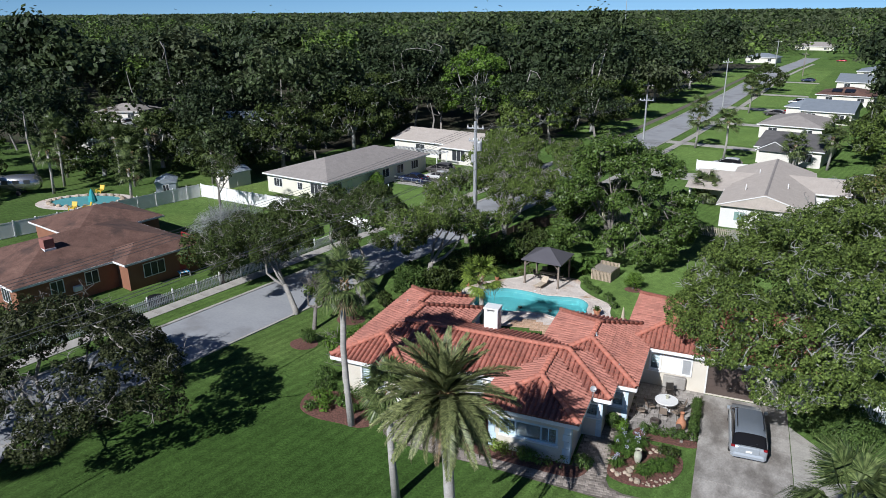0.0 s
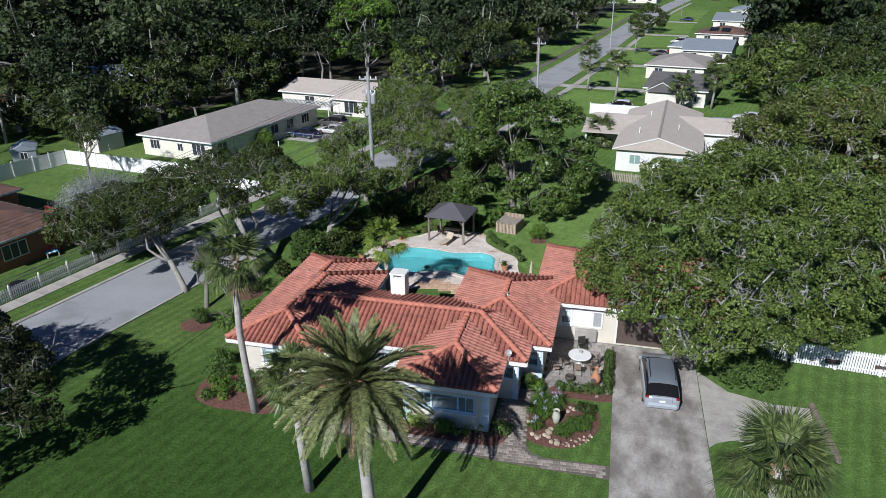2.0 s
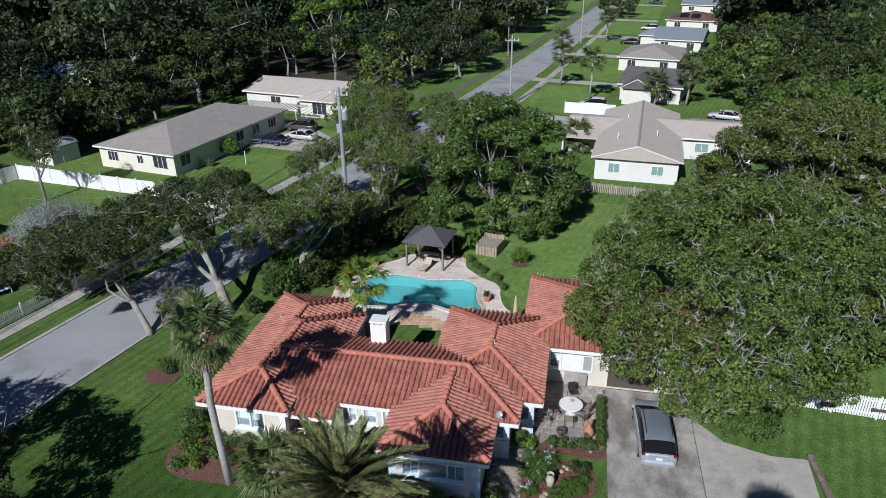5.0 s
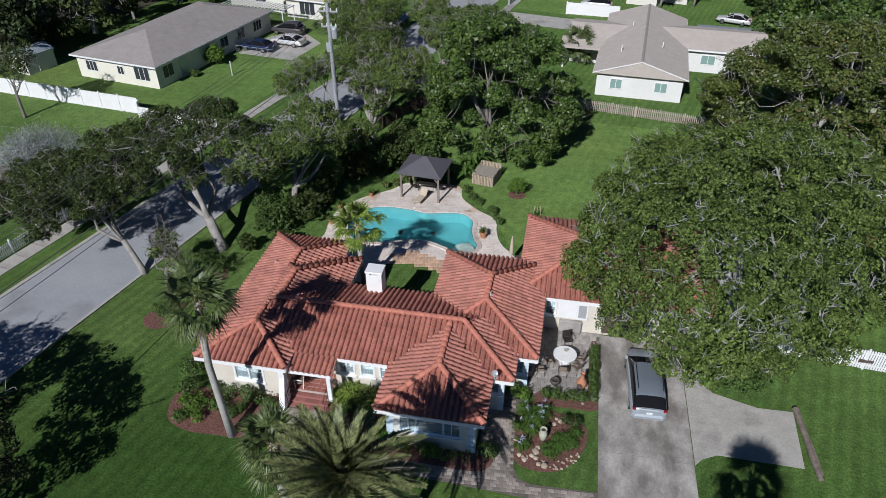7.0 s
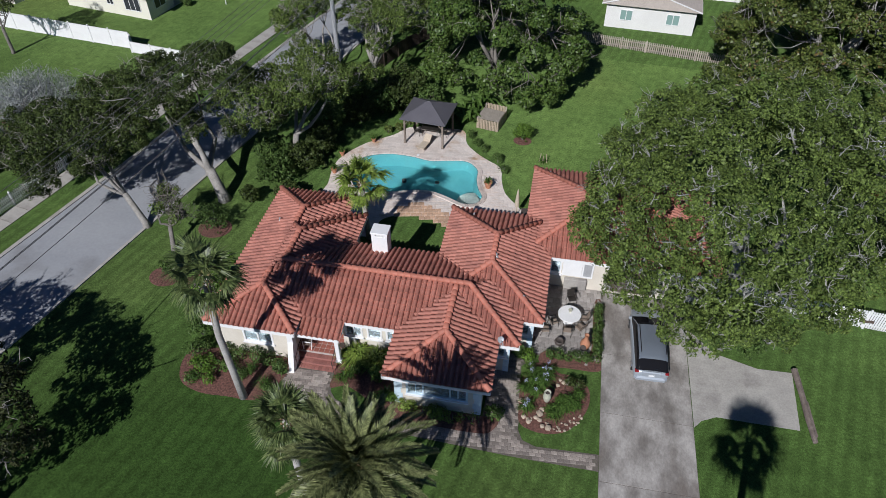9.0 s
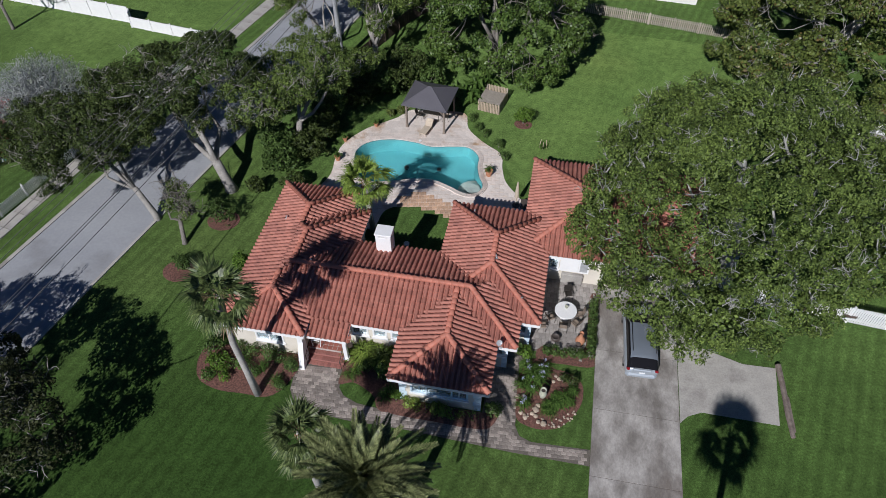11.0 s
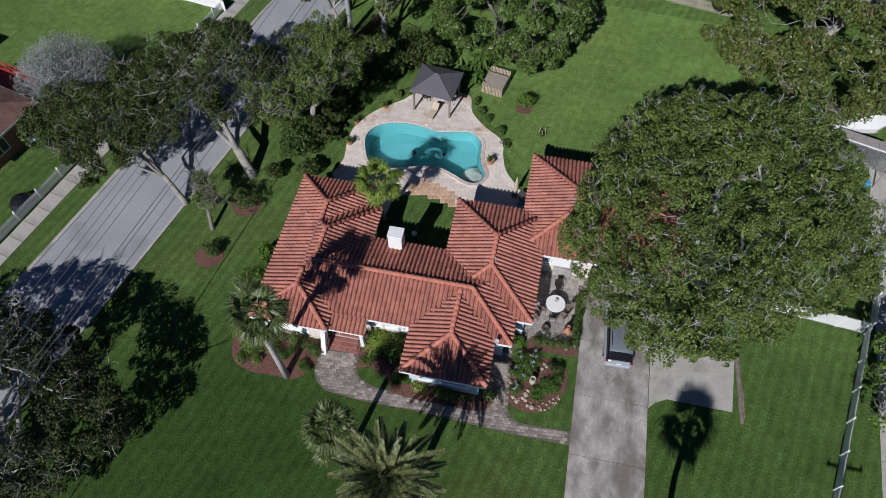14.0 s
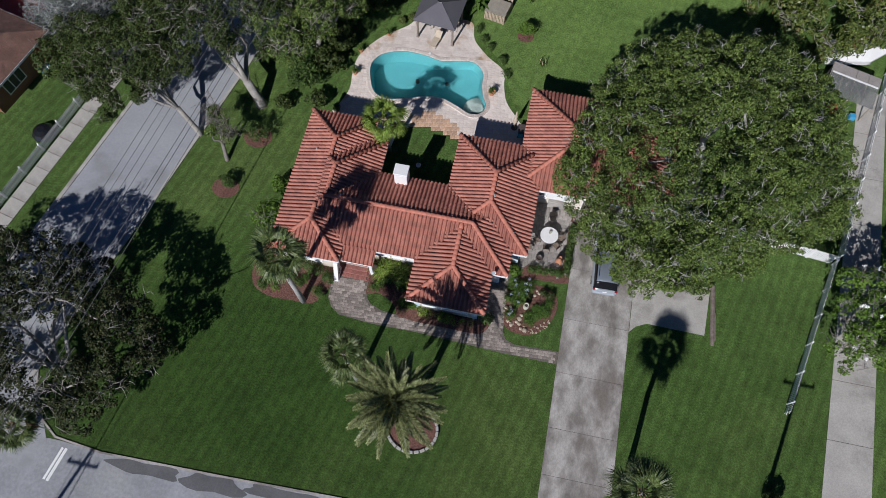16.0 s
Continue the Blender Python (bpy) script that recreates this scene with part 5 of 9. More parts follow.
    top = [arch(y_, z_, w_, 0.012)[2:8] for y_, z_, w_ in ((up[1][0] - 0.16, up[1][1] - 0.1, up[1][2] + 0.02), up[1], up[2], up[3])]
    rf.add([p for r in top for p in r], [(6 * k + j, 6 * k + j + 1, 6 * k + 7 + j, 6 * k + 6 + j) for k in range(3) for j in range(5)])
    part("car_roof", rf, roof_mat, c, smooth=True)
    for sg in (-1, 1):
        for ya, yb in ((up[0][0] + 0.05, up[1][0] + 0.08), (up[1][0] + 1.1, up[1][0] + 1.1), (up[-1][0] - 0.05, up[3][0] + 0.02)):
            part("pillar", MB().tube([(sg * W / 2 * 0.885, ya, 0.93), (sg * W / 2 * 0.80, (ya + yb) / 2, 0.5 * (H + 0.93) - 0.03), (sg * W / 2 * 0.745, yb, H - 0.13)], 0.026, 6), roof_mat, c)
    for s in (-1, 1):
        for yy in (-h + 0.95, h - 0.95):
            wh = part("wheel", MB().tube([(s * (W / 2 - 0.22), yy, 0.33), (s * (W / 2 - 0.01), yy, 0.33)], 0.33, 20), M["tyre"], c)
            part("rim", MB().tube([(s * (W / 2 - 0.02), yy, 0.33), (s * (W / 2 + 0.003), yy, 0.33)], [0.2, 0.19], 16), M["chrome"], wh)
        part("tail_light", MB().box(min(s * W * 0.36, s * W * 0.462), -h - 0.03, 0.90, max(s * W * 0.36, s * W * 0.462), -h + 0.22, 0.98, b=0.03), M["red_lamp"], c, "red tail light")
        part("headlight", MB().box(min(s * W * 0.24, s * W * 0.38), h - 0.22, 0.55, max(s * W * 0.24, s * W * 0.38), h + 0.004, 0.68, b=0.02), M["chrome"], c)
        part("mirror", MB().box(min(s * W * 0.47, s * W * 0.56), up[-1][0] - 0.25, 0.98, max(s * W * 0.47, s * W * 0.56), up[-1][0] - 0.1, 1.15, b=0.02), paint, c)
    part("bumper", MB().box(-W * 0.46, -h - 0.09, 0.34, W * 0.46, -h + 0.35, 0.62, b=0.13), paint, c)
    part("rear_panel", MB().box(-0.16, -h - 0.055, 0.68, 0.16, -h - 0.04, 0.8), M["white"], c, "small blank pale panel")
    return c


van = car("minivan", "silver-blue minivan parked nose-in on the driveway", "car", 8.4, 6.85, 2.0, M["car_silver"], M["car_roof"])
for sg in (-1, 1):
    part("roof_rail", MB().tube([(sg * 0.66, -1.75, 1.70), (sg * 0.675, -1.6, 1.77), (sg * 0.68, -0.4, 1.79), (sg * 0.665, 0.35, 1.73)], 0.022, 6), M["car_black"], van, "dark roof rail")
part("tailgate", MB().box(-0.56, -2.585, 0.62, 0.56, -2.42, 1.0, b=0.05), M["car_silver"], van)
part("wiper", MB().tube([(0.0, -2.46, 1.05), (0.42, -2.36, 1.18)], 0.014, 5), M["car_black"], van)

# Weathered timber at the apron's edge.
lg = thing("log", "weathered grey timber beam lying along the concrete edge", "log", 16.72, 4.4, 0.02, 2.5)
part("timber", MB().tube([(0.0, -2.4, 0.15), (-0.02, -1.0, 0.16), (0.01, 0.5, 0.15), (-0.01, 2.3, 0.15)], [0.13, 0.17, 0.16, 0.18], 8), M["log"], lg)
part("split", MB().tube([(0.2, -2.0, 0.07), (0.22, 0.2, 0.08)], [0.06, 0.05], 6), M["log"], lg)

# Bench on the porch and a mat.
bn = thing("porch_bench", "white-legged wooden bench on the porch", "bench", -11.0, 3.35, 0.425, -88)
for k in range(4):
    part("slat", MB().box(-0.6, -0.22 + 0.12 * k, 0.42, 0.6, -0.12 + 0.12 * k, 0.45), M["grey_wood"], bn)
for k in range(3):
    part("back_slat", MB().box(-0.6, 0.28 + 0.03 * k, 0.55 + 0.13 * k, 0.6, 0.305 + 0.03 * k, 0.65 + 0.13 * k), M["grey_wood"], bn)
for sx in (-0.55, 0.55):
    part("leg", MB().tube([(sx, -0.22, 0), (sx, -0.24, 0.6), (sx, 0.0, 0.62), (sx, 0.3, 0.6)], 0.03, 6).tube([(sx, 0.25, 0), (sx, 0.38, 0.95)], 0.03, 6), M["white"], bn, "white cast leg")
solid("doormat", MB().prism([(-10.35 + 0.45 * math.cos(a * math.pi / 12), 4.0 + 0.35 * -abs(math.sin(a * math.pi / 12))) for a in range(13)][::-1], 0.424, 0.44), M["dark_pot"], "dark half-round doormat at the door", "doormat")
hb = thing("hanging_basket", "hanging basket of red flowers by the porch post", "hanging basket", -8.55, 2.3, 1.75)
part("basket", MB().lathe([(0.05, 0), (0.14, 0.08), (0.18, 0.2), (0.14, 0.2)], 12), M["dark_wood"], hb)
part("chain", MB().tube([(0.15, 0, 0.2), (0, 0, 0.6)], 0.005, 4).tube([(-0.15, 0, 0.2), (0, 0, 0.6)], 0.005, 4), M["iron"], hb)


# ---- fences ----
def picket_fence(name, label, a, c, height, material, group, gap=0.16, width=0.085, post_every=2.4, caps_on=True):
    """Posts, rails and pointed pickets between two points of the ground."""
    d = Vector(c) - Vector(a)
    ln = d.length
    ang = math.degrees(math.atan2(d.y, d.x))
    fe = thing(name, label, "fence", a[0], a[1], 0.0, ang, group)
    w = width / 2
    pk = MB().add([(x, y, z) for y in (-0.012, 0.012) for x, z in ((-w, 0.06), (w, 0.06), (w, height - 0.06), (0, height), (-w, height - 0.06))],
                  [(0, 1, 2, 3, 4), (9, 8, 7, 6, 5), (0, 5, 6, 1), (1, 6, 7, 2), (2, 7, 8, 3), (3, 8, 9, 4), (4, 9, 5, 0)]).mesh("picket", material)
    po = MB().box(-0.06, -0.06, 0, 0.06, 0.06, height + 0.08, b=0.01)
    if caps_on:
        po.lathe([(0.085, height + 0.08), (0.085, height + 0.1), (0.03, height + 0.16), (0.05, height + 0.2), (0.0, height + 0.24)], 8)
    pome = po.mesh("post", material)
    for k in range(int(ln / post_every) + 1):
        part("post", pome, None, fe, at=pose(min(k * post_every, ln), 0, 0))
    for z in (0.28, height - 0.32):
        part("rail", MB().box(0, 0.014, z, ln, 0.05, z + 0.08), material, fe)
    for k in range(int(ln / gap)):
        part("picket", pk, None, fe, at=pose((k + 0.5) * gap, 0, 0, 0, 0, 0))
    return fe


fx = -ROADW - 3.95
for y0, y1 in ((-2.0, 34.6),):
    picket_fence("picket_fence", "white picket fence with ball-topped posts along the sidewalk", (kerb_x(y0) + fx, y0), (kerb_x(y1) + fx, y1), 1.05, M["white"], "street fences")
picket_fence("yard_fence", "white picket fence with a gate across the side yard", (12.2, 12.4), (16.4, 11.35), 1.5, M["white"], "side yard fences", caps_on=False, gap=0.14, width=0.105)
picket_fence("yard_fence", "white picket fence with flower boxes across the side yard", (16.5, 11.35), (25.5, 10.5), 1.5, M["white"], "side yard fences", caps_on=False, gap=0.14, width=0.105)
picket_fence("boundary_fence", "white picket fence along the plot boundary", (25.6, 10.4), (22.1, -2.0), 1.05, M["white"], "side yard fences", caps_on=False)
picket_fence("boundary_fence", "white picket fence along the plot boundary beyond the tree", (26.0, 11.0), (30.5, 30.0), 1.2, M["white"], "side yard fences", caps_on=False)
picket_fence("rustic_fence", "weathered wooden picket fence across the back lawn", (-9.5, 49.0), (17.5, 43.6), 1.15, M["weathered"], "back fences", gap=0.19, width=0.11, caps_on=False)
picket_fence("board_fence", "dark weathered wooden fence among the shrubs", (-18.0, 31.0), (-14.0, 41.5), 1.4, M["dark_wood"], "back fences", gap=0.15, width=0.13, caps_on=False)
picket_fence("board_fence", "dark weathered wooden fence among the shrubs", (-14.0, 41.5), (-9.5, 49.0), 1.4, M["dark_wood"], "back fences", gap=0.15, width=0.13, caps_on=False)
for x in (18.6, 21.3):
    fb = thing("flower_box", "flower box with red blooms hung on the white fence", "flower box", x, 11.05, 0.55)
    part("box", MB().box(-0.4, -0.22, 0, 0.4, -0.02, 0.2, b=0.01), M["dark_wood"], fb)


def vinyl_wall(pts, heights, label):
    """A solid white panel fence of posts and panels."""
    fe = thing("vinyl_fence", label, "fence", 0, 0, 0)
    for (a, c), hgt in zip(zip(pts[:-1], pts[1:]), heights):
        d = Vector(c) - Vector(a)
        n = max(1, round(d.length / 2.4))
        ang = math.degrees(math.atan2(d.y, d.x))
        for k in range(n):
            p = Vector(a) + d * (k / n)
            ln = d.length / n
            part("panel", MB().box(0.07, -0.02, 0.06, ln - 0.07, 0.02, hgt).box(0.07, -0.035, hgt - 0.12, ln - 0.07, 0.035, hgt).box(0.07, -0.035, 0.06, ln - 0.07, 0.035, 0.2), M["white"], fe, at=pose(p.x, p.y, 0, 0, 0, ang))
            part("post", MB().box(-0.065, -0.065, 0, 0.065, 0.065, hgt + 0.06).lathe([(0.1, hgt + 0.06), (0.1, hgt + 0.09), (0.0, hgt + 0.16)], 4), M["white"], fe, at=pose(p.x, p.y, 0, 0, 0, ang))
    return fe


vinyl_wall([(-68.5, 15.0), (-64.6, 26.0), (-61.9, 35.5), (-60.6, 39.1)], [1.8, 1.8, 1.8], "tall pale vinyl privacy fence behind a brown house")
vinyl_wall([(-60.5, 39.2), (-41.2, 36.6), (-40.9, 35.9), (-31.4, 34.4)], [1.8, 1.5, 1.2], "white vinyl privacy fence between two lawns")


solid("garden_ring", MB().lathe([(0.16, 0.0), (0.2, 0.02), (0.2, 0.12), (0.16, 0.12), (0.15, 0.03)], 18, (-7.55, 12.4, 0.0)), M["white"], "small white bowl on the courtyard lawn", "bowl")
# ---- vegetation ----
RNG = np.random.default_rng(7)


def leaf_quads(cen, nrm, size, aspect=0.6, rng=RNG):
    """Leaf-shaped quads at centres, facing roughly along normals."""
    n = len(cen)
    nrm = nrm + rng.normal(0, 0.5, (n, 3))
    nrm /= np.linalg.norm(nrm, axis=1, keepdims=True) + 1e-9
    t = np.cross(nrm, rng.normal(0, 1, (n, 3)))
    t /= np.linalg.norm(t, axis=1, keepdims=True) + 1e-9
    b2 = np.cross(nrm, t)
    s = size * rng.uniform(0.6, 1.4, (n, 1))
    return np.stack([cen - t * s, cen + b2 * s * aspect, cen + t * s, cen - b2 * s * aspect], 1)


def sphere_dirs(n, rng):
    d = rng.normal(0, 1, (n, 3))
    return d / np.linalg.norm(d, axis=1, keepdims=True)


def crown_quads(blobs, per_m2, leaf, clump_r, clump_n, rng, lower=0.35, core=0.3, hole=-0.16):
    """Tufts of leaves over the skins of several rounded masses, with gaps between, and sparser leaves deeper inside."""
    out = []
    C = np.array([bb[:3] for bb in blobs])
    R = np.array([bb[3:6] for bb in blobs])
    for i in range(len(blobs)):
        area = 4 * math.pi * (R[i].prod() ** (2 / 3))
        n = max(6, int(area * per_m2))
        d = sphere_dirs(n, rng)
        d = d[(d[:, 2] > -lower) | (rng.random(n) < 0.3)]
        p = C[i] + d * R[i] * rng.uniform(0.84, 1.12, (len(d), 1))
        keep = np.ones(len(p), bool)
        near = np.nonzero(np.abs(C - C[i]).max(1) < R.max(1) + R[i].max())[0]
        for j in near:
            if j != i:
                keep &= (((p - C[j]) / R[j]) ** 2).sum(1) > 0.66
        p, d = p[keep], d[keep]
        gap = np.array([0.75 * noise.noise(Vector(q) * 1.1) + 0.55 * noise.noise(Vector(q) * 0.42) for q in p]) if len(p) else np.zeros(0)
        p, d = p[gap > hole], d[gap > hole]
        if not len(p):
            continue
        k = rng.integers(int(clump_n * 0.5), int(clump_n * 1.5) + 1, len(p))
        reach = np.repeat(rng.uniform(0.6, 1.35, len(p)), k)[:, None] * clump_r
        dd = np.repeat(d, k, 0)
        g = rng.normal(0, 1, (k.sum(), 3))
        g -= dd * (g * dd).sum(1, keepdims=True) * 0.55
        cen = np.repeat(p, k, 0) + g * reach
        cen -= dd * (np.linalg.norm(g, axis=1, keepdims=True) ** 2) * reach * 0.22
        out.append(leaf_quads(cen, g * 0.7 + dd * 0.45 + np.array([0, 0, 0.35]), leaf, rng=rng))
        m = int(k.sum() * core)
        d2 = sphere_dirs(m, rng)
        q2 = C[i] + d2 * R[i] * rng.uniform(0.55, 0.82, (m, 1))
        out.append(leaf_quads(q2, d2 + np.array([0, 0, 0.4]), leaf * 1.6, rng=rng))
    return np.concatenate(out)


def dome_blobs(cx, cy, rx, ry, z0, z1, n, rng, br=0.34, skirt=0):
    """Masses spread over a dome, with a lower ring of them where the crown hangs deep."""
    out = []
    for k in range(skirt):
        a, s = TAU * (k + rng.uniform(-0.2, 0.2)) / skirt, br * min(rx, ry) * rng.uniform(0.7, 1.0)
        out.append((cx + 0.74 * rx * math.cos(a), cy + 0.74 * ry * math.sin(a), z0 + (z1 - z0) * rng.uniform(0.16, 0.34), s, s, s * 0.85))
    for k in range(n):
        r, a = math.sqrt((k + 0.5) / n) * 0.80, k * 2.399963 + rng.uniform(-0.3, 0.3)
        x, y = cx + rx * r * math.cos(a), cy + ry * r * math.sin(a)
        zt = z0 + (z1 - z0) * math.sqrt(max(0.0, 1 - (r / 0.98) ** 2)) * rng.uniform(0.88, 1.05)
        s = br * min(rx, ry) * rng.uniform(0.75, 1.2)
        h = s * 0.72
        out.append((x, y, max(zt - h, z0 + 0.35 * h) + rng.uniform(-0.25, 0.15) * s, s, s, h))
    return out


def reach_of(poly, cx, cy, a):
    """How far an outline lies from a centre along an angle."""
    dx, dy, best = math.cos(a), math.sin(a), 0.1
    for (x0, y0), (x1, y1) in zip(poly, poly[1:] + poly[:1]):
        ex, ey = x1 - x0, y1 - y0
        den = dx * ey - dy * ex
        if abs(den) > 1e-9:
            t = ((x0 - cx) * ey - (y0 - cy) * ex) / den
            u = ((x0 - cx) * dy - (y0 - cy) * dx) / den
            if t > 0 and 0 <= u <= 1:
                best = max(best, t)
    return best


def lobed(poly, z0, z1, gap, lobe, rng, power=2.6, under=0.4, rim=1.0, voids=(), rough_top=0.6):
    """Many umbrella-shaped masses set apart over a broad dome of any outline, a sparser layer below them and a hanging rim."""
    cx, cy = sum(p[0] for p in poly) / len(poly), sum(p[1] for p in poly) / len(poly)
    xs, ys = [p[0] for p in poly], [p[1] for p in poly]
    top, out = [], []

    def rel(x, y):
        return math.hypot(x - cx, y - cy) / reach_of(poly, cx, cy, math.atan2(y - cy, x - cx))

    def skin(r):
        return z0 + (z1 - z0) * math.sqrt(max(0.0, 1 - min(1.0, r) ** power))

    for _ in range(int(14 * (max(xs) - min(xs)) * (max(ys) - min(ys)) / gap**2)):
        x, y = rng.uniform(min(xs), max(xs)), rng.uniform(min(ys), max(ys))
        r = rel(x, y)
        if r > 0.93 or any(math.hypot(x - a, y - c) < d for a, c, d in voids) or any(math.hypot(x - a, y - c) < gap * (1 - 0.25 * r) for a, c in top):
            continue
        top.append((x, y))
        s = lobe * rng.uniform(0.75, 1.2) * (1 - 0.22 * r)
        h = s * rng.uniform(0.55, 0.75)
        out.append((x, y, skin(r) - h + rng.uniform(-1.0, 0.55) * rough_top, s, s * rng.uniform(0.85, 1.15), h))
        if rng.random() < under and r < 0.85:
            out.append((x + rng.normal(0, 0.8), y + rng.normal(0, 0.8), max(z0 + 0.5, skin(r) - rng.uniform(2.0, 3.4)), s * 1.15, s * 1.15, s * 0.6))
    n = int(rim * TAU * 0.5 * (max(xs) - min(xs)) / (1.5 * lobe))
    for k in range(n):
        a = TAU * (k + rng.uniform(-0.4, 0.4)) / n
        r = rng.uniform(0.84, 0.97)
        d = r * reach_of(poly, cx, cy, a)
        x, y, s = cx + d * math.cos(a), cy + d * math.sin(a), lobe * rng.uniform(0.55, 0.9)
        if not any(math.hypot(x - b0, y - c) < d0 for b0, c, d0 in voids):
            out.append((x, y, z0 + (skin(r) - z0) * rng.uniform(0.05, 0.8), s, s, s * 0.7))
    return out


def ellipse(cx, cy, rx, ry, n=16, wob=0.08, rng=RNG):
    return [(cx + rx * (1 + rng.uniform(-wob, wob)) * math.cos(TAU * k / n), cy + ry * (1 + rng.uniform(-wob, wob)) * math.sin(TAU * k / n)) for k in range(n)]


def split_blobs(blobs, rng, k=6, f=0.5):
    """Each mass broken into smaller umbrellas over its upper side."""
    out = []
    for x, y, z, a, c, d in blobs:
        n = max(3, int(round(k * (a / 2.2) ** 1.3)))
        for j in range(n):
            r, t = math.sqrt((j + 0.4) / n) * 0.82, j * 2.399963 + rng.uniform(-0.5, 0.5)
            s = f * a * rng.uniform(0.75, 1.15)
            out.append((x + a * r * math.cos(t), y + c * r * math.sin(t), z + d * (math.sqrt(max(0.0, 1 - r * r)) - 0.5) * rng.uniform(0.5, 1.1), s, s, s * 0.62))
        out.append((x, y, z - 0.25 * d, a * 0.55, c * 0.55, d * 0.5))
    return out


def limb(mb, p, q, r0, r1, rng, bend=0.12, n=5):
    p, q = Vector(p), Vector(q)
    L = (q - p).length
    pts, rad = [], []
    off = Vector(rng.normal(0, 1, 3)) * bend * L
    for k in range(n + 1):
        t = k / n
        pts.append(p + (q - p) * t + off * math.sin(math.pi * t) + Vector(rng.normal(0, 1, 3)) * 0.02 * L * (0 < k < n))
        rad.append(r0 + (r1 - r0) * t)
    mb.tube(pts, rad, 7 if r0 > 0.12 else 5 if r0 > 0.06 else 3, cap=r0 > 0.06)
    return pts


def street_oak(label, x, y, blobs, trunk_r, fork_z, leaf_m, seed, **more):
    """An oak whose masses are broken into many small umbrellas of fine leaves."""
    o = dict(per=2.2, leaf=0.075, clump_r=0.2, clump_n=60, spray=60, hole=-0.2, core=0.12, twigs=2)
    o.update(more)
    return tree(label, x, y, split_blobs(blobs, np.random.default_rng(seed + 900)), trunk_r, fork_z, leaf_m, seed, **o)


def tree(label, x, y, blobs, trunk_r, fork_z, leaf_m, seed, per=1.25, leaf=0.09, clump_r=0.32, clump_n=74, bark="bark", lean=(0, 0), twigs=4, category="tree", name="tree", group="", spray=14, thin=1.0, core=0.3, hole=-0.16, curl=1.0, sink=0.2):
    """A trunk that forks into limbs, each reaching a mass of leaves."""
    rng = np.random.default_rng(seed)
    t = thing(name, label, category, x, y, 0, 0, group)
    loc = [(bx - x, by - y, bz, a, c, d) for bx, by, bz, a, c, d in blobs]
    tm = MB()
    fork = Vector((lean[0], lean[1], fork_z))
    base = [(0, 0, -0.1), (lean[0] * 0.1, lean[1] * 0.1, 0.3), (lean[0] * 0.5, lean[1] * 0.5, fork_z * 0.55), tuple(fork)]
    tm.tube(base, [trunk_r * 1.45, trunk_r * 1.08, trunk_r * 0.95, trunk_r * 0.9], 10)
    part("trunk", tm, M[bark], t, smooth=True)
    lm = MB()
    limbs = 0
    order = sorted(loc, key=lambda bb: -bb[3])
    mains = []
    for i, bb in enumerate(order):
        target = Vector(bb[:3]) - Vector((0, 0, bb[5] * sink))
        src, r0 = fork, trunk_r * 0.62
        if i >= 4 and mains:
            best = min(mains, key=lambda pts: (pts[3] - target).length)
            src, r0 = best[3], trunk_r * (0.2 if i < 30 else 0.11)
        one = MB() if i < 30 else lm
        pts = limb(one, src - Vector((0, 0, 0.08)), target, r0, max(0.025, trunk_r * 0.06), rng)
        if i < 30:
            part("limb", one, M[bark], t, smooth=True)
        mains.append(pts)
        for _ in range(twigs):
            d = Vector(sphere_dirs(1, rng)[0])
            d.z = abs(d.z) * 0.8
            end = Vector(bb[:3]) + Vector((d.x * bb[3], d.y * bb[4], d.z * bb[5])) * rng.uniform(0.85, 1.02)
            limb(lm, pts[rng.integers(1, 6)], end, 0.03 + 0.03 * trunk_r, 0.012, rng, 0.2, 4)
    C = [bb for bb in loc]
    for _ in range(spray):
        bb = C[rng.integers(len(C))]
        d = Vector(sphere_dirs(1, rng)[0])
        d.z = abs(d.z)
        p = Vector((bb[0] + d.x * bb[3] * 0.86, bb[1] + d.y * bb[4] * 0.86, bb[2] + d.z * bb[5] * 0.86))
        e = Vector(sphere_dirs(1, rng)[0]) * rng.uniform(0.4, 1.1) * curl
        pts = limb(lm, p, p + Vector((e.x, e.y, abs(e.z) * 0.6)) + d * 0.35, 0.032, 0.012, rng, 0.35, 4)
        for _ in range(3):
            limb(lm, pts[1], pts[1] + Vector(sphere_dirs(1, rng)[0]) * 0.55 * curl + d * 0.3, 0.018, 0.008, rng, 0.35, 3)
    tagged(part("twig", lm, M[bark], t, smooth=True), kind="stuff")
    q = crown_quads(loc, per * thin, leaf, clump_r, clump_n, rng, core=core, hole=hole)
    part("crown", quads_mesh("crown", q, M[leaf_m]), None, t)
    return t


# The great live oak over the garage and side yard.
rng = np.random.default_rng(3)
OAK = [(6.2, 21.6), (9.0, 23.2), (12.2, 24.0), (16.5, 25.4), (19.2, 24.0), (22.3, 20.4), (24.0, 15.8), (24.0, 11.8), (22.6, 9.3), (19.7, 7.9), (17.1, 6.5), (14.6, 4.6), (12.3, 3.0), (10.0, 2.9), (8.0, 3.9), (6.2, 5.9), (3.6, 9.2), (3.9, 12.2), (4.8, 16.4)]
big = lobed(OAK, 4.4, 12.3, 1.62, 1.47, rng, 2.5, 0.5, 2.0, rough_top=0.9)
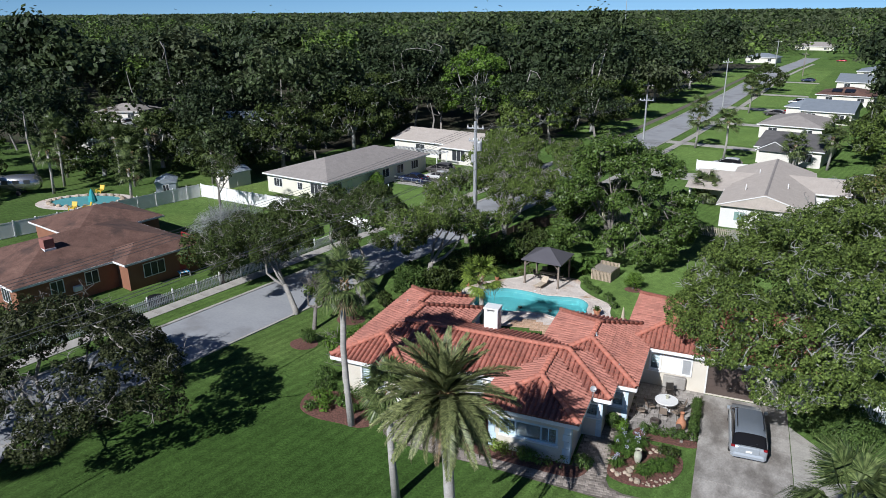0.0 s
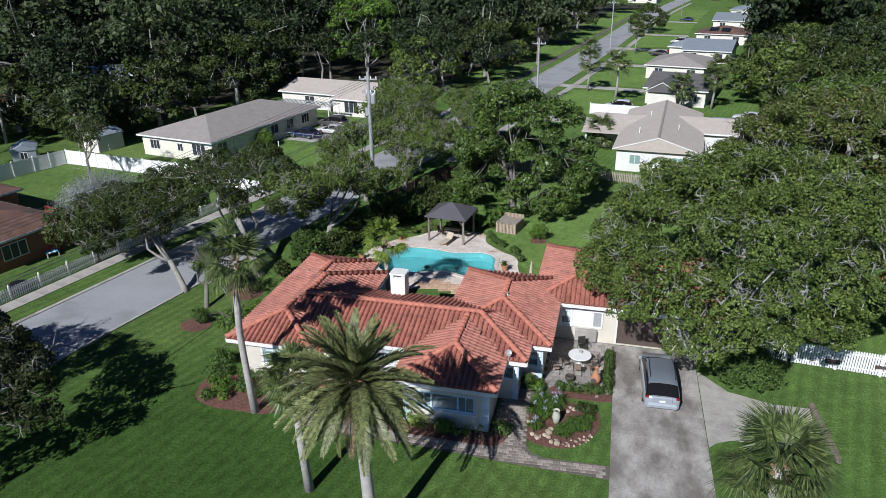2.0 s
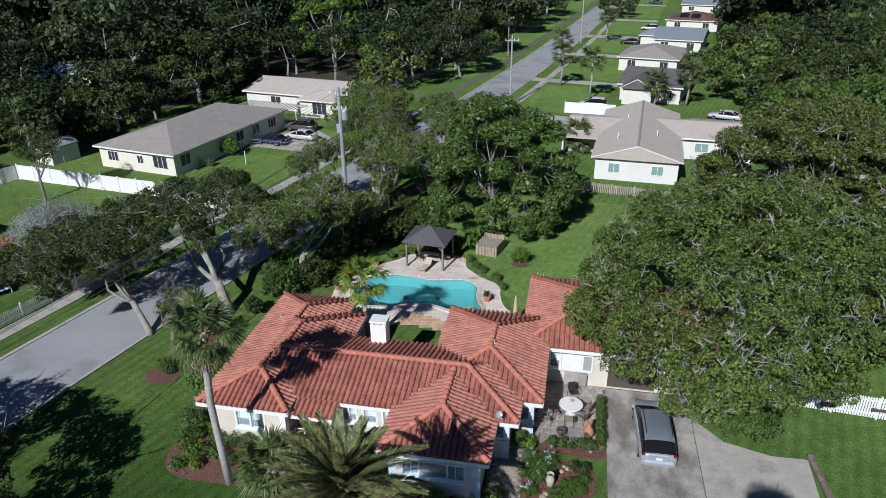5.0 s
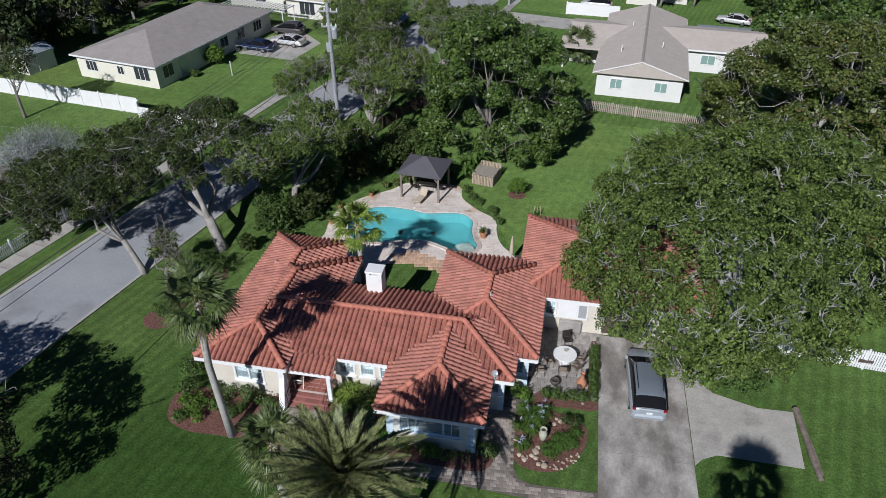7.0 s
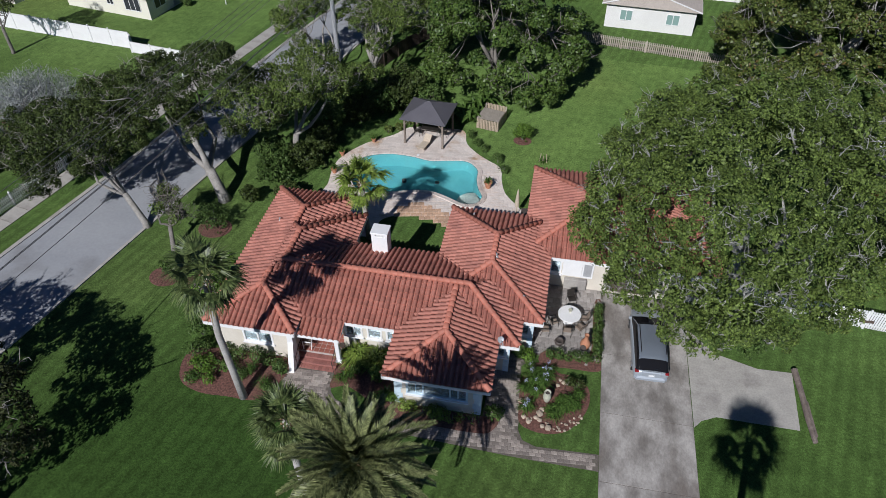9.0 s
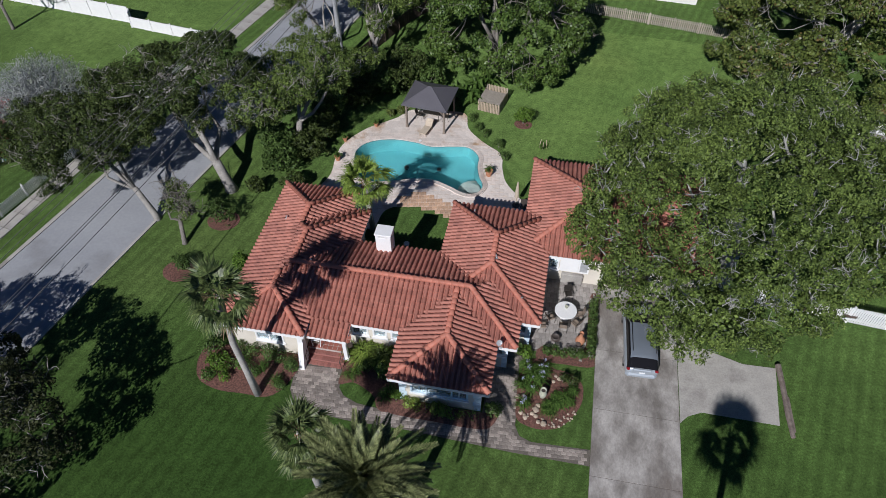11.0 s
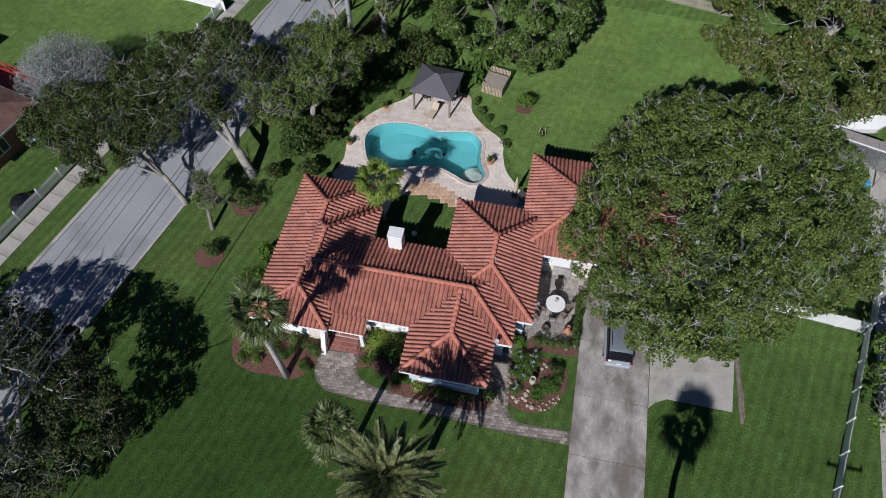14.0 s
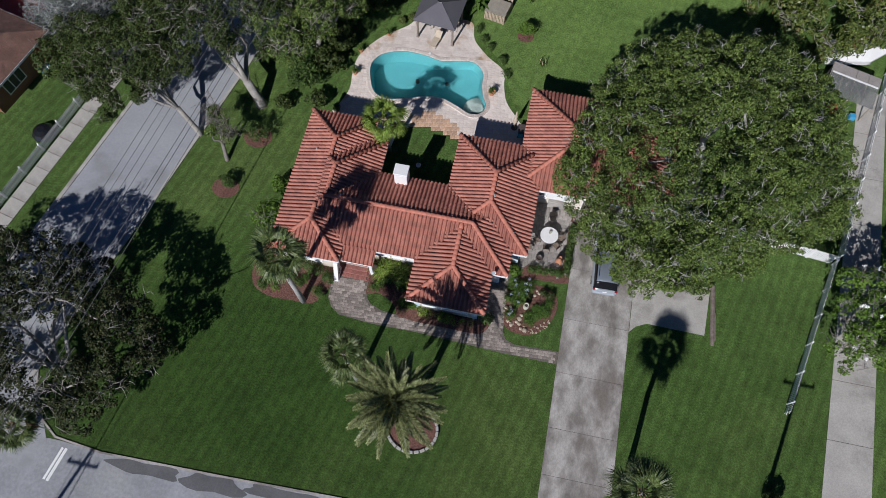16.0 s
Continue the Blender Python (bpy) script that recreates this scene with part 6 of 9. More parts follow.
# Low boughs that hang over the driveway, the garage and the side yard.
for x, y, z in ((10.2, 3.8, 4.6), (8.8, 4.9, 5.0), (11.8, 4.6, 5.1), (9.6, 5.6, 5.7), (11.5, 5.9, 6.2), (9.0, 7.6, 6.6), (12.6, 7.2, 6.9), (9.4, 4.6, 4.2), (10.9, 5.2, 4.8), (10.4, 6.9, 5.6), (13.6, 6.2, 6.4)):
    big.append((x, y, z, rng.uniform(0.85, 1.25), rng.uniform(0.85, 1.25), rng.uniform(0.6, 0.85)))
tree("huge spreading live oak with grey limbs showing through", 14.0, 13.6, big, 0.55, 2.4, "oak_leaf", 11, per=2.2, leaf=0.072, clump_r=0.2, clump_n=60, bark="moss_bark", twigs=0, spray=460, core=0.14, hole=-0.24, curl=0.6, sink=0.8)
# Magnolia behind it, with browning leaves.
rng = np.random.default_rng(4)
tree("tall broad magnolia with glossy and rusty leaves", 23.5, 38.5, lobed(ellipse(23.8, 38.6, 9.4, 9.6), 1.6, 12.4, 1.75, 1.5, rng, 2.2, 0.25, 2.4, rough_top=0.9), 0.4, 2.6, "rust_leaf", 12, per=1.5, leaf=0.105, clump_n=42, clump_r=0.24, spray=110, bark="pale_bark", hole=-0.24)
tree("broad dark magnolia beyond the boundary", 33.0, 50.0, lobed(ellipse(33.0, 50.0, 9.0, 10.0), 1.6, 12.6, 2.1, 1.8, rng, 2.2, 0.2, 2.0, rough_top=0.9), 0.4, 2.6, "gloss_leaf", 13, per=0.9, leaf=0.17, clump_n=28, clump_r=0.36)
# The round glossy tree on the back lawn.
rng = np.random.default_rng(5)
tree("large rounded magnolia with glossy leaves on the back lawn", -4.6, 35.6, lobed(ellipse(-3.9, 37.0, 7.2, 6.8), 1.5, 12.2, 1.7, 1.45, rng, 2.1, 0.25, 2.6, rough_top=0.9), 0.32, 2.2, "gloss_leaf", 14, per=1.5, leaf=0.115, clump_n=40, clump_r=0.26, spray=50, hole=-0.24)
# Oaks along the side street.
rng = np.random.default_rng(6)
street_oak("leaning live oak with a thick pale pruned fork", -21.9, 15.5, [(-27.2, 19.6, 6.6, 3.0, 2.7, 2.0), (-24.6, 21.8, 7.4, 2.6, 2.4, 1.8), (-29.4, 21.2, 6.0, 2.3, 2.2, 1.6), (-24.4, 17.6, 5.6, 1.4, 1.4, 1.0), (-26.5, 23.4, 6.6, 2.0, 2.0, 1.5), (-18.6, 19.5, 5.4, 1.6, 1.7, 1.2), (-22.4, 20.6, 6.8, 2.2, 2.2, 1.6), (-29.8, 18.4, 4.6, 1.8, 1.8, 1.3), (-23.6, 17.2, 4.7, 1.3, 1.3, 0.9), (-20.6, 17.8, 5.0, 1.3, 1.3, 0.9), (-25.8, 18.8, 5.0, 1.5, 1.4, 1.0), (-22.8, 19.0, 6.0, 1.5, 1.5, 1.1), (-27.5, 16.6, 7.4, 2.3, 2.2, 1.6), (-24.4, 16.8, 7.2, 2.0, 2.0, 1.4), (-29.4, 15.6, 6.2, 2.2, 2.2, 1.6), (-26.8, 14.2, 5.8, 1.9, 1.9, 1.4)],
     0.38, 2.3, "dark_leaf", 21, bark="pale_bark", lean=(-0.9, 0.5))
street_oak("live oak leaning over the street", -26.0, 11.6, [(-30.6, 14.6, 5.8, 2.7, 2.4, 1.7), (-32.6, 11.8, 5.2, 2.2, 2.2, 1.5), (-29.0, 12.2, 4.8, 1.7, 1.6, 1.2), (-33.6, 15.4, 5.6, 2.2, 2.1, 1.5), (-31.2, 18.0, 6.2, 2.2, 2.1, 1.5), (-34.4, 13.0, 3.8, 1.8, 1.8, 1.4), (-29.6, 16.2, 4.4, 1.6, 1.6, 1.2), (-31.4, 10.4, 4.0, 1.4, 1.4, 1.0), (-28.4, 13.6, 4.4, 1.3, 1.3, 0.9), (-30.2, 13.0, 4.0, 1.2, 1.2, 0.9)],
     0.22, 2.0, "dark_leaf", 22, bark="pale_bark", lean=(-1.6, 0.9))
street_oak("small dense oak beside the kerb", -23.0, 9.7, [(-23.5, 11.4, 2.9, 1.2, 1.2, 0.9), (-24.3, 12.2, 2.4, 0.9, 0.9, 0.7), (-22.6, 10.9, 2.2, 0.7, 0.7, 0.6)], 0.16, 1.5, "oak_leaf", 23, lean=(-0.3, 0.8))
street_oak("live oak with a dense crown beside the shrubs", -18.6, 21.5, [(-19.6, 22.6, 5.2, 2.4, 2.2, 1.6), (-16.4, 24.2, 5.4, 2.5, 2.3, 1.7), (-18.2, 26.2, 6.0, 2.5, 2.3, 1.8), (-14.6, 26.4, 5.0, 2.0, 2.0, 1.4), (-21.2, 24.6, 5.4, 2.0, 2.0, 1.4), (-19.8, 20.2, 4.2, 1.5, 1.4, 1.1), (-17.8, 16.4, 7.2, 1.9, 1.9, 1.4), (-19.6, 18.2, 6.8, 1.9, 1.9, 1.4), (-16.6, 19.6, 7.0, 1.9, 1.9, 1.4), (-15.2, 22.4, 5.8, 1.8, 1.8, 1.3)],
     0.26, 2.0, "oak_leaf", 24, bark="pale_bark", lean=(0.2, 0.6))
street_oak("oak by the dark wooden fence", -15.2, 33.6, [(-16.6, 35.4, 5.8, 2.4, 2.3, 1.8), (-13.4, 35.6, 6.0, 2.4, 2.4, 1.7), (-15.2, 38.4, 6.6, 2.6, 2.4, 1.8), (-12.4, 39.4, 6.0, 2.2, 2.2, 1.5), (-14.6, 32.6, 4.8, 1.6, 1.6, 1.1)], 0.26, 2.2, "oak_leaf", 25, bark="pale_bark")
street_oak("slender oak by the street beyond the pole", -17.8, 41.2, [(-19.0, 42.6, 5.2, 2.3, 2.3, 1.7), (-16.8, 45.0, 6.2, 2.6, 2.5, 1.8), (-20.4, 46.0, 5.8, 2.3, 2.3, 1.6)], 0.22, 2.2, "dark_leaf", 26)
street_oak("oak on the far side of the back lawn", -11.2, 48.0, [(-11.2, 49.0, 6.0, 3.0, 3.0, 2.2), (-8.0, 52.0, 6.6, 3.0, 3.0, 2.2), (-13.0, 54.0, 6.5, 3.0, 3.0, 2.2)], 0.26, 2.2, "oak_leaf", 27)
street_oak("oak leaning over the street beside the tall pole", -19.6, 34.2, [(-22.8, 35.4, 5.4, 2.0, 2.0, 1.5), (-20.8, 34.4, 7.0, 1.8, 1.8, 1.4), (-24.2, 35.8, 4.4, 1.5, 1.5, 1.2), (-21.6, 37.2, 5.8, 1.9, 1.9, 1.4), (-22.6, 34.0, 3.8, 1.4, 1.4, 1.0)], 0.22, 2.0, "oak_leaf", 33, bark="pale_bark", lean=(-0.8, 0.3))
street_oak("forked oak inside the dark wooden fence", -16.6, 37.6, [(-18.6, 40.2, 6.2, 2.0, 2.0, 1.5), (-20.2, 42.6, 5.2, 2.0, 2.0, 1.4), (-15.4, 38.8, 5.6, 1.8, 1.8, 1.3), (-13.4, 41.4, 5.8, 2.2, 2.2, 1.5), (-17.2, 43.2, 6.6, 2.2, 2.2, 1.6), (-12.4, 37.2, 4.6, 1.6, 1.6, 1.2)], 0.24, 2.2, "oak_leaf", 34, bark="pale_bark", lean=(0.1, 0.3))
street_oak("dense oak across the street from the tall pole", -22.4, 55.6, [(-22.6, 54.4, 6.2, 2.8, 2.6, 1.9), (-24.8, 52.4, 5.2, 2.2, 2.2, 1.6), (-20.6, 52.2, 5.8, 2.4, 2.4, 1.7), (-23.6, 58.0, 6.8, 2.6, 2.6, 1.8), (-19.4, 57.4, 6.4, 2.4, 2.4, 1.7)], 0.26, 2.0, "oak_leaf", 35, bark="pale_bark")
# Grey-leaved tree in the yard across the street.
rng = np.random.default_rng(8)
gt = thing("bare_tree", "silvery leafless shrub-like tree with fine upright twigs", "tree", -39.5, 20.5, 0)
gm = MB()
for k in range(900):
    a, r = rng.uniform(0, TAU), math.sqrt(rng.random()) * 4.3
    zt = 2.2 + 3.9 * math.sqrt(max(0.02, 1 - (r / 4.4) ** 2)) * rng.uniform(0.75, 1.05)
    limb(gm, (0.25 * r * math.cos(a), 0.25 * r * math.sin(a), 1.0 + rng.random()), (r * math.cos(a), r * math.sin(a), zt), 0.022, 0.009, rng, 0.2, 3)
tagged(part("twig", gm, M["silver_bark"], gt), kind="stuff")
part("trunk", MB().tube([(0, 0, -0.1), (0.1, 0, 0.8), (0.0, 0.1, 1.7)], [0.26, 0.2, 0.16], 8), M["bark"], gt)
part("crown", quads_mesh("crown", crown_quads([(0, 0, 3.0, 4.0, 3.9, 2.6)], 1.6, 0.1, 0.3, 8, rng), M["grey_leaf"]), None, gt)
tree("dark-leaved oak below the silvery tree", -36.4, 14.8, [(-36.8, 16.4, 3.6, 2.4, 2.3, 1.8), (-35.0, 13.6, 3.4, 1.8, 1.8, 1.4), (-38.6, 14.2, 3.2, 2.0, 2.0, 1.5)], 0.2, 1.6, "dark_leaf", 28, twigs=6)
# The big oak at the street corner: crown over the kerb and the lawn, open round its bare boughs.
rng = np.random.default_rng(9)
CORNER = [(-38.0, -2.5), (-34.0, -1.0), (-30.0, -0.9), (-27.5, -1.8), (-25.0, -2.8), (-22.8, -4.2), (-20.8, -6.0), (-20.6, -7.4), (-22.0, -9.2), (-22.6, -11.0), (-24.6, -12.6), (-27.5, -12.4), (-31.0, -14.0), (-36.0, -13.5), (-39.0, -9.0)]
tree("big spreading oak with bare grey boughs at the street corner", -28.5, -9.4, lobed(CORNER, 2.6, 7.4, 1.5, 1.35, rng, 2.4, 0.3, 0.9, voids=((-27.2, -9.2, 2.0), (-25.6, -8.0, 1.5))), 0.36, 1.2, "deep_leaf", 29, per=1.7, leaf=0.08, clump_n=60, clump_r=0.22, twigs=1, spray=120, bark="pale_bark", hole=-0.2, core=0.12)
# Trees on the brown house's side and along the boundary to the right.
myrtle = [(26.6, 3.4, 3.6, 2.2, 2.2, 1.5), (25.0, 5.0, 3.4, 1.7, 1.7, 1.2), (27.6, 5.6, 3.8, 2.0, 2.0, 1.4), (24.6, 2.4, 3.0, 1.4, 1.4, 1.0), (26.4, 7.4, 3.6, 1.9, 1.9, 1.3), (28.6, 8.2, 3.8, 1.9, 1.9, 1.3), (29.4, 4.6, 3.8, 2.0, 2.0, 1.4), (28.4, 2.2, 3.4, 1.8, 1.8, 1.2)]
mt = street_oak("crape myrtle with white blossom by the boundary fence", 26.8, 4.2, myrtle, 0.14, 1.4, "bright_leaf", 30, leaf=0.09, clump_n=40)
rng = np.random.default_rng(31)
for k in range(26):
    bb = myrtle[k % 8]
    a, r = rng.uniform(0, TAU), rng.uniform(0.2, 0.95)
    c = np.array([[bb[0] - 26.8 + r * bb[3] * math.cos(a), bb[1] - 4.2 + r * bb[4] * math.sin(a), bb[2] + bb[5] * math.sqrt(1 - 0.8 * r * r) + 0.12]])
    part("blossom", quads_mesh("blossom", leaf_quads(c + rng.normal(0, 0.055, (18, 3)), sphere_dirs(18, rng), 0.06, 0.9, rng=rng), M["white"]), None, mt, "white flower head")
# Added oak, mostly out of view, placed to shade the ground past the fence.
street_oak("added oak, mostly out of view, that shades the neighbour's driveway", 32.6, 8.6, [(32.0, 9.4, 6.2, 2.6, 2.6, 1.9), (34.6, 11.6, 6.6, 2.6, 2.6, 1.9), (31.6, 12.6, 6.0, 2.2, 2.2, 1.6), (35.4, 8.0, 5.8, 2.4, 2.4, 1.7), (32.6, 6.0, 5.4, 2.2, 2.2, 1.6)], 0.26, 2.2, "oak_leaf", 36)
tree("young oak on the lawn across the street", -52.5, 33.6, [(-53.4, 34.4, 5.2, 1.7, 1.6, 1.2), (-51.2, 33.6, 5.6, 1.6, 1.5, 1.1), (-52.6, 35.6, 6.0, 1.6, 1.6, 1.1)], 0.16, 2.6, "dark_leaf", 31, twigs=6, thin=0.7)
tree("small leafy tree with pale stems beside the house", -17.0, 4.6, [(-17.2, 5.0, 2.2, 1.0, 1.0, 0.9), (-16.9, 4.0, 1.8, 0.8, 0.8, 0.7), (-17.6, 4.2, 2.6, 0.7, 0.7, 0.6)], 0.1, 0.9, "bright_leaf", 32, leaf=0.07, per=3.0, twigs=6)


# ---- palms ----
def fan_leaf_mesh(name, seed, L=1.0, R=0.75, n=34, material="palm_leaf", wide=0.028):
    """A fan palm leaf: stalk along +x, then blades fanning out and drooping."""
    rg = np.random.default_rng(seed)
    qs = []
    stalk = [np.array([0, 0, 0]), np.array([L * 0.5, 0, 0.06]), np.array([L, 0, 0.0])]
    for p, q in zip(stalk[:-1], stalk[1:]):
        w = np.array([0, 0.02, 0])
        qs.append([p - w, q - w, q + w, p + w])
    for k in range(n):
        a = (k + 0.5) / n * 2.1 * math.pi / 2 - 2.1 * math.pi / 4
        d = np.array([math.cos(a), math.sin(a), 0.0])
        r = R * (0.72 + 0.28 * math.cos(a)) * rg.uniform(0.8, 1.12)
        p0 = stalk[-1]
        m1 = p0 + d * r * 0.55 + np.array([0, 0, 0.04 - 0.10 * abs(math.sin(a))])
        e1 = p0 + d * r + np.array([0, 0, -0.34 * R * rg.uniform(0.3, 1.6)])
        side = np.array([-d[1], d[0], 0]) * wide
        qs.append([p0, m1 - side, m1 + side, p0 + side * 0.3])
        qs.append([m1 - side, e1 - side * 0.15, e1 + side * 0.15, m1 + side])
    return quads_mesh(name, np.array(qs), M[material])


FANS = [fan_leaf_mesh("frond", s, *lr) for s, lr in ((1, (0.85, 0.80)), (2, (1.0, 0.76)), (3, (0.68, 0.84)))]
FANS_FINE = [fan_leaf_mesh("frond", s, *lr, n=54, wide=0.016) for s, lr in ((5, (0.8, 0.85)), (6, (0.95, 0.8)), (7, (0.65, 0.88)))]
FANS_LIME = [fan_leaf_mesh("frond", s, *lr, material="lime_leaf") for s, lr in ((8, (0.85, 0.80)), (9, (1.0, 0.76)), (10, (0.68, 0.84)))]
FANS_DEAD = fan_leaf_mesh("frond", 4, 0.7, 0.85, 20, "dead_leaf")


def fan_palm(label, x, y, top, trunk_pts, r0, n=46, scale=1.0, group="fan palms", seed=1, fans=FANS):
    rg = np.random.default_rng(seed)
    p = thing("fan_palm", label, "palm tree", x, y, 0, 0, group)
    pts = [(a - x, c - y, z) for a, c, z in trunk_pts]
    m = len(pts)
    part("trunk", MB().tube(pts, [r0 * (1.25 if k == 0 else 1.0 - 0.12 * k / m) for k in range(m)], 12), M["palm_trunk"], p, smooth=True)
    hx, hy, hz = pts[-1]
    hd = MB()
    for k in range(26):
        a, e = k * 2.4, radians(20 + 50 * rg.random())
        z = hz - 0.1 - 0.7 * (k / 26)
        hd.tube([(hx, hy, z), (hx + 0.26 * math.cos(a), hy + 0.26 * math.sin(a), z + 0.3)], [0.06, 0.035], 4)
    tagged(part("boot", hd, M["palm_boot"], p, "old leaf bases"), kind="stuff")
    for k in range(n):
        f_ = (k + 0.5) / n
        elev = 76 - 112 * f_**0.9 + rg.normal(0, 6)
        az = math.degrees(k * 2.399963) + rg.normal(0, 8)
        s = scale * rg.uniform(0.88, 1.12)
        part("frond", FANS_DEAD if k >= n - n // 14 else fans[k % 3], None, p, at=pose(hx, hy, hz - 0.25 * f_, 0, 0, az) @ pose(0, 0, 0, rg.normal(0, 12), -elev, 0) @ Matrix.Scale(s, 4))
    return p


fan_palm("tall leaning cabbage palm with a slim grey trunk", -13.5, -0.75, 0, [(-13.5, -0.75, 0), (-13.75, -0.6, 2.2), (-13.85, -0.6, 5.0), (-13.65, -0.65, 7.6), (-13.46, -0.65, 9.3)], 0.19, 32, 1.22, seed=41)
fan_palm("cabbage palm with an untrimmed skirt of old fronds", -8.0, -5.65, 0, [(-8.0, -5.65, 0), (-8.2, -5.6, 2.5), (-8.3, -5.5, 4.6), (-8.25, -5.44, 6.2)], 0.19, 36, 1.08, seed=42)
fan_palm("short cabbage palm in the courtyard by the pool", -10.15, 13.0, 0, [(-10.2, 13.3, 0), (-10.2, 13.1, 2.0), (-10.22, 12.85, 5.2)], 0.17, 28, 1.15, seed=43, fans=FANS_LIME)
fan_palm("tall cabbage palm beside the driveway", 10.6, -9.6, 0, [(11.4, -9.4, 0), (11.0, -9.7, 3.0), (10.5, -10.1, 6.0), (10.4, -10.2, 9.0)], 0.19, 36, 1.2, seed=44, fans=FANS_FINE)
fan_palm("low cabbage palm at the street corner", -29.4, -13.8, 0, [(-29.4, -13.8, 0), (-29.3, -13.8, 1.4), (-29.2, -13.8, 2.7)], 0.19, 30, 1.1, seed=45)


def feather_mesh(name, seed, L=3.4, n=40, droop=1.0, material="date_leaf"):
    """A date palm frond along +x: arching rib with two rows of stiff leaflets."""
    rg = np.random.default_rng(seed)
    qs = []
    def rib(t):
        return np.array([L * t * (1 - 0.12 * t), 0.0, 0.55 * t * 1.0 - droop * 1.45 * t * t])
    for k in range(8):
        a, c = rib(k / 8), rib((k + 1) / 8)
        w = np.array([0, 0.035 * (1 - k / 9), 0])
        qs.append([a - w, c - w, c + w, a + w])
    for k in range(n):
        t = 0.10 + 0.89 * k / n
        p = rib(t)
        dirv = rib(min(1, t + 0.02)) - rib(t - 0.02)
        dirv /= np.linalg.norm(dirv)
        for s in (-1, 1):
            ln = (0.42 * math.sin(math.pi * min(1, 0.25 + 0.72 * t)) + 0.08) * rg.uniform(0.85, 1.1)
            out = np.array([0, s, 0.32 + rg.normal(0, 0.12)]) + dirv * 1.15
            out /= np.linalg.norm(out)
            e = p + out * ln + np.array([0, 0, -0.10 * ln])
            wv = dirv * 0.036
            qs.append([p - wv * 0.6, (p + e) / 2 - wv + np.array([0, 0, 0.02]), e, (p + e) / 2 + wv + np.array([0, 0, 0.02])])
    return quads_mesh(name, np.array(qs), M[material])


FEATHERS = [feather_mesh("frond", 1, 3.3, 74, 0.75), feather_mesh("frond", 2, 3.5, 78, 1.05), feather_mesh("frond", 3, 3.2, 74, 1.4)]
DEAD = feather_mesh("frond", 4, 2.9, 46, 1.5, "dead_leaf")
pp = thing("date_palm", "date palm with a full crown of arching feathery fronds", "palm tree", -3.9, -8.2, 0, 0)
PC = (-0.3, 0.2, 8.3)
part("trunk", MB().tube([(0, 0, -0.1), (0, 0.05, 1.2), (-0.15, 0.1, 4.4), (PC[0], PC[1], PC[2])], [0.34, 0.27, 0.24, 0.28], 14), M["palm_trunk"], pp, smooth=True)
bo, rg = MB(), np.random.default_rng(5)
for k in range(60):
    a, z = k * 2.4, PC[2] - 1.1 * (k / 60)
    bo.tube([(PC[0], PC[1], z), (PC[0] + 0.42 * math.cos(a), PC[1] + 0.42 * math.sin(a), z + 0.22)], [0.09, 0.04], 4)
tagged(part("boot", bo, M["palm_boot"], pp, "cut leaf bases"), kind="stuff")
for k in range(78):
    f_ = (k + 0.5) / 78
    elev = 84 - 124 * f_**0.9 + rg.normal(0, 5)
    part("frond", DEAD if k in (70, 74, 77) else FEATHERS[min(2, int(f_ * 3))], None, pp, at=pose(PC[0], PC[1], PC[2] + 0.15 - 0.45 * f_, 0, 0, math.degrees(k * 2.399963) + rg.normal(0, 6)) @ pose(0, 0, 0, rg.normal(0, 10), -elev, 0) @ Matrix.Scale(rg.uniform(0.92, 1.12) * (0.8 + 0.2 * min(1, 3 * f_)), 4))
ringt = thing("planter_ring", "low curved stone planter ring with mulch", "planter", -3.4, -8.3, 0)
for k in range(26):
    a = TAU * k / 26
    part("stone", MB().box(-0.17, -0.1, 0, 0.17, 0.1, 0.22, b=0.02), M["pale_concrete"], ringt, at=pose(1.75 * math.cos(a), 1.55 * math.sin(a), 0, 0, 0, math.degrees(a) + 90))
part("mulch", MB().prism([(1.65 * math.cos(TAU * k / 24), 1.45 * math.sin(TAU * k / 24)) for k in range(24)], -0.05, 0.08), M["mulch"], ringt)


# ---- shrubs, hedges and beds ----
def bed(name, pts, label, z=0.03, n=5):
    return solid(name, MB().prism(smooth_closed(pts, n), -0.1, z), M["mulch"], label, "flower bed", "structure")


def shrub(label, x, y, r, h, leaf_m="hedge_leaf", seed=1, per=9.0, leaf=0.07, category="shrub", name="shrub", group="", blobs=None, z=0.0):
    rg = np.random.default_rng(seed)
    s = thing(name, label, category, x, y, z, 0, group)
    bl = blobs or [(rg.uniform(-0.3, 0.3) * r, rg.uniform(-0.3, 0.3) * r, h * rg.uniform(0.42, 0.62), r * rg.uniform(0.55, 0.8), r * rg.uniform(0.55, 0.8), h * rg.uniform(0.38, 0.5)) for _ in range(4)]
    st = MB()
    for bb in bl:
        limb(st, (0, 0, -0.05) if not blobs else (bb[0], bb[1], -0.05), (bb[0], bb[1], bb[2] + bb[5] * 0.5), 0.03, 0.012, rg, 0.05, 3)
    tagged(part("stem", st, M["bark"], s), kind="stuff")
    part("foliage", quads_mesh("foliage", crown_quads(bl, per, leaf * 0.72, 0.12, 24, rg, lower=0.6), M[leaf_m]), None, s)
    return s


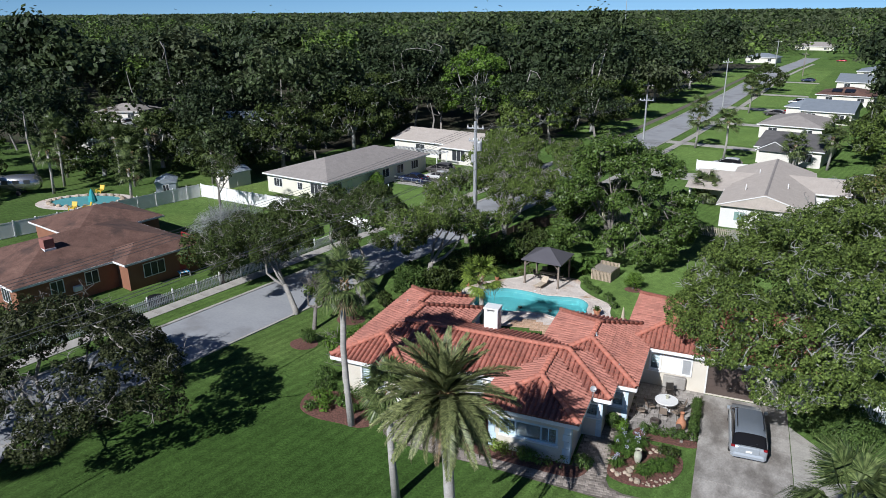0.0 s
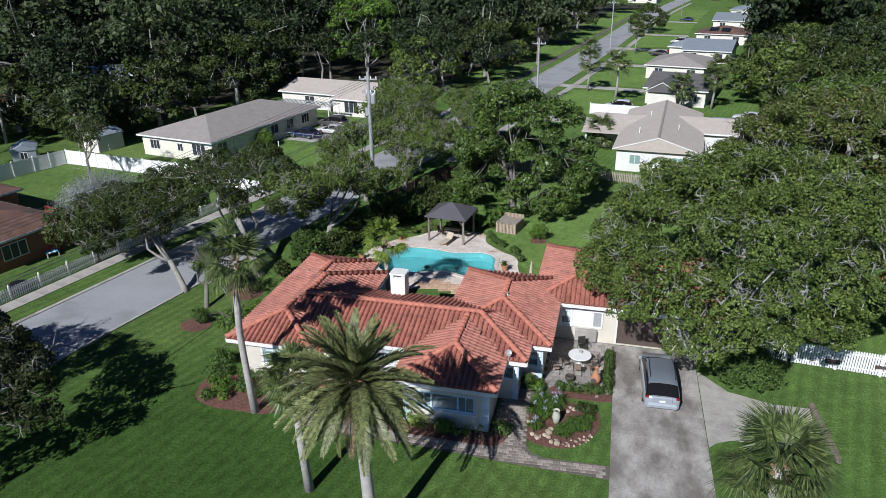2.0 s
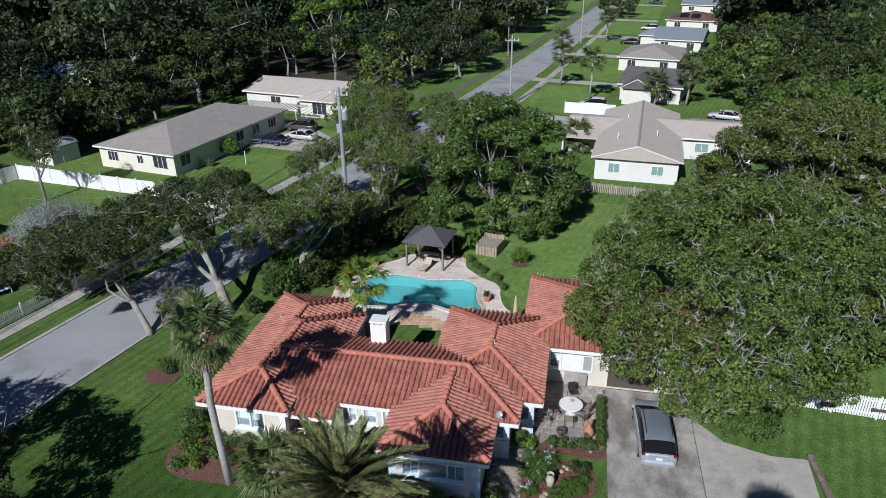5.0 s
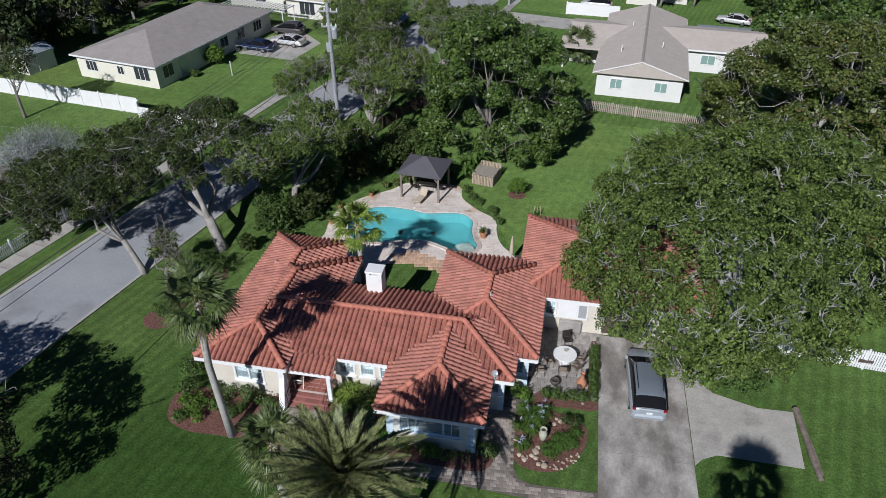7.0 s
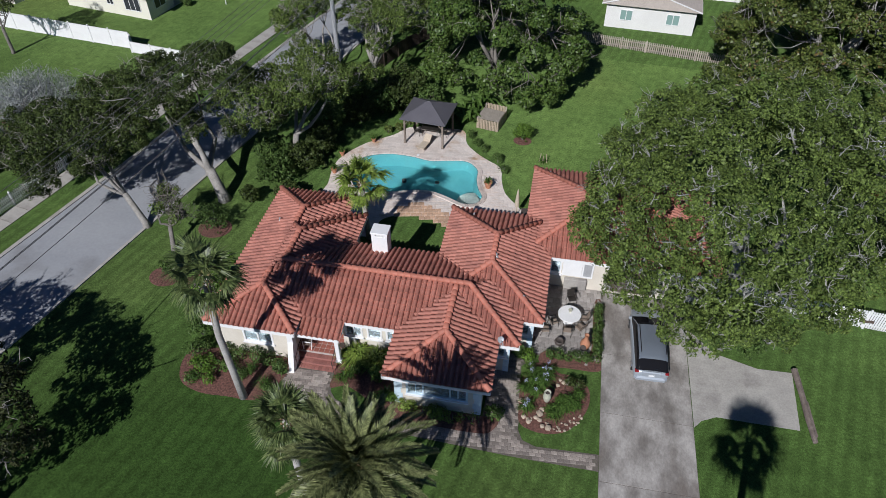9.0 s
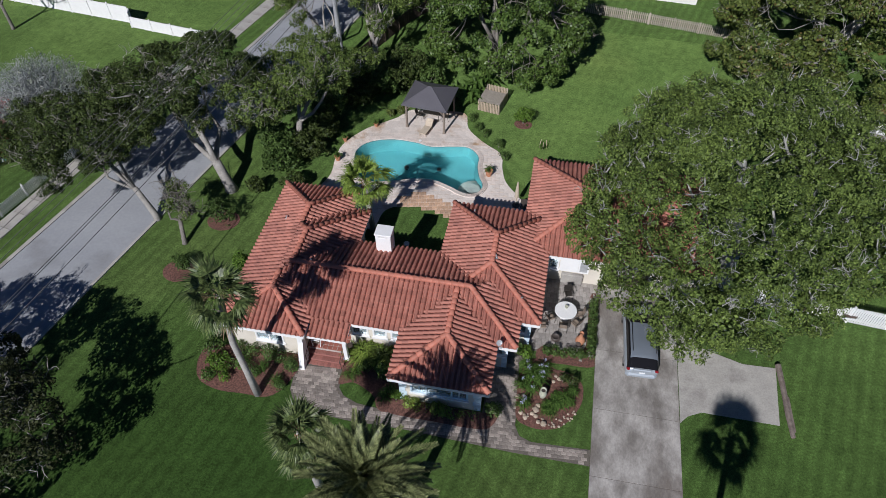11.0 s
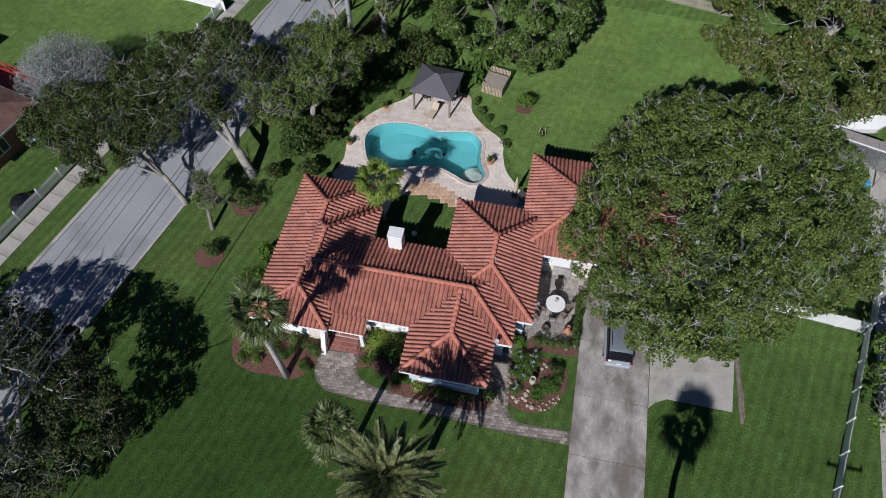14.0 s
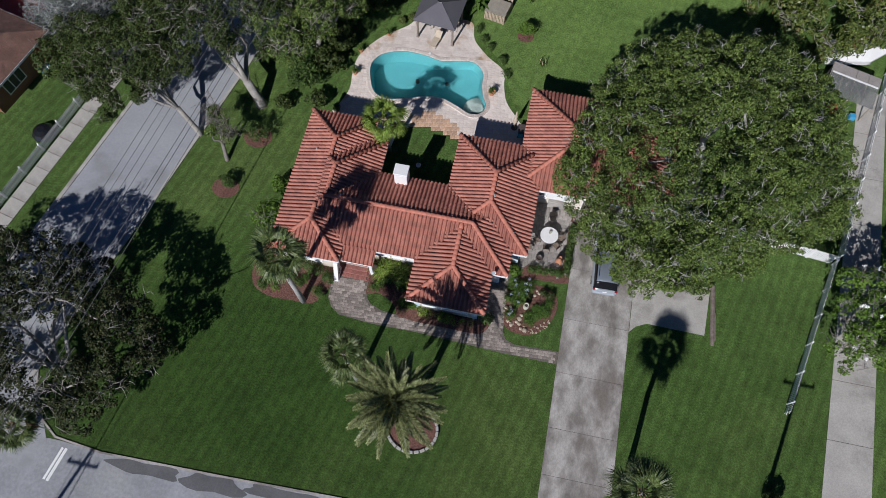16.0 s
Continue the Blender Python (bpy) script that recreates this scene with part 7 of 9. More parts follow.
def hedge(label, x0, y0, x1, y1, w, h, seed, leaf_m="hedge_leaf"):
    ln = math.hypot(x1 - x0, y1 - y0)
    n = max(2, int(ln / (w * 0.7)))
    rg = np.random.default_rng(seed)
    bl = [((x1 - x0) * k / (n - 1) + rg.normal(0, 0.03), (y1 - y0) * k / (n - 1) + rg.normal(0, 0.03), h * 0.52, w * 0.62, w * 0.62, h * 0.52 * rg.uniform(0.92, 1.08)) for k in range(n)]
    return shrub(label, x0, y0, w, h, leaf_m, seed, per=14.0, leaf=0.06, category="hedge", name="hedge", blobs=bl)


def spiky(label, x, y, r, n=40, leaf_m="blade_leaf", seed=1, name="strap_plant", category="plant", group="", width=0.03, z=0.02, flowers=0):
    """A rosette of arching strap leaves, some with flower heads on stalks."""
    rg = np.random.default_rng(seed)
    s = thing(name, label, category, x, y, z, 0, group)
    qs = []
    for k in range(n):
        a, e, L = rg.uniform(0, TAU), radians(rg.uniform(35, 85)), r * rg.uniform(0.75, 1.25)
        d, sd = np.array([math.cos(a), math.sin(a), 0]), np.array([-math.sin(a), math.cos(a), 0]) * width
        o = np.array([rg.normal(0, 0.12 * r), rg.normal(0, 0.12 * r), 0.0])
        p1 = o + d * L * 0.5 * math.cos(e) + np.array([0, 0, L * 0.62 * math.sin(e)])
        p2 = o + d * L * (0.55 + 0.45 * math.cos(e)) + np.array([0, 0, L * (0.62 * math.sin(e) - 0.12)])
        qs += [[o - sd * 0.6, p1 - sd, p1 + sd, o + sd * 0.6], [p1 - sd, p2 - sd * 0.1, p2 + sd * 0.1, p1 + sd]]
    part("leaves", quads_mesh("leaves", np.array(qs), M[leaf_m]), None, s)
    for k in range(flowers):
        a, q = rg.uniform(0, TAU), rg.uniform(0.1, 0.5) * r
        fx_, fy_, fz_ = q * math.cos(a), q * math.sin(a), r * rg.uniform(0.85, 1.15)
        fl_ = MB().tube([(0, 0, 0), (fx_, fy_, fz_)], 0.008, 4)
        st_ = part("flower_stalk", fl_, M["hedge_leaf"], s)
        part("flower_head", quads_mesh("flower_head", leaf_quads(np.array([[fx_, fy_, fz_]]) + rg.normal(0, 0.055, (22, 3)), sphere_dirs(22, rg), 0.03, rng=rg), M["blue_flower"]), None, st_, "pale blue flower cluster")
    return s


bed("bed_west", [(-17.9, 1.6), (-17.6, -0.2), (-16.2, -0.9), (-14.4, -0.9), (-12.8, -0.8), (-11.95, 0.4), (-11.9, 2.25), (-16.0, 2.25)], "red-brown mulch bed along the house wall")
bed("bed_entry", [(-9.0, 3.5), (-9.05, 1.6), (-9.0, 0.75), (-8.2, 1.0), (-7.4, 0.72), (-6.75, 0.3), (-6.35, -0.4), (-5.7, -0.55), (-5.3, 0.3), (-5.3, 3.4)], "red-brown mulch bed by the entry")
bed("bed_bay", [(-5.6, 0.4), (-5.9, -0.3), (-5.4, -0.6), (-3.0, -0.64), (-0.4, -0.64), (0.3, -0.3), (0.5, 0.4), (-0.6, 0.42)], "red-brown mulch strip under the bay window", z=0.042, n=4)
bed("bed_round", [(1.46, 1.9), (1.6, 0.5), (2.3, 0.08), (3.2, 0.03), (4.17, 0.39), (4.91, 1.35), (5.26, 2.3), (5.15, 3.4), (4.28, 4.0), (3.5, 4.1), (3.0, 4.55), (2.1, 4.55), (1.5, 3.4)], "mulch bed strewn with stones beside the driveway", n=4)
bed("bed_patio", [(2.4, 4.6), (4.2, 4.55), (5.75, 4.65), (5.8, 5.6), (5.82, 9.9), (5.3, 9.9), (5.25, 6.1), (4.4, 5.5), (2.6, 5.6)], "mulch strip under the patio hedge", n=3)
for i, (x, y, r) in enumerate(((-22.3, 7.2, 1.1), (-21.2, 12.3, 1.2), (-1.0, 27.3, 0.75))):
    bed("bed_ring", [(x + r * math.cos(TAU * k / 8), y + 0.85 * r * math.sin(TAU * k / 8)) for k in range(8)], "round mulch bed in the lawn", n=3)
shrub("low rounded shrub in a mulch ring on the lawn", -22.2, 7.4, 0.75, 1.2, "hedge_leaf", 51)
shrub("dense green shrub in a mulch ring on the lawn", -21.1, 12.4, 1.25, 2.0, "hedge_leaf", 52, per=7)
shrub("bright green rounded shrub on the back lawn", -1.0, 27.4, 0.85, 1.6, "bright_leaf", 53)
shrub("tall leafy bush in a mulch bed by the house", -17.6, 8.0, 0.9, 1.9, "bright_leaf", 54)
hedge("clipped green hedge under the windows", -15.4, 1.85, -12.2, 1.75, 0.85, 0.95, 55)
shrub("rounded clipped shrub by the porch steps", -12.1, 1.2, 0.6, 1.0, "hedge_leaf", 56)
shrub("spreading yellow-green shrub in the mulch bed", -16.6, 0.6, 0.9, 0.9, "bright_leaf", 57)
for i, (x, y, r, h, lm) in enumerate(((-17.3, 1.6, 0.8, 0.9, "hedge_leaf"), (-16.9, -0.2, 0.55, 0.5, "blade_leaf"), (-15.9, -0.1, 0.6, 0.55, "bright_leaf"), (-14.4, 0.6, 0.6, 0.6, "hedge_leaf"), (-17.7, 3.0, 0.8, 1.1, "hedge_leaf"), (-12.4, -0.2, 0.4, 0.5, "hedge_leaf"), (-8.4, 3.0, 0.5, 0.8, "hedge_leaf"), (-7.7, 1.95, 0.42, 0.8, "hedge_leaf"), (-6.6, 1.75, 0.5, 1.0, "blade_leaf"), (-5.4, 0.3, 0.4, 0.95, "bright_leaf"))):
    shrub("leafy ground-cover shrub in the mulch bed", x, y, r, h, lm, 170 + i, group="bed shrubs")
shrub("low shrub in the mulch bed", -15.2, 0.9, 0.7, 0.7, "blade_leaf", 58)
for i, (x, y) in enumerate(((-12.6, 0.1), (-13.8, 0.9), (-8.45, 1.4), (-8.1, 1.7), (-6.1, 0.35), (-5.9, 0.8))):
    spiky("arching strap-leaved plant in the mulch", x, y, 0.7, 60, "blade_leaf", 60 + i, group="strap plants", width=0.02)
spiky("clump of arching palm fronds by the entry windows", -7.95, 2.75, 1.35, 260, "lime_leaf", 66, "pygmy_palm", "palm", width=0.034)
spiky("clump of arching palm fronds by the entry windows", -6.75, 2.65, 1.3, 240, "lime_leaf", 67, "pygmy_palm", "palm", width=0.034)
hedge("low hedge of fine leaves under the bay window", -4.7, 0.02, -0.8, -0.05, 0.62, 0.75, 68, "lime_leaf")
shrub("small shrub at the bay's corner", 0.1, 0.55, 0.6, 0.8, "hedge_leaf", 69)
hedge("clipped low hedge along the patio edge", 2.9, 5.15, 5.5, 5.25, 0.55, 0.7, 70)
hedge("clipped low hedge between patio and driveway", 5.55, 5.5, 5.55, 9.3, 0.42, 0.75, 71)
shrub("yellow-green croton at the house corner", 1.55, 4.75, 0.55, 0.9, "bright_leaf", 72)
shrub("large-leaved shrub at the house corner", 1.0, 4.9, 0.5, 1.1, "hedge_leaf", 73)
for i, (x, y, r, fl_n) in enumerate(((2.2, 3.1, 0.78, 2), (2.0, 3.65, 0.72, 2), (2.8, 3.7, 0.74, 4), (1.75, 2.6, 0.62, 1), (2.65, 3.05, 0.72, 3), (1.95, 1.35, 0.6, 4), (2.3, 2.4, 0.62, 1), (4.2, 2.1, 0.66, 0), (4.0, 1.65, 0.5, 0), (3.4, 1.1, 0.52, 0), (3.65, 1.6, 0.52, 0), (4.65, 2.6, 0.5, 0), (3.2, 1.45, 0.42, 0), (4.5, 1.9, 0.45, 0), (3.7, 2.15, 0.42, 0))):
    spiky("agapanthus clump with pale blue flower heads" if fl_n else "strap-leaved lily clump without flowers", x, y, r * 1.1, 84, "blade_leaf", 80 + i, flowers=fl_n, group="plants of the round bed", width=0.03)
for x, y, r in ((4.5, 3.2, 0.5), (4.0, 3.35, 0.4)):
    shrub("low broad-leaved bush in the round bed", x, y, r, 0.6, "dark_leaf", int(80 * x), group="bushes of the round bed")


def rock(x, y, s, seed):
    rg = np.random.default_rng(seed)
    bm = bmesh.new()
    bmesh.ops.create_icosphere(bm, subdivisions=2, radius=s)
    for v in bm.verts:
        v.co *= 1 + 0.35 * noise.noise(v.co * (1.4 / s) + Vector((seed, 0, 0)))
        v.co.z *= 0.65
    me = bpy.data.meshes.new("rock")
    bm.to_mesh(me)
    bm.free()
    me.materials.append(M["rock"])
    ob = new("rock", me)
    ob.matrix_basis = pose(x, y, 0.03 + s * 0.3, 0, 0, rg.uniform(0, 360))
    return tagged(ob, "pale rounded stone edging the flower bed", "rock", "stones of the round bed")


for i, (x, y, r) in enumerate(((1.55, 1.8, 0.15), (1.85, 1.95, 0.13), (2.1, 0.57, 0.15), (2.65, 1.16, 0.2), (2.47, 0.88, 0.13), (2.86, 0.42, 0.13), (3.17, 0.36, 0.18), (2.69, 0.75, 0.13), (1.82, 0.82, 0.13), (3.83, 3.45, 0.14), (3.62, 3.6, 0.1), (2.75, 1.45, 0.14), (3.5, 3.2, 0.12))):
    rock(x, y, r, i)
for i in range(34):
    a, q = random.uniform(math.pi * 1.02, math.pi * 1.95), random.uniform(0.7, 0.97)
    rock(3.3 + 1.85 * q * math.cos(a), 1.9 + 1.75 * q * math.sin(a), random.uniform(0.035, 0.08), 40 + i)
# Deck planting: pots, border plants, shrub thicket by the street.
for i, (x, y, s) in enumerate(((-14.9, 20.2, 1.3), (-15.0, 22.6, 1.1), (-2.9, 20.5, 1.6), (-13.0, 24.9, 1.0))):
    pot(x, y, 0.03, s, M["clay"], "terracotta pot with a plant on the pool deck", "pots on the pool deck")
    spiky("green plant growing from a terracotta pot", x, y, 0.55, 30, "blade_leaf", 100 + i, "potted_plant", group="plants on the pool deck", width=0.03, z=0.03 + 0.3 * s)
for i, (x, y) in enumerate(((-11.4, 27.0), (-10.7, 28.0), (-12.2, 26.4), (-5.2, 27.0), (-4.7, 26.0), (-3.9, 25.2), (-2.6, 23.9), (-2.0, 22.6), (-15.6, 16.2), (-15.9, 23.2))):
    shrub("small border shrub at the edge of the pool deck", x, y, 0.45, 0.7, "rust_leaf" if i < 3 else "hedge_leaf", 110 + i, group="border shrubs")
for i, (x, y) in enumerate(((-5.6, 29.6), (-6.4, 30.2), (-4.9, 32.4), (-7.3, 30.0), (-5.6, 31.3))):
    spiky("clump of broad banana leaves behind the gazebo", x, y, 1.7, 14, "blade_leaf", 125 + i, "banana_plant", width=0.16)
for i, (x, y, r, h) in enumerate(((-18.6, 18.4, 1.7, 2.4), (-17.2, 20.2, 1.6, 2.2), (-19.3, 20.6, 1.6, 2.3), (-16.6, 22.6, 1.5, 2.2), (-17.0, 25.4, 1.7, 2.5), (-14.8, 27.6, 1.7, 2.6), (-13.4, 29.4, 1.9, 3.2), (-11.6, 30.6, 2.0, 3.8), (-16.2, 29.6, 1.8, 2.8), (-17.2, 16.4, 1.0, 1.6), (-9.6, 30.6, 1.5, 2.4), (-19.8, 15.6, 0.9, 1.4))):
    shrub("dense dark shrub of the thicket by the street", x, y, r, h, "dark_leaf" if i % 2 else "hedge_leaf", 140 + i, per=4.5, leaf=0.12, group="thicket shrubs")
shrub("large rounded weeping bush beside the driveway", 13.6, 8.7, 2.6, 2.3, "hedge_leaf", 160, per=11, leaf=0.075)
shrub("low round shrub beside the neighbour's driveway", 21.0, -8.2, 0.9, 1.6, "dark_leaf", 161)
solid("tree_cage", MB().tube([(0.9, 24.3, 0), (0.9, 24.3, 0.8)], 0.03, 6).tube([(1.2, 24.6, 0), (1.1, 24.6, 0.8)], 0.03, 6).tube([(0.6, 24.6, 0), (0.7, 24.6, 0.8)], 0.03, 6), M["pale_wood"], "three stakes round a young plant", "stakes")
spiky("young plant between stakes on the lawn", 0.9, 24.5, 0.6, 24, "blade_leaf", 162)
# ---- neighbouring houses ----
def roof_block(mb, w, d, z, rise, style, over=0.45, ox=0.0, oy=0.0):
    """A gable (ridge along y), hip or flat roof slab over a rectangle of local size w by d."""
    x0, x1, y0, y1 = ox - w / 2 - over, ox + w / 2 + over, oy - d / 2 - over, oy + d / 2 + over
    t = 0.14
    if style == "hip":
        h = min(x1 - x0, y1 - y0) / 2
        if x1 - x0 > y1 - y0:
            ra, rb, tf = (x0 + h, oy), (x1 - h, oy), [(4, 5, 9, 8), (6, 7, 8, 9), (5, 6, 9), (7, 4, 8)]
        else:
            ra, rb, tf = (ox, y0 + h), (ox, y1 - h), [(4, 5, 8), (5, 6, 9, 8), (6, 7, 9), (7, 4, 8, 9)]
    elif style == "gable_x":
        ra, rb, tf = (x0, oy), (x1, oy), [(4, 5, 9, 8), (6, 7, 8, 9), (5, 6, 9), (7, 4, 8)]
    else:
        ra, rb, tf = (ox, y0), (ox, y1), [(4, 5, 8), (5, 6, 9, 8), (6, 7, 9), (7, 4, 8, 9)]
    c = ((x0, y0), (x1, y0), (x1, y1), (x0, y1))
    mb.add([(x, y, z - t) for x, y in c] + [(x, y, z) for x, y in c] + [(*ra, z + rise), (*rb, z + rise)], tf + [(3, 2, 1, 0), (0, 1, 5, 4), (1, 2, 6, 5), (2, 3, 7, 6), (3, 0, 4, 7)])


def far_window(h, x, y, z, w, hgt, face, glass="dark_glass", bars=1):
    """A framed window set into a far wall: face is the turn of the wall's outer side from -y."""
    m = pose(x, y, z, 0, 0, face)
    fr = MB().box(-w / 2 - 0.07, -0.05, -0.07, w / 2 + 0.07, 0.02, 0.0, m).box(-w / 2 - 0.07, -0.05, hgt, w / 2 + 0.07, 0.02, hgt + 0.07, m).box(-w / 2 - 0.07, -0.05, 0, -w / 2, 0.02, hgt, m).box(w / 2, -0.05, 0, w / 2 + 0.07, 0.02, hgt, m)
    for k in range(bars):
        q = -w / 2 + w * (k + 1) / (bars + 1)
        fr.box(q - 0.03, -0.045, 0, q + 0.03, 0.02, hgt, m)
    wi = part("window", fr, M["white"], h)
    part("pane", MB().box(-w / 2 + 0.001, -0.02, 0.001, w / 2 - 0.001, -0.01, hgt - 0.001, m), M[glass], wi)


def neighbour(label, x, y, turn, blocks, wall, roofm, wh=2.6, windows=(), doors=(), group="neighbouring houses", trim="white"):
    """Blocks of (w, d, ox, oy, rise, style) under one roof; windows as (x, y, z, w, h, face)."""
    h = thing("house", label, "house", x, y, 0, turn, group)
    for k, (w, d, ox, oy, rise, style) in enumerate(blocks):
        z = wh + 0.12 + 0.01 * k
        wm, rm = MB(), MB()
        if style == "gable" or style == "gable_x":
            # Walls with pointed ends.
            x0, x1, y0, y1 = ox - w / 2, ox + w / 2, oy - d / 2, oy + d / 2
            c = ((x0, y0), (x1, y0), (x1, y1), (x0, y1))
            apex = rise * 0.9
            if style == "gable":
                tops = [(ox, y0, wh - 0.06 + apex), (ox, y1, wh - 0.06 + apex)]
                fs = [(0, 1, 5, 8, 4), (2, 3, 7, 9, 6), (1, 2, 6, 5), (3, 0, 4, 7), (3, 2, 1, 0), (4, 8, 9, 7), (8, 5, 6, 9)]
            else:
                tops = [(x0, oy, wh - 0.06 + apex), (x1, oy, wh - 0.06 + apex)]
                fs = [(0, 1, 5, 4), (2, 3, 7, 6), (1, 2, 6, 9, 5), (3, 0, 4, 8, 7), (3, 2, 1, 0), (4, 5, 9, 8), (8, 9, 6, 7)]
            wm.add([(a, b_, 0) for a, b_ in c] + [(a, b_, wh - 0.06) for a, b_ in c] + tops, fs)
        else:
            wm.box(ox - w / 2, oy - d / 2, 0, ox + w / 2, oy + d / 2, wh)
        roof_block(rm, w, d, z, rise, style, ox=ox, oy=oy)
        x0, x1, y0, y1 = ox - w / 2 - 0.48, ox + w / 2 + 0.48, oy - d / 2 - 0.48, oy + d / 2 + 0.48
        boards = [(x0, y0, x1, y0 + 0.028), (x0, y1 - 0.028, x1, y1)] if style != "gable" else []
        boards += [(x0, y0 + 0.03, x0 + 0.028, y1 - 0.03), (x1 - 0.028, y0 + 0.03, x1, y1 - 0.03)] if style != "gable_x" else []
        for bx0, by0, bx1, by1 in boards:
            part("fascia", MB().box(bx0, by0, z - 0.2, bx1, by1, z - 0.015), M[trim], h)
        if style == "gable":
            for s in (-1, 1):
                part("fascia", MB().tube([(ox + s * (w / 2 + 0.47), y0 + 0.01, z - 0.08), (ox, y0 + 0.01, z - 0.08 + rise)], 0.07, 4), M[trim], h)
        part("wall", wm, M[wall], h)
        part("roof", rm, M[roofm], h)
    for x_, y_, z_, w_, h_, face, *more in windows:
        far_window(h, x_, y_, z_, w_, h_, face, *more)
    for x_, y_, w_, h_, face, dm in doors:
        m = pose(x_, y_, 0, 0, 0, face)
        part("door", MB().box(-w_ / 2, -0.03, 0.1, w_ / 2, 0.02, h_, m).box(-w_ / 2 + 0.1, -0.04, 0.3, w_ / 2 - 0.1, -0.03, h_ * 0.45, m).box(-w_ / 2 + 0.1, -0.04, h_ * 0.52, w_ / 2 - 0.1, -0.03, h_ - 0.12, m), M[dm], h)
    return h


# Long pale-yellow house with a grey shingle roof across the side street.
neighbour("long pale yellow house with a grey shingle hip roof", -46.3, 55.3, -10.5, [(11.4, 22.5, 0, 0, 1.75, "hip")], "beige_wall", "grey_shingle",
               windows=[(-3.6, -11.25, 1.0, 1.5, 1.1, 0, "dark_glass", 2), (0.6, -11.25, 1.1, 0.8, 0.9, 0, "dark_glass", 1), (3.6, -11.25, 0.8, 2.0, 1.4, 0, "dark_glass", 2), (5.7, -9.4, 0.9, 1.6, 1.3, 90, "dark_glass", 1), (5.7, 1.0, 1.0, 1.5, 1.2, 90, "dark_glass", 1), (5.7, 4.5, 1.0, 1.5, 1.2, 90, "dark_glass", 1), (5.7, 8.2, 1.0, 1.7, 1.2, 90, "dark_glass", 2)],
               doors=[(5.7, -6.9, 0.95, 2.1, 90, "sheet_metal")])
shrub("spreading palm-like bush against the pale house wall", -40.0, 51.6, 1.5, 2.3, "bright_leaf", 180, per=6, leaf=0.1)
shrub("low dark bush by the pale house corner", -40.8, 47.4, 0.7, 0.9, "hedge_leaf", 181)
pen = thing("wire_fence", "low galvanised wire fence round a parking pad", "fence", 0, 0, 0)
for a, c in (((-39.4, 55.8), (-31.8, 54.6)), ((-39.4, 55.8), (-40.2, 58.6))):
    d = Vector(c) - Vector(a)
    n = max(2, round(d.length / 1.5))
    for k in range(n + 1):
        p = Vector(a) + d * (k / n)
        part("post", MB().tube([(p.x, p.y, 0), (p.x, p.y, 1.1)], 0.03, 6), M["galvanised"], pen)
    for z in (0.1, 0.38, 0.66, 1.08):
        part("rail", MB().tube([(*a, z), (*c, z)], 0.018 if z > 1 else 0.008, 5), M["galvanised"], pen)
solid("parking_pad", MB().prism([(-39.3, 56.0), (-31.6, 54.8), (-30.2, 61.5), (-35.0, 66.5), (-38.0, 62.5)], -0.1, 0.022), M["pale_concrete"], "pale concrete parking pad beside the pale house", "driveway", "structure")
solid("marker_post", MB().tube([(-36.6, 48.6, 0), (-36.6, 48.6, 1.7)], 0.06, 8).tube([(-36.6, 48.6, 1.7), (-36.6, 48.6, 1.76)], [0.09, 0.03], 8), M["white"], "white post standing on the lawn", "post")
pg = thing("pergola", "white slatted pergola beside the pale house", "pergola", -41.5, 68.2, 0, -10.5)
for k in range(18):
    part("slat", MB().box(-5.0 + 0.58 * k, -1.6, 2.55, -4.9 + 0.58 * k, 1.6, 2.65), M["white"], pg)
for s in (-1.4, 1.4):
    part("beam", MB().box(-5.1, s - 0.05, 2.38, 5.1, s + 0.05, 2.545), M["white"], pg)
    for x in (-4.8, 0, 4.8):
        part("post", MB().box(x - 0.06, s - 0.06, 0, x + 0.06, s + 0.06, 2.37), M["white"], pg)
neighbour("low white house with a tan roof behind the pale house", -40.5, 80.5, -10.5, [(17.0, 11.0, 0, 0, 1.3, "gable_x"), (7.0, 6.0, 6.5, -5.0, 1.0, "hip")], "cream_wall", "tan_shingle",
          windows=[(6.5, -8.0, 0.6, 2.4, 1.7, 0, "dark_glass", 2), (3.0, -8.0, 0.6, 1.2, 1.6, 90, "dark_glass", 1), (-3, -5.5, 0.9, 1.8, 1.2, 0), (10.0, -6.0, 0.8, 1.5, 1.3, 90)])
# Tan-roofed gabled house behind the back lawn.
th = neighbour("pale gabled house with a tan shingle roof behind the back fence", 10.6, 60.9, -5.0, [(9.0, 21.4, 0, 0, 1.55, "gable"), (8.0, 8.0, -4.6, 3.2, 0.9, "gable_x"), (13.5, 8.4, 6.6, 3.6, 1.0, "gable_x")], "pale_wall", "tan_shingle",
          windows=[(-2.4, -10.7, 0.95, 1.15, 1.0, 0, "green_glass", 1), (2.3, -10.7, 0.95, 1.2, 1.0, 0, "green_glass", 1), (7.4, -0.6, 1.0, 1.5, 1.0, 0, "green_glass", 1), (10.4, -0.6, 1.0, 1.5, 1.0, 0, "green_glass", 1)])
part("ridge_strip", MB().add([(-0.16, -11.1, 4.24), (0.16, -11.1, 4.24), (0.16, 11.1, 4.24), (-0.16, 11.1, 4.24), (0, -11.12, 4.31), (0, 11.12, 4.31)], [(0, 1, 4), (1, 2, 5, 4), (2, 3, 5), (3, 0, 4, 5), (3, 2, 1, 0)]), M["grey_shingle"], th, "greyer strip of ridge shingles")
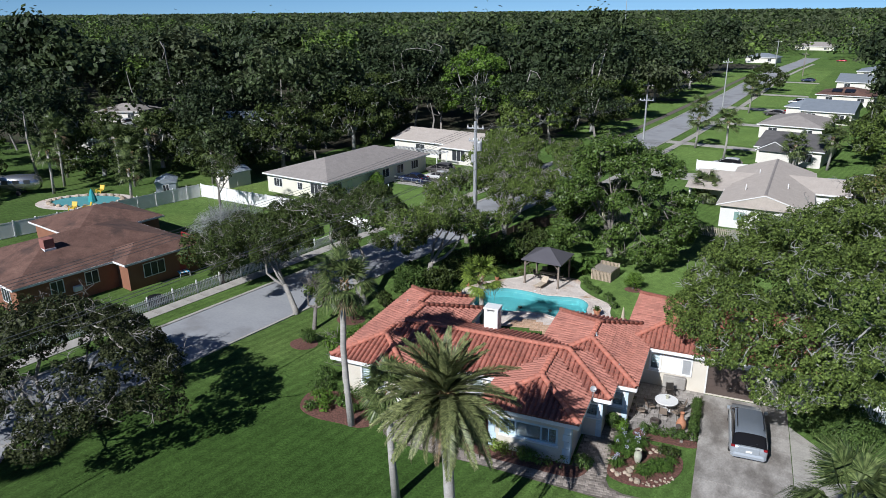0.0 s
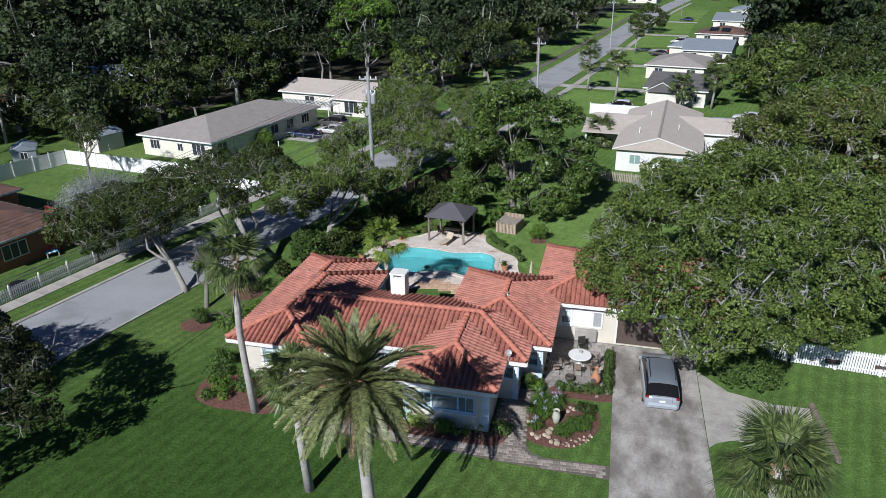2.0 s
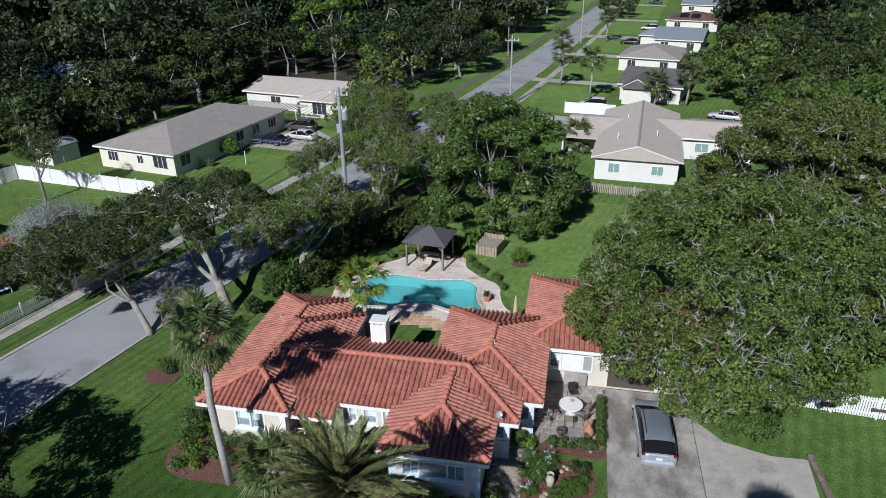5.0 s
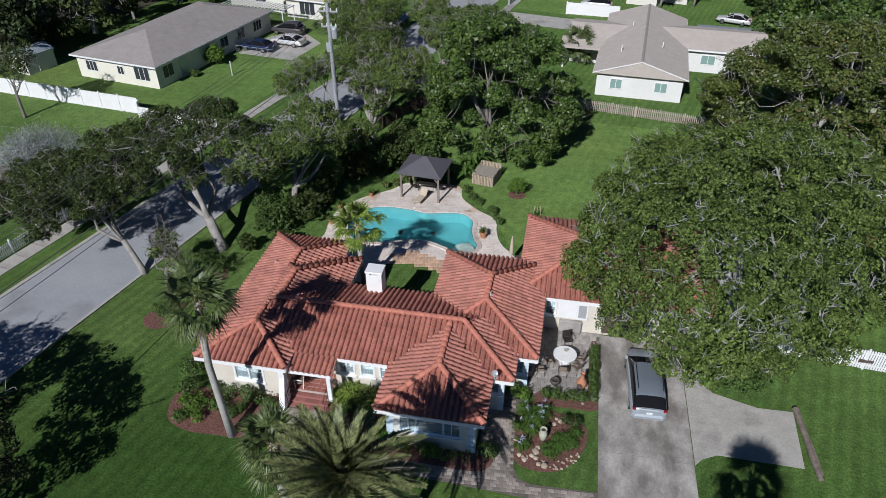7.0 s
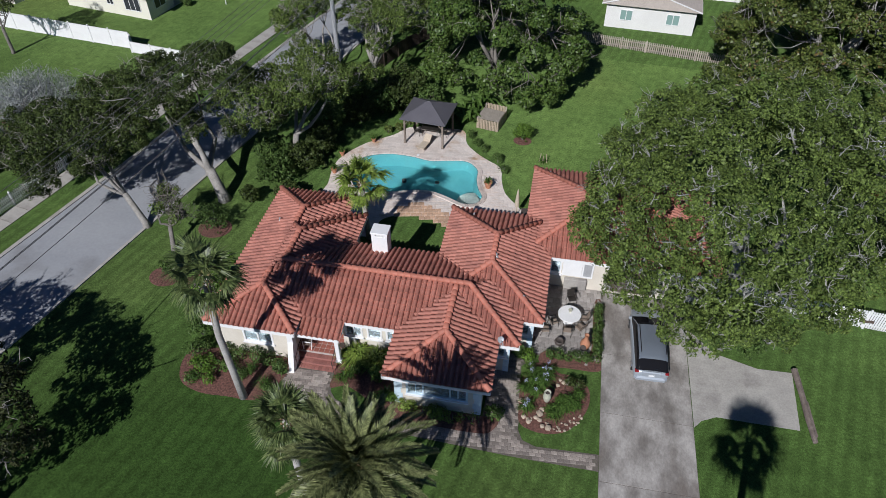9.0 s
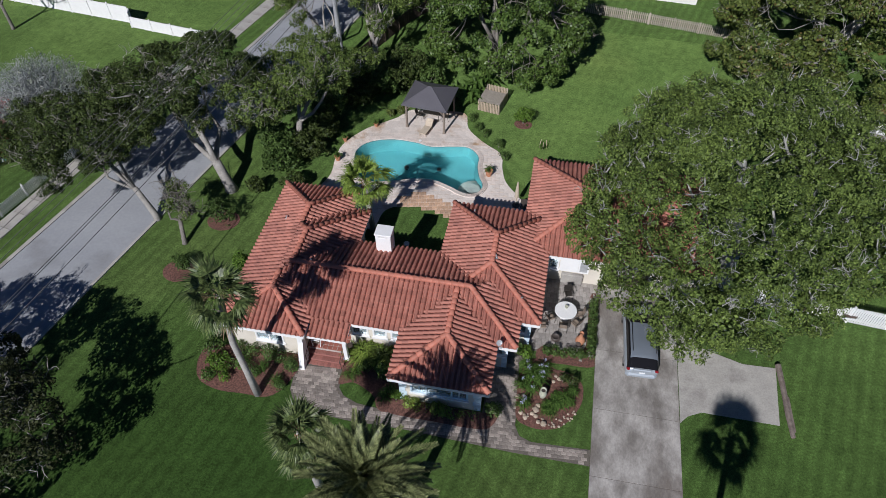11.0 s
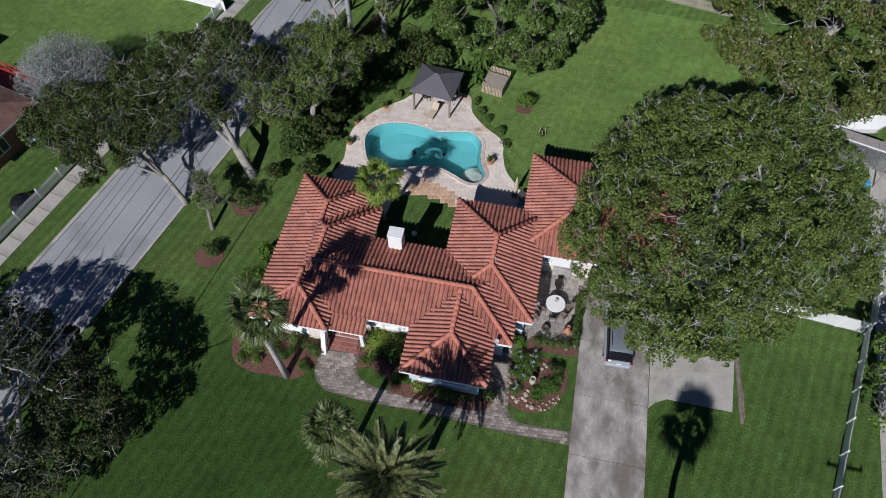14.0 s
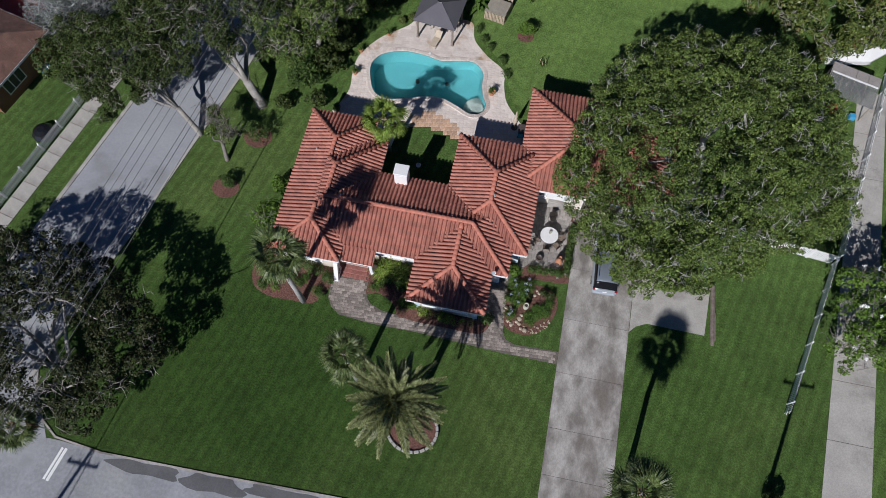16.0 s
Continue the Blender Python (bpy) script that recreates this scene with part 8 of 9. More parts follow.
part("gable_board", MB().add([(-4.3, -10.74, 2.62), (4.3, -10.74, 2.62), (0, -10.74, 3.9), (-4.3, -10.705, 2.62), (4.3, -10.705, 2.62), (0, -10.705, 3.9)], [(0, 1, 2), (5, 4, 3), (0, 3, 4, 1), (1, 4, 5, 2), (2, 5, 3, 0)]), M["white"], th, "white boarded gable")
for k in range(3):
    part("porch_column", MB().box(-9.2, -1.3 - 0.9 * k, 0, -9.0, -1.1 - 0.9 * k, 2.5, b=0.02), M["white"], th, "white porch column")
part("porch_roof", MB().add([(-9.6, -3.6, 2.5), (-4.4, -3.6, 2.5), (-4.4, -0.7, 2.9), (-9.6, -0.7, 2.9), (-9.6, -3.6, 2.62), (-4.4, -3.6, 2.62), (-4.4, -0.7, 3.02), (-9.6, -0.7, 3.02)], [(3, 2, 1, 0), (4, 5, 6, 7), (0, 1, 5, 4), (1, 2, 6, 5), (2, 3, 7, 6), (3, 0, 4, 7)]), M["tan_shingle"], th)
for x, y in ((-1.6, 3.0), (2.0, -4.0), (-2.4, -6.2)):
    part("roof_vent", MB().tube([(x, y, 3.2), (x, y, 4.25)], 0.06, 8), M["white"], th)
sr = thing("screen_roof", "pale blue-grey metal patio roof beside the tan-roofed house", "patio roof", 21.5, 67.5, 0, -5)
for k in range(8):
    part("sheet", MB().box(-4.0 + k, -2.2, 2.5, -3.02 + k, 2.2, 2.54).box(-4.0 + k, -2.2, 2.541, -3.95 + k, 2.2, 2.58), M["sheet_metal"], sr)
for sx, sy in itertools.product((-3.8, 3.8), (-2.0, 2.0)):
    part("post", MB().box(sx - 0.05, sy - 0.05, 0, sx + 0.05, sy + 0.05, 2.5), M["white"], sr)
# Brown house across the side street.
bh = neighbour("brown stucco house with a weathered brown shingle roof", -50.4, 11.2, -13.5, [(11.5, 15.5, 0, 0, 1.9, "hip"), (4.2, 7.0, 5.6, 4.2, 1.0, "hip"), (9.0, 9.0, -8.5, 6.5, 1.5, "hip")], "brown_wall", "brown_shingle",
               windows=[(3.6, -7.75, 0.9, 1.5, 1.2, 0, "dark_glass", 2), (-1.0, -7.75, 0.9, 1.6, 1.2, 0, "dark_glass", 1), (5.75, -4.6, 1.1, 1.0, 1.1, 90), (5.75, -1.6, 1.1, 1.1, 1.1, 90), (7.7, 3.2, 0.9, 2.0, 1.2, 90, "dark_glass", 2)],
               doors=[(7.7, 6.2, 0.9, 2.05, 90, "red_paint")])
part("chimney", MB().box(1.4, -3.6, 2.8, 2.3, -2.7, 4.95, b=0.02), M["brick"], bh, "red brick chimney")
part("flashing", MB().box(1.35, -3.65, 2.8, 2.35, -2.65, 4.1), M["white"], bh, "white flashing round the chimney")
part("air_conditioner", MB().box(5.78, -3.4, 0.9, 6.15, -2.7, 1.35, b=0.03), M["white"], bh, "window air conditioner")
dk = thing("wooden_deck", "raised red-brown wooden deck with railings behind the brown house", "deck", -46.3, 20.2, 0, -13.5)
part("platform", MB().box(-2.2, -1.6, 0.5, 2.2, 1.6, 0.6), M["red_paint"], dk)
for x in (-2.1, -1.05, 0, 1.05, 2.1):
    for y in (-1.5, 1.5):
        part("post", MB().box(x - 0.05, y - 0.05, 0, x + 0.05, y + 0.05, 1.5), M["red_paint"], dk)
for y in (-1.5, 1.5):
    for z in (0.95, 1.4):
        part("rail", MB().box(-2.2, y - 0.03, z, 2.2, y + 0.03, z + 0.1), M["red_paint"], dk)
ts = thing("garden_chair", "blue and white slatted garden chair beside the brown house", "chair", -41.2, 15.0, 0.02, 60)
for k in range(5):
    part("slat", MB().box(-0.5 + 0.2 * k, -0.5, 0.4, -0.34 + 0.2 * k, 0.5, 0.44), M["white"] if k % 2 else M["blue_plastic"], ts)
for sx, sy in itertools.product((-0.45, 0.45), (-0.45, 0.45)):
    part("leg", MB().box(sx - 0.03, sy - 0.03, 0, sx + 0.03, sy + 0.03, 0.4), M["white"], ts)
solid("tarpaulin", MB().lathe([(0.9, 0.0), (0.95, 0.3), (0.7, 0.6), (0.3, 0.75)], 10, (-38.6, 8.9, 0)), M["car_black"], "dark tarpaulin over a heap behind the fence", "tarpaulin")


def shed(label, x, y, turn, w, d, h, wall, roofm):
    s = thing("garden_shed", label, "shed", x, y, 0, turn, "garden sheds")
    wm, rm = MB(), MB()
    c = ((-w / 2, -d / 2), (w / 2, -d / 2), (w / 2, d / 2), (-w / 2, d / 2))
    wm.add([(a, b_, 0) for a, b_ in c] + [(a, b_, h) for a, b_ in c] + [(0, -d / 2, h + 0.55), (0, d / 2, h + 0.55)], [(0, 1, 5, 8, 4), (2, 3, 7, 9, 6), (1, 2, 6, 5), (3, 0, 4, 7), (3, 2, 1, 0), (4, 8, 9, 7), (8, 5, 6, 9)])
    part("wall", wm, M[wall], s)
    roof_block(rm, w, d, h + 0.16, 0.6, "gable", 0.15)
    rr = part("roof", rm, M[roofm], s)
    for k in range(int(d / 0.4)):
        for sg in (-1, 1):
            yy = -d / 2 + 0.2 + 0.4 * k
            part("seam", MB().tube([(sg * (w / 2 + 0.14), yy, h + 0.17), (0, yy, h + 0.775)], 0.018, 4), M[roofm], rr)
    far_window(s, 0.0, -d / 2, 0.9, 0.7, 0.8, 0)
    part("door", MB().box(w / 2 - 0.02, -0.45, 0.05, w / 2 + 0.03, 0.45, 1.85), M[wall], s)
    return s


shed("pale blue garden shed with a metal roof", -66.0, 38.6, 40, 2.6, 3.4, 1.9, "sheet_metal", "sheet_metal")
shed("grey garden shed with a white metal roof", -61.0, 46.5, -15, 3.0, 3.8, 2.0, "cream_wall", "sheet_metal")
# Small pool yard beyond the brown house.
yp = thing("garden_pool", "oval garden pool with a rock edge and dark water", "swimming pool", -73.5, 31.5, 0, 25)
part("deck", MB().lathe([(0.0, 0.03), (5.6, 0.03), (5.6, 0.0)][::-1], 28), M["deck_stone"], yp).matrix_basis = Matrix.Diagonal((1.15, 0.75, 1, 1))
part("water_surface", MB().lathe([(0.0, 0.06), (4.0, 0.06), (4.0, 0.0)][::-1], 28), M["pool_shell"], yp).matrix_basis = Matrix.Diagonal((1.15, 0.7, 1, 1))
for k in range(24):
    a = TAU * k / 24
    part("edge_stone", MB().lathe([(0.3, 0), (0.34, 0.15), (0.2, 0.32)], 7), M["rock"], yp, at=pose(4.75 * math.cos(a), 3.0 * math.sin(a), 0.02))
gu = thing("garden_umbrella", "closed teal garden umbrella by the garden pool", "umbrella", -69.6, 29.4, 0)
part("pole", MB().tube([(0, 0, 0), (0, 0, 2.5)], 0.03, 6), M["white"], gu)
part("canopy", MB().lathe([(0.05, 0.7), (0.55, 0.9), (0.42, 1.6), (0.15, 2.4), (0.02, 2.6)], 8), M["teal_cloth"], gu, "drooping teal canopy")
for x, y, tn in ((-71.2, 27.6, 20), (-69.4, 28.2, -30), (-75.5, 35.6, 10)):
    ac = thing("adirondack_chair", "yellow slatted garden chair by the garden pool", "chair", x, y, 0.03, tn, "yellow garden chairs")
    part("seat", MB().box(-0.35, -0.4, 0.3, 0.35, 0.3, 0.38), M["yellow"], ac)
    part("backrest", MB().add([(-0.35, 0.3, 0.3), (0.35, 0.3, 0.3), (0.35, 0.6, 1.0), (-0.35, 0.6, 1.0), (-0.35, 0.36, 0.3), (0.35, 0.36, 0.3), (0.35, 0.66, 1.0), (-0.35, 0.66, 1.0)], [(3, 2, 1, 0), (4, 5, 6, 7), (0, 1, 5, 4), (1, 2, 6, 5), (2, 3, 7, 6), (3, 0, 4, 7)]), M["yellow"], ac)
    for sx in (-0.36, 0.36):
        part("armrest", MB().box(sx - 0.06, -0.45, 0.5, sx + 0.06, 0.35, 0.54).box(sx - 0.04, -0.42, 0, sx + 0.04, -0.34, 0.5), M["yellow"], ac)
cv = thing("caravan", "rounded silver travel trailer parked behind the yard", "caravan", -85.5, 31.0, 0, 35)
part("body", MB().lathe([(0.25, -3.0), (0.85, -2.7), (1.15, -2.2), (1.2, 0), (1.15, 2.2), (0.85, 2.7), (0.25, 3.0)], 18), M["chrome"], cv, smooth=True).matrix_basis = pose(0, 0, 1.65, 0, 90, 0)
for k in (-1.4, 0.0, 1.4):
    part("window", MB().box(k - 0.4, -1.2, 1.7, k + 0.4, -1.12, 2.2, b=0.02), M["dark_glass"], cv)
part("wheel", MB().tube([(0, -1.0, 0.35), (0, -0.8, 0.35)], 0.35, 14), M["tyre"], cv)
part("wheel", MB().tube([(0, 0.8, 0.35), (0, 1.0, 0.35)], 0.35, 14), M["tyre"], cv)
# Right: boat cover and a framed lean-to beyond the great oak.
bo_ = thing("covered_boat", "boat under a white cover beyond the oak", "boat", 27.4, 30.9, 0.0, -78)
part("hull", MB().add([(-1.0, -2.6, 0.5), (1.0, -2.6, 0.5), (1.1, 1.0, 0.5), (0, 3.0, 0.6), (-1.1, 1.0, 0.5), (-1.15, -2.6, 1.1), (1.15, -2.6, 1.1), (1.25, 1.0, 1.15), (0, 3.3, 1.3), (-1.25, 1.0, 1.15), (0, -2.6, 1.45), (0, 1.0, 1.6)],
                      [(4, 3, 2, 1, 0), (0, 1, 6, 5), (1, 2, 7, 6), (2, 3, 8, 7), (3, 4, 9, 8), (4, 0, 5, 9), (5, 6, 10), (6, 7, 11, 10), (7, 8, 11), (8, 9, 11), (9, 5, 10, 11)]), M["white"], bo_)
part("trailer", MB().box(-0.9, -2.2, 0.3, 0.9, 1.5, 0.42).tube([(-1.0, -0.8, 0.3), (-0.8, -0.8, 0.3)], 0.3, 12).tube([(0.8, -0.8, 0.3), (1.0, -0.8, 0.3)], 0.3, 12), M["galvanised"], bo_)
lt = thing("greenhouse", "framed lean-to with a clear sheet roof beyond the oak", "greenhouse", 26.6, 26.3, 0.0, -16)
for sx, sy in itertools.product((-1.9, 0, 1.9), (-1.5, 1.5)):
    part("post", MB().box(sx - 0.05, sy - 0.05, 0, sx + 0.05, sy + 0.05, 2.0), M["weathered"], lt)
for k in range(4):
    part("roof_sheet", MB().box(-2.0 + k, -1.7, 2.02, -1.02 + k, 0.55, 2.04), M["clear_sheet"], lt, "dirty clear plastic sheet")
    part("roof_sheet", MB().box(-2.0 + k, 0.57, 2.02, -1.02 + k, 1.7, 2.05), M["grey_shingle"], lt)
    part("rafter", MB().box(-2.03 + k, -1.7, 1.92, -1.97 + k, 1.7, 2.0), M["weathered"], lt)
part("ridge_trim", MB().box(-1.9, 0.5, 2.055, 1.9, 0.66, 2.09), M["white"], lt)
solid("red_crate", MB().box(25.3, 24.6, 0, 26.0, 25.2, 0.7, b=0.03), M["red_paint"], "red plastic crate inside the lean-to", "crate")
solid("blue_crate", MB().box(27.2, 24.3, 0, 27.7, 24.8, 0.4, b=0.03), M["blue_plastic"], "blue plastic crate inside the lean-to", "crate")

# Houses up the side street.
for args in (("white gabled house with a dark shingle roof", 15.5, 96.0, -14, [(9.5, 13.0, 0, 0, 1.7, "gable_x"), (4.5, 6.0, -1.5, -6.5, 1.5, "gable")], "cream_wall", "dark_shingle"),
             ("white house with a brown-grey roof", 17.0, 122.0, -14, [(11.0, 14.0, 0, 0, 1.6, "hip")], "cream_wall", "grey_shingle"),
             ("white house with a pale metal roof", 25.0, 146.0, -14, [(10.0, 13.0, 0, 0, 1.9, "gable_x"), (6.0, 7.0, -6, 2, 1.4, "hip")], "cream_wall", "sheet_metal"),
             ("tan house with solar panels on a brown roof", 32.5, 182.0, -14, [(13.0, 14.0, 0, 0, 1.6, "hip")], "cream_wall", "brown_shingle"),
             ("house with a pale blue metal roof", 41.0, 222.0, -14, [(13.0, 14.0, 0, 0, 2.0, "gable_x")], "cream_wall", "sheet_metal"),
             ("house with a pale blue metal roof", 52.0, 268.0, -14, [(13.0, 14.0, 0, 0, 2.0, "hip")], "cream_wall", "sheet_metal"),
             ("yellow house with a grey roof at the end of the street", 46.0, 470.0, -14, [(22.0, 12.0, 0, 0, 2.6, "hip")], "beige_wall", "grey_shingle"),
             ("white house among trees by the street", -15.0, 238.0, -14, [(12.0, 10.0, 0, 0, 1.6, "hip")], "cream_wall", "grey_shingle"),
             ("white house among trees by the street", 14.0, 345.0, -14, [(14.0, 10.0, 0, 0, 1.8, "hip")], "cream_wall", "sheet_metal"),
             ("white house glimpsed between trees", -92.0, 88.0, 30, [(9.0, 8.0, 0, 0, 1.4, "gable_x")], "cream_wall", "sheet_metal"),
             ("white house glimpsed between trees", -128.0, 90.0, 20, [(10.0, 8.0, 0, 0, 1.4, "hip")], "cream_wall", "grey_shingle"),
             ("white house glimpsed between trees", -100.0, 62.0, 35, [(14.0, 7.0, 0, 0, 1.2, "hip")], "cream_wall", "tan_shingle"),
             ("white house glimpsed between trees", -188.0, 164.0, 25, [(14.0, 9.0, 0, 0, 1.6, "gable_x")], "cream_wall", "sheet_metal"),
             ("white house glimpsed between trees", -136.0, 240.0, 15, [(13.0, 9.0, 0, 0, 1.6, "hip")], "cream_wall", "sheet_metal"),
             ("white house glimpsed between trees", -214.0, 262.0, 15, [(16.0, 9.0, 0, 0, 1.8, "gable_x")], "cream_wall", "sheet_metal")):
    lbl, hx, hy, tn, blocks, wl, rf = args
    w0, d0 = blocks[0][0], blocks[0][1]
    hh = neighbour(lbl, hx, hy, tn, blocks, wl, rf, windows=[(-w0 * 0.28, -d0 / 2, 0.9, 1.5, 1.2, 0), (w0 * 0.28, -d0 / 2, 0.9, 1.5, 1.2, 0), (-w0 / 2, -d0 * 0.2, 0.9, 1.5, 1.2, -90), (-w0 / 2, d0 * 0.25, 0.9, 1.5, 1.2, -90)], doors=[(-w0 / 2, 0.3, 0.95, 2.05, -90, "white")], group="houses up the street")
    if "solar" in lbl:
        for k in range(2):
            part("solar_panel", MB().add([(-3.5 + 3 * k, -5.6, 3.45), (-1.2 + 3 * k, -5.6, 3.45), (-1.2 + 3 * k, -3.2, 4.02), (-3.5 + 3 * k, -3.2, 4.02), (-3.5 + 3 * k, -5.6, 3.38), (-1.2 + 3 * k, -5.6, 3.38), (-1.2 + 3 * k, -3.2, 3.95), (-3.5 + 3 * k, -3.2, 3.95)], [(0, 1, 2, 3), (7, 6, 5, 4), (0, 4, 5, 1), (1, 5, 6, 2), (2, 6, 7, 3), (3, 7, 4, 0)]), M["car_black"], hh, "dark solar panel")
# White slab fence and side drives up the street.
vinyl_wall([(0.8, 80.5), (8.4, 79.6)], [1.7], "white panel fence beside the street house")
for i, (yy, wd) in enumerate(((76.0, 5.0), (104.0, 3.0), (133.0, 3.4), (160.0, 5.0), (196.0, 4.0), (240.0, 4.0))):
    mb = MB().prism([(kerb_x(yy) + 0.3, yy), (kerb_x(yy) + 16.0, yy - 3.4), (kerb_x(yy) + 16.0, yy + wd - 3.4), (kerb_x(yy) + 0.3, yy + wd)], -0.1, 0.02)
    solid("side_drive", mb, M["pale_concrete"], "pale concrete drive off the street", "driveway", "structure")
mb = MB()
for a, c in ((50.0, 340.0),):
    ys = np.linspace(a, c, 30)
    for p, q in zip(ys[:-1], ys[1:]):
        mb.prism([(kerb_x(p) + 2.2, p), (kerb_x(p) + 3.5, p), (kerb_x(q) + 3.5, q), (kerb_x(q) + 2.2, q)], -0.1, 0.025)
solid("sidewalk_east", mb, M["pale_concrete"], "pale concrete sidewalk along the street", "sidewalk", "structure")

CARS = [("parked_car", "dark blue sedan parked by the pale house", -37.3, 57.6, 80, "car_blue", False), ("parked_car", "white sedan parked by the pale house", -34.2, 60.2, 80, "car_white", False), ("parked_car", "black off-road car parked by the pale house", -35.9, 64.6, 85, "car_grey", True),
        ("parked_car", "white off-road car parked behind the panel fence", 5.0, 84.5, 80, "car_white", True), ("parked_car", "white sedan parked behind the tan-roofed house", 24.0, 80.0, 70, "car_white", False), ("parked_car", "dark sedan parked behind the tan-roofed house", 29.5, 79.0, 70, "car_grey", False),
        ("parked_car", "red sedan parked on a side drive", 18.3, 156.0, 80, "car_red", False), ("parked_car", "white van parked on a side drive", 20.0, 175.0, 80, "car_white", True), ("parked_car", "black off-road car parked at the kerb", 10.0, 192.0, -14, "car_black", True),
        ("parked_car", "grey sedan parked on a side drive", 13.7, 150.0, 75, "car_grey", False), ("parked_car", "dark sedan parked on a lawn", 27.0, 244.0, 80, "car_blue", False), ("parked_car", "red car parked far up the street", 49.0, 359.0, 80, "car_red", False), ("parked_car", "white pickup parked among trees", -122.4, 84.3, 60, "car_white", True)]
for nm, lbl, x, y, tn, pm, vn in CARS:
    car(nm, lbl, "car", x, y, tn, M[pm], M[pm], L=4.6, W=1.85, H=1.68 if vn else 1.42, van=vn, group="parked cars")


# ---- poles and wires ----
sg = thing("stop_sign", "red octagonal stop sign on a thin post at the corner", "road sign", -28.0, -13.5, 0, 14)
part("post", MB().tube([(0, 0.03, 0), (0, 0.03, 2.5)], 0.03, 6), M["galvanised"], sg)
pl = part("plate", MB().tube([(0, -0.012, 2.2), (0, 0.0, 2.2)], 0.38, 8), M["red_paint"], sg, "red octagon with white lettering")
pl.matrix_basis = Matrix.Identity(4)
tx = bpy.data.curves.new("lettering", "FONT")
tx.body, tx.size, tx.align_x, tx.align_y, tx.extrude = "STOP", 0.27, "CENTER", "CENTER", 0.002
tx.materials.append(M["white"])
lt_ = new("lettering", tx)
lt_.parent = pl
lt_.matrix_basis = pose(0, -0.017, 2.2, 90, 0, 0)
def pole(label, x, y, h, material, arms=((0.9, 1.1),), transformer=False, r=0.15):
    p = thing("utility_pole", label, "utility pole", x, y, 0, 0, "utility poles")
    part("shaft", MB().tube([(0, 0, 0), (0, 0, h * 0.5), (0, 0, h)], [r * 1.25, r, r * 0.75], 12), material, p)
    for k, (dz, ln) in enumerate(arms):
        a = part("crossarm", MB().box(-ln, -0.06, h - dz - 0.06, ln, 0.06, h - dz + 0.06), M["pole_wood"] if material is M["pole_wood"] else M["galvanised"], p)
        for s in (-0.9, -0.3, 0.3, 0.9):
            part("insulator", MB().lathe([(0.05, 0), (0.07, 0.06), (0.04, 0.12), (0.06, 0.18), (0.02, 0.24)], 8, (s * ln, 0, h - dz + 0.06)), M["white"], a)
    if transformer:
        part("transformer", MB().lathe([(0.2, 0), (0.26, 0.05), (0.26, 0.85), (0.2, 0.95)], 14, (0.45, 0, h - 3.0)), M["galvanised"], p, "grey transformer can")
        part("cable_box", MB().box(-0.4, -0.14, h - 4.2, -0.14, 0.14, h - 3.4, b=0.03), M["galvanised"], p)
    return p


pole("tall pale concrete utility pole with arms and equipment", -18.55, 33.75, 13.2, M["galvanised"], ((0.7, 0.9), (2.0, 0.7)), True, 0.19)
for x, y, h, mt in ((2.1, 151.0, 12.9, "galvanised"), (17.2, 279.0, 13.0, "galvanised"), (61.0, 439.0, 15.0, "galvanised"), (-13.5, 130.5, 8.8, "pole_wood"), (-28.9, -30.0, 12.5, "galvanised"), (19.2, -14.3, 12.4, "pole_wood"), (26.7, 268.0, 9.0, "pole_wood"), (-8.0, 84.0, 11.0, "galvanised")):
    pole("utility pole with crossarms beside the street", x, y, h, M[mt])
wr = MB()
for off in (-0.75, -0.25, 0.25, 0.75):
    for (x0, y0, z0), (x1, y1, z1) in (((-28.9, -30.0, 11.6), (-18.55, 33.75, 12.5)), ((-18.55, 33.75, 12.5), (-8.0, 84.0, 10.4)), ((-8.0, 84.0, 10.4), (2.1, 151.0, 12.3))):
        pts = []
        for k in range(13):
            t = k / 12
            pts.append((x0 + (x1 - x0) * t + off, y0 + (y1 - y0) * t, z0 + (z1 - z0) * t - 4 * 0.9 * t * (1 - t)))
        wr.tube(pts, 0.014, 4)
for off, z in ((0.6, 9.4), (0.75, 8.6), (-0.1, 8.9)):
    pts = [(-28.9 + 10.35 * k / 12 + off, -30 + 63.75 * k / 12, z - 4 * 0.7 * (k / 12) * (1 - k / 12)) for k in range(13)]
    wr.tube(pts, 0.02, 4)
tagged(solid("overhead_wires", wr, M["wire"], "thin dark overhead wires strung between utility poles", "wires"), kind="stuff")
# ---- woods and distance ----
def template(seed, r, h, n, leaf):
    """One woodland crown and its stem, as loose quads round the origin."""
    rg = np.random.default_rng(seed)
    bl = split_blobs(dome_blobs(0, 0, r, r, h * 0.25, h, 7, rg, 0.40), rg, 3, 0.55)
    q = crown_quads(bl, n, leaf, leaf * 2.2, 16, rg, lower=0.5, core=0.12)
    return q


def far_template(seed, r, h, n, leaf):
    rg = np.random.default_rng(seed)
    d = sphere_dirs(n, rg)
    d[:, 2] = np.abs(d[:, 2])
    cen = d * np.array([r, r, h * 0.6]) * rg.uniform(0.75, 1.05, (n, 1)) + np.array([0, 0, h * 0.4])
    return leaf_quads(cen, d * 0.7 + np.array([0, 0, 0.5]), leaf, 0.8, rg)


# Clear plots: houses, yards, lawns and streets.
CLEAR = [(-31, 60, -30, 58), (-57, -28, 38, 72), (-56, -24, 66, 92), (-64, -36, -6, 40), (-86, -58, 18, 45), (-10, 32, 40, 112), (-35, -12, 36, 50)]
HOUSES = [(h.location.x, h.location.y) for h in bpy.data.objects if h.parent is None and h.name.startswith(("house", "parked_car")) and h.location.y > 60]


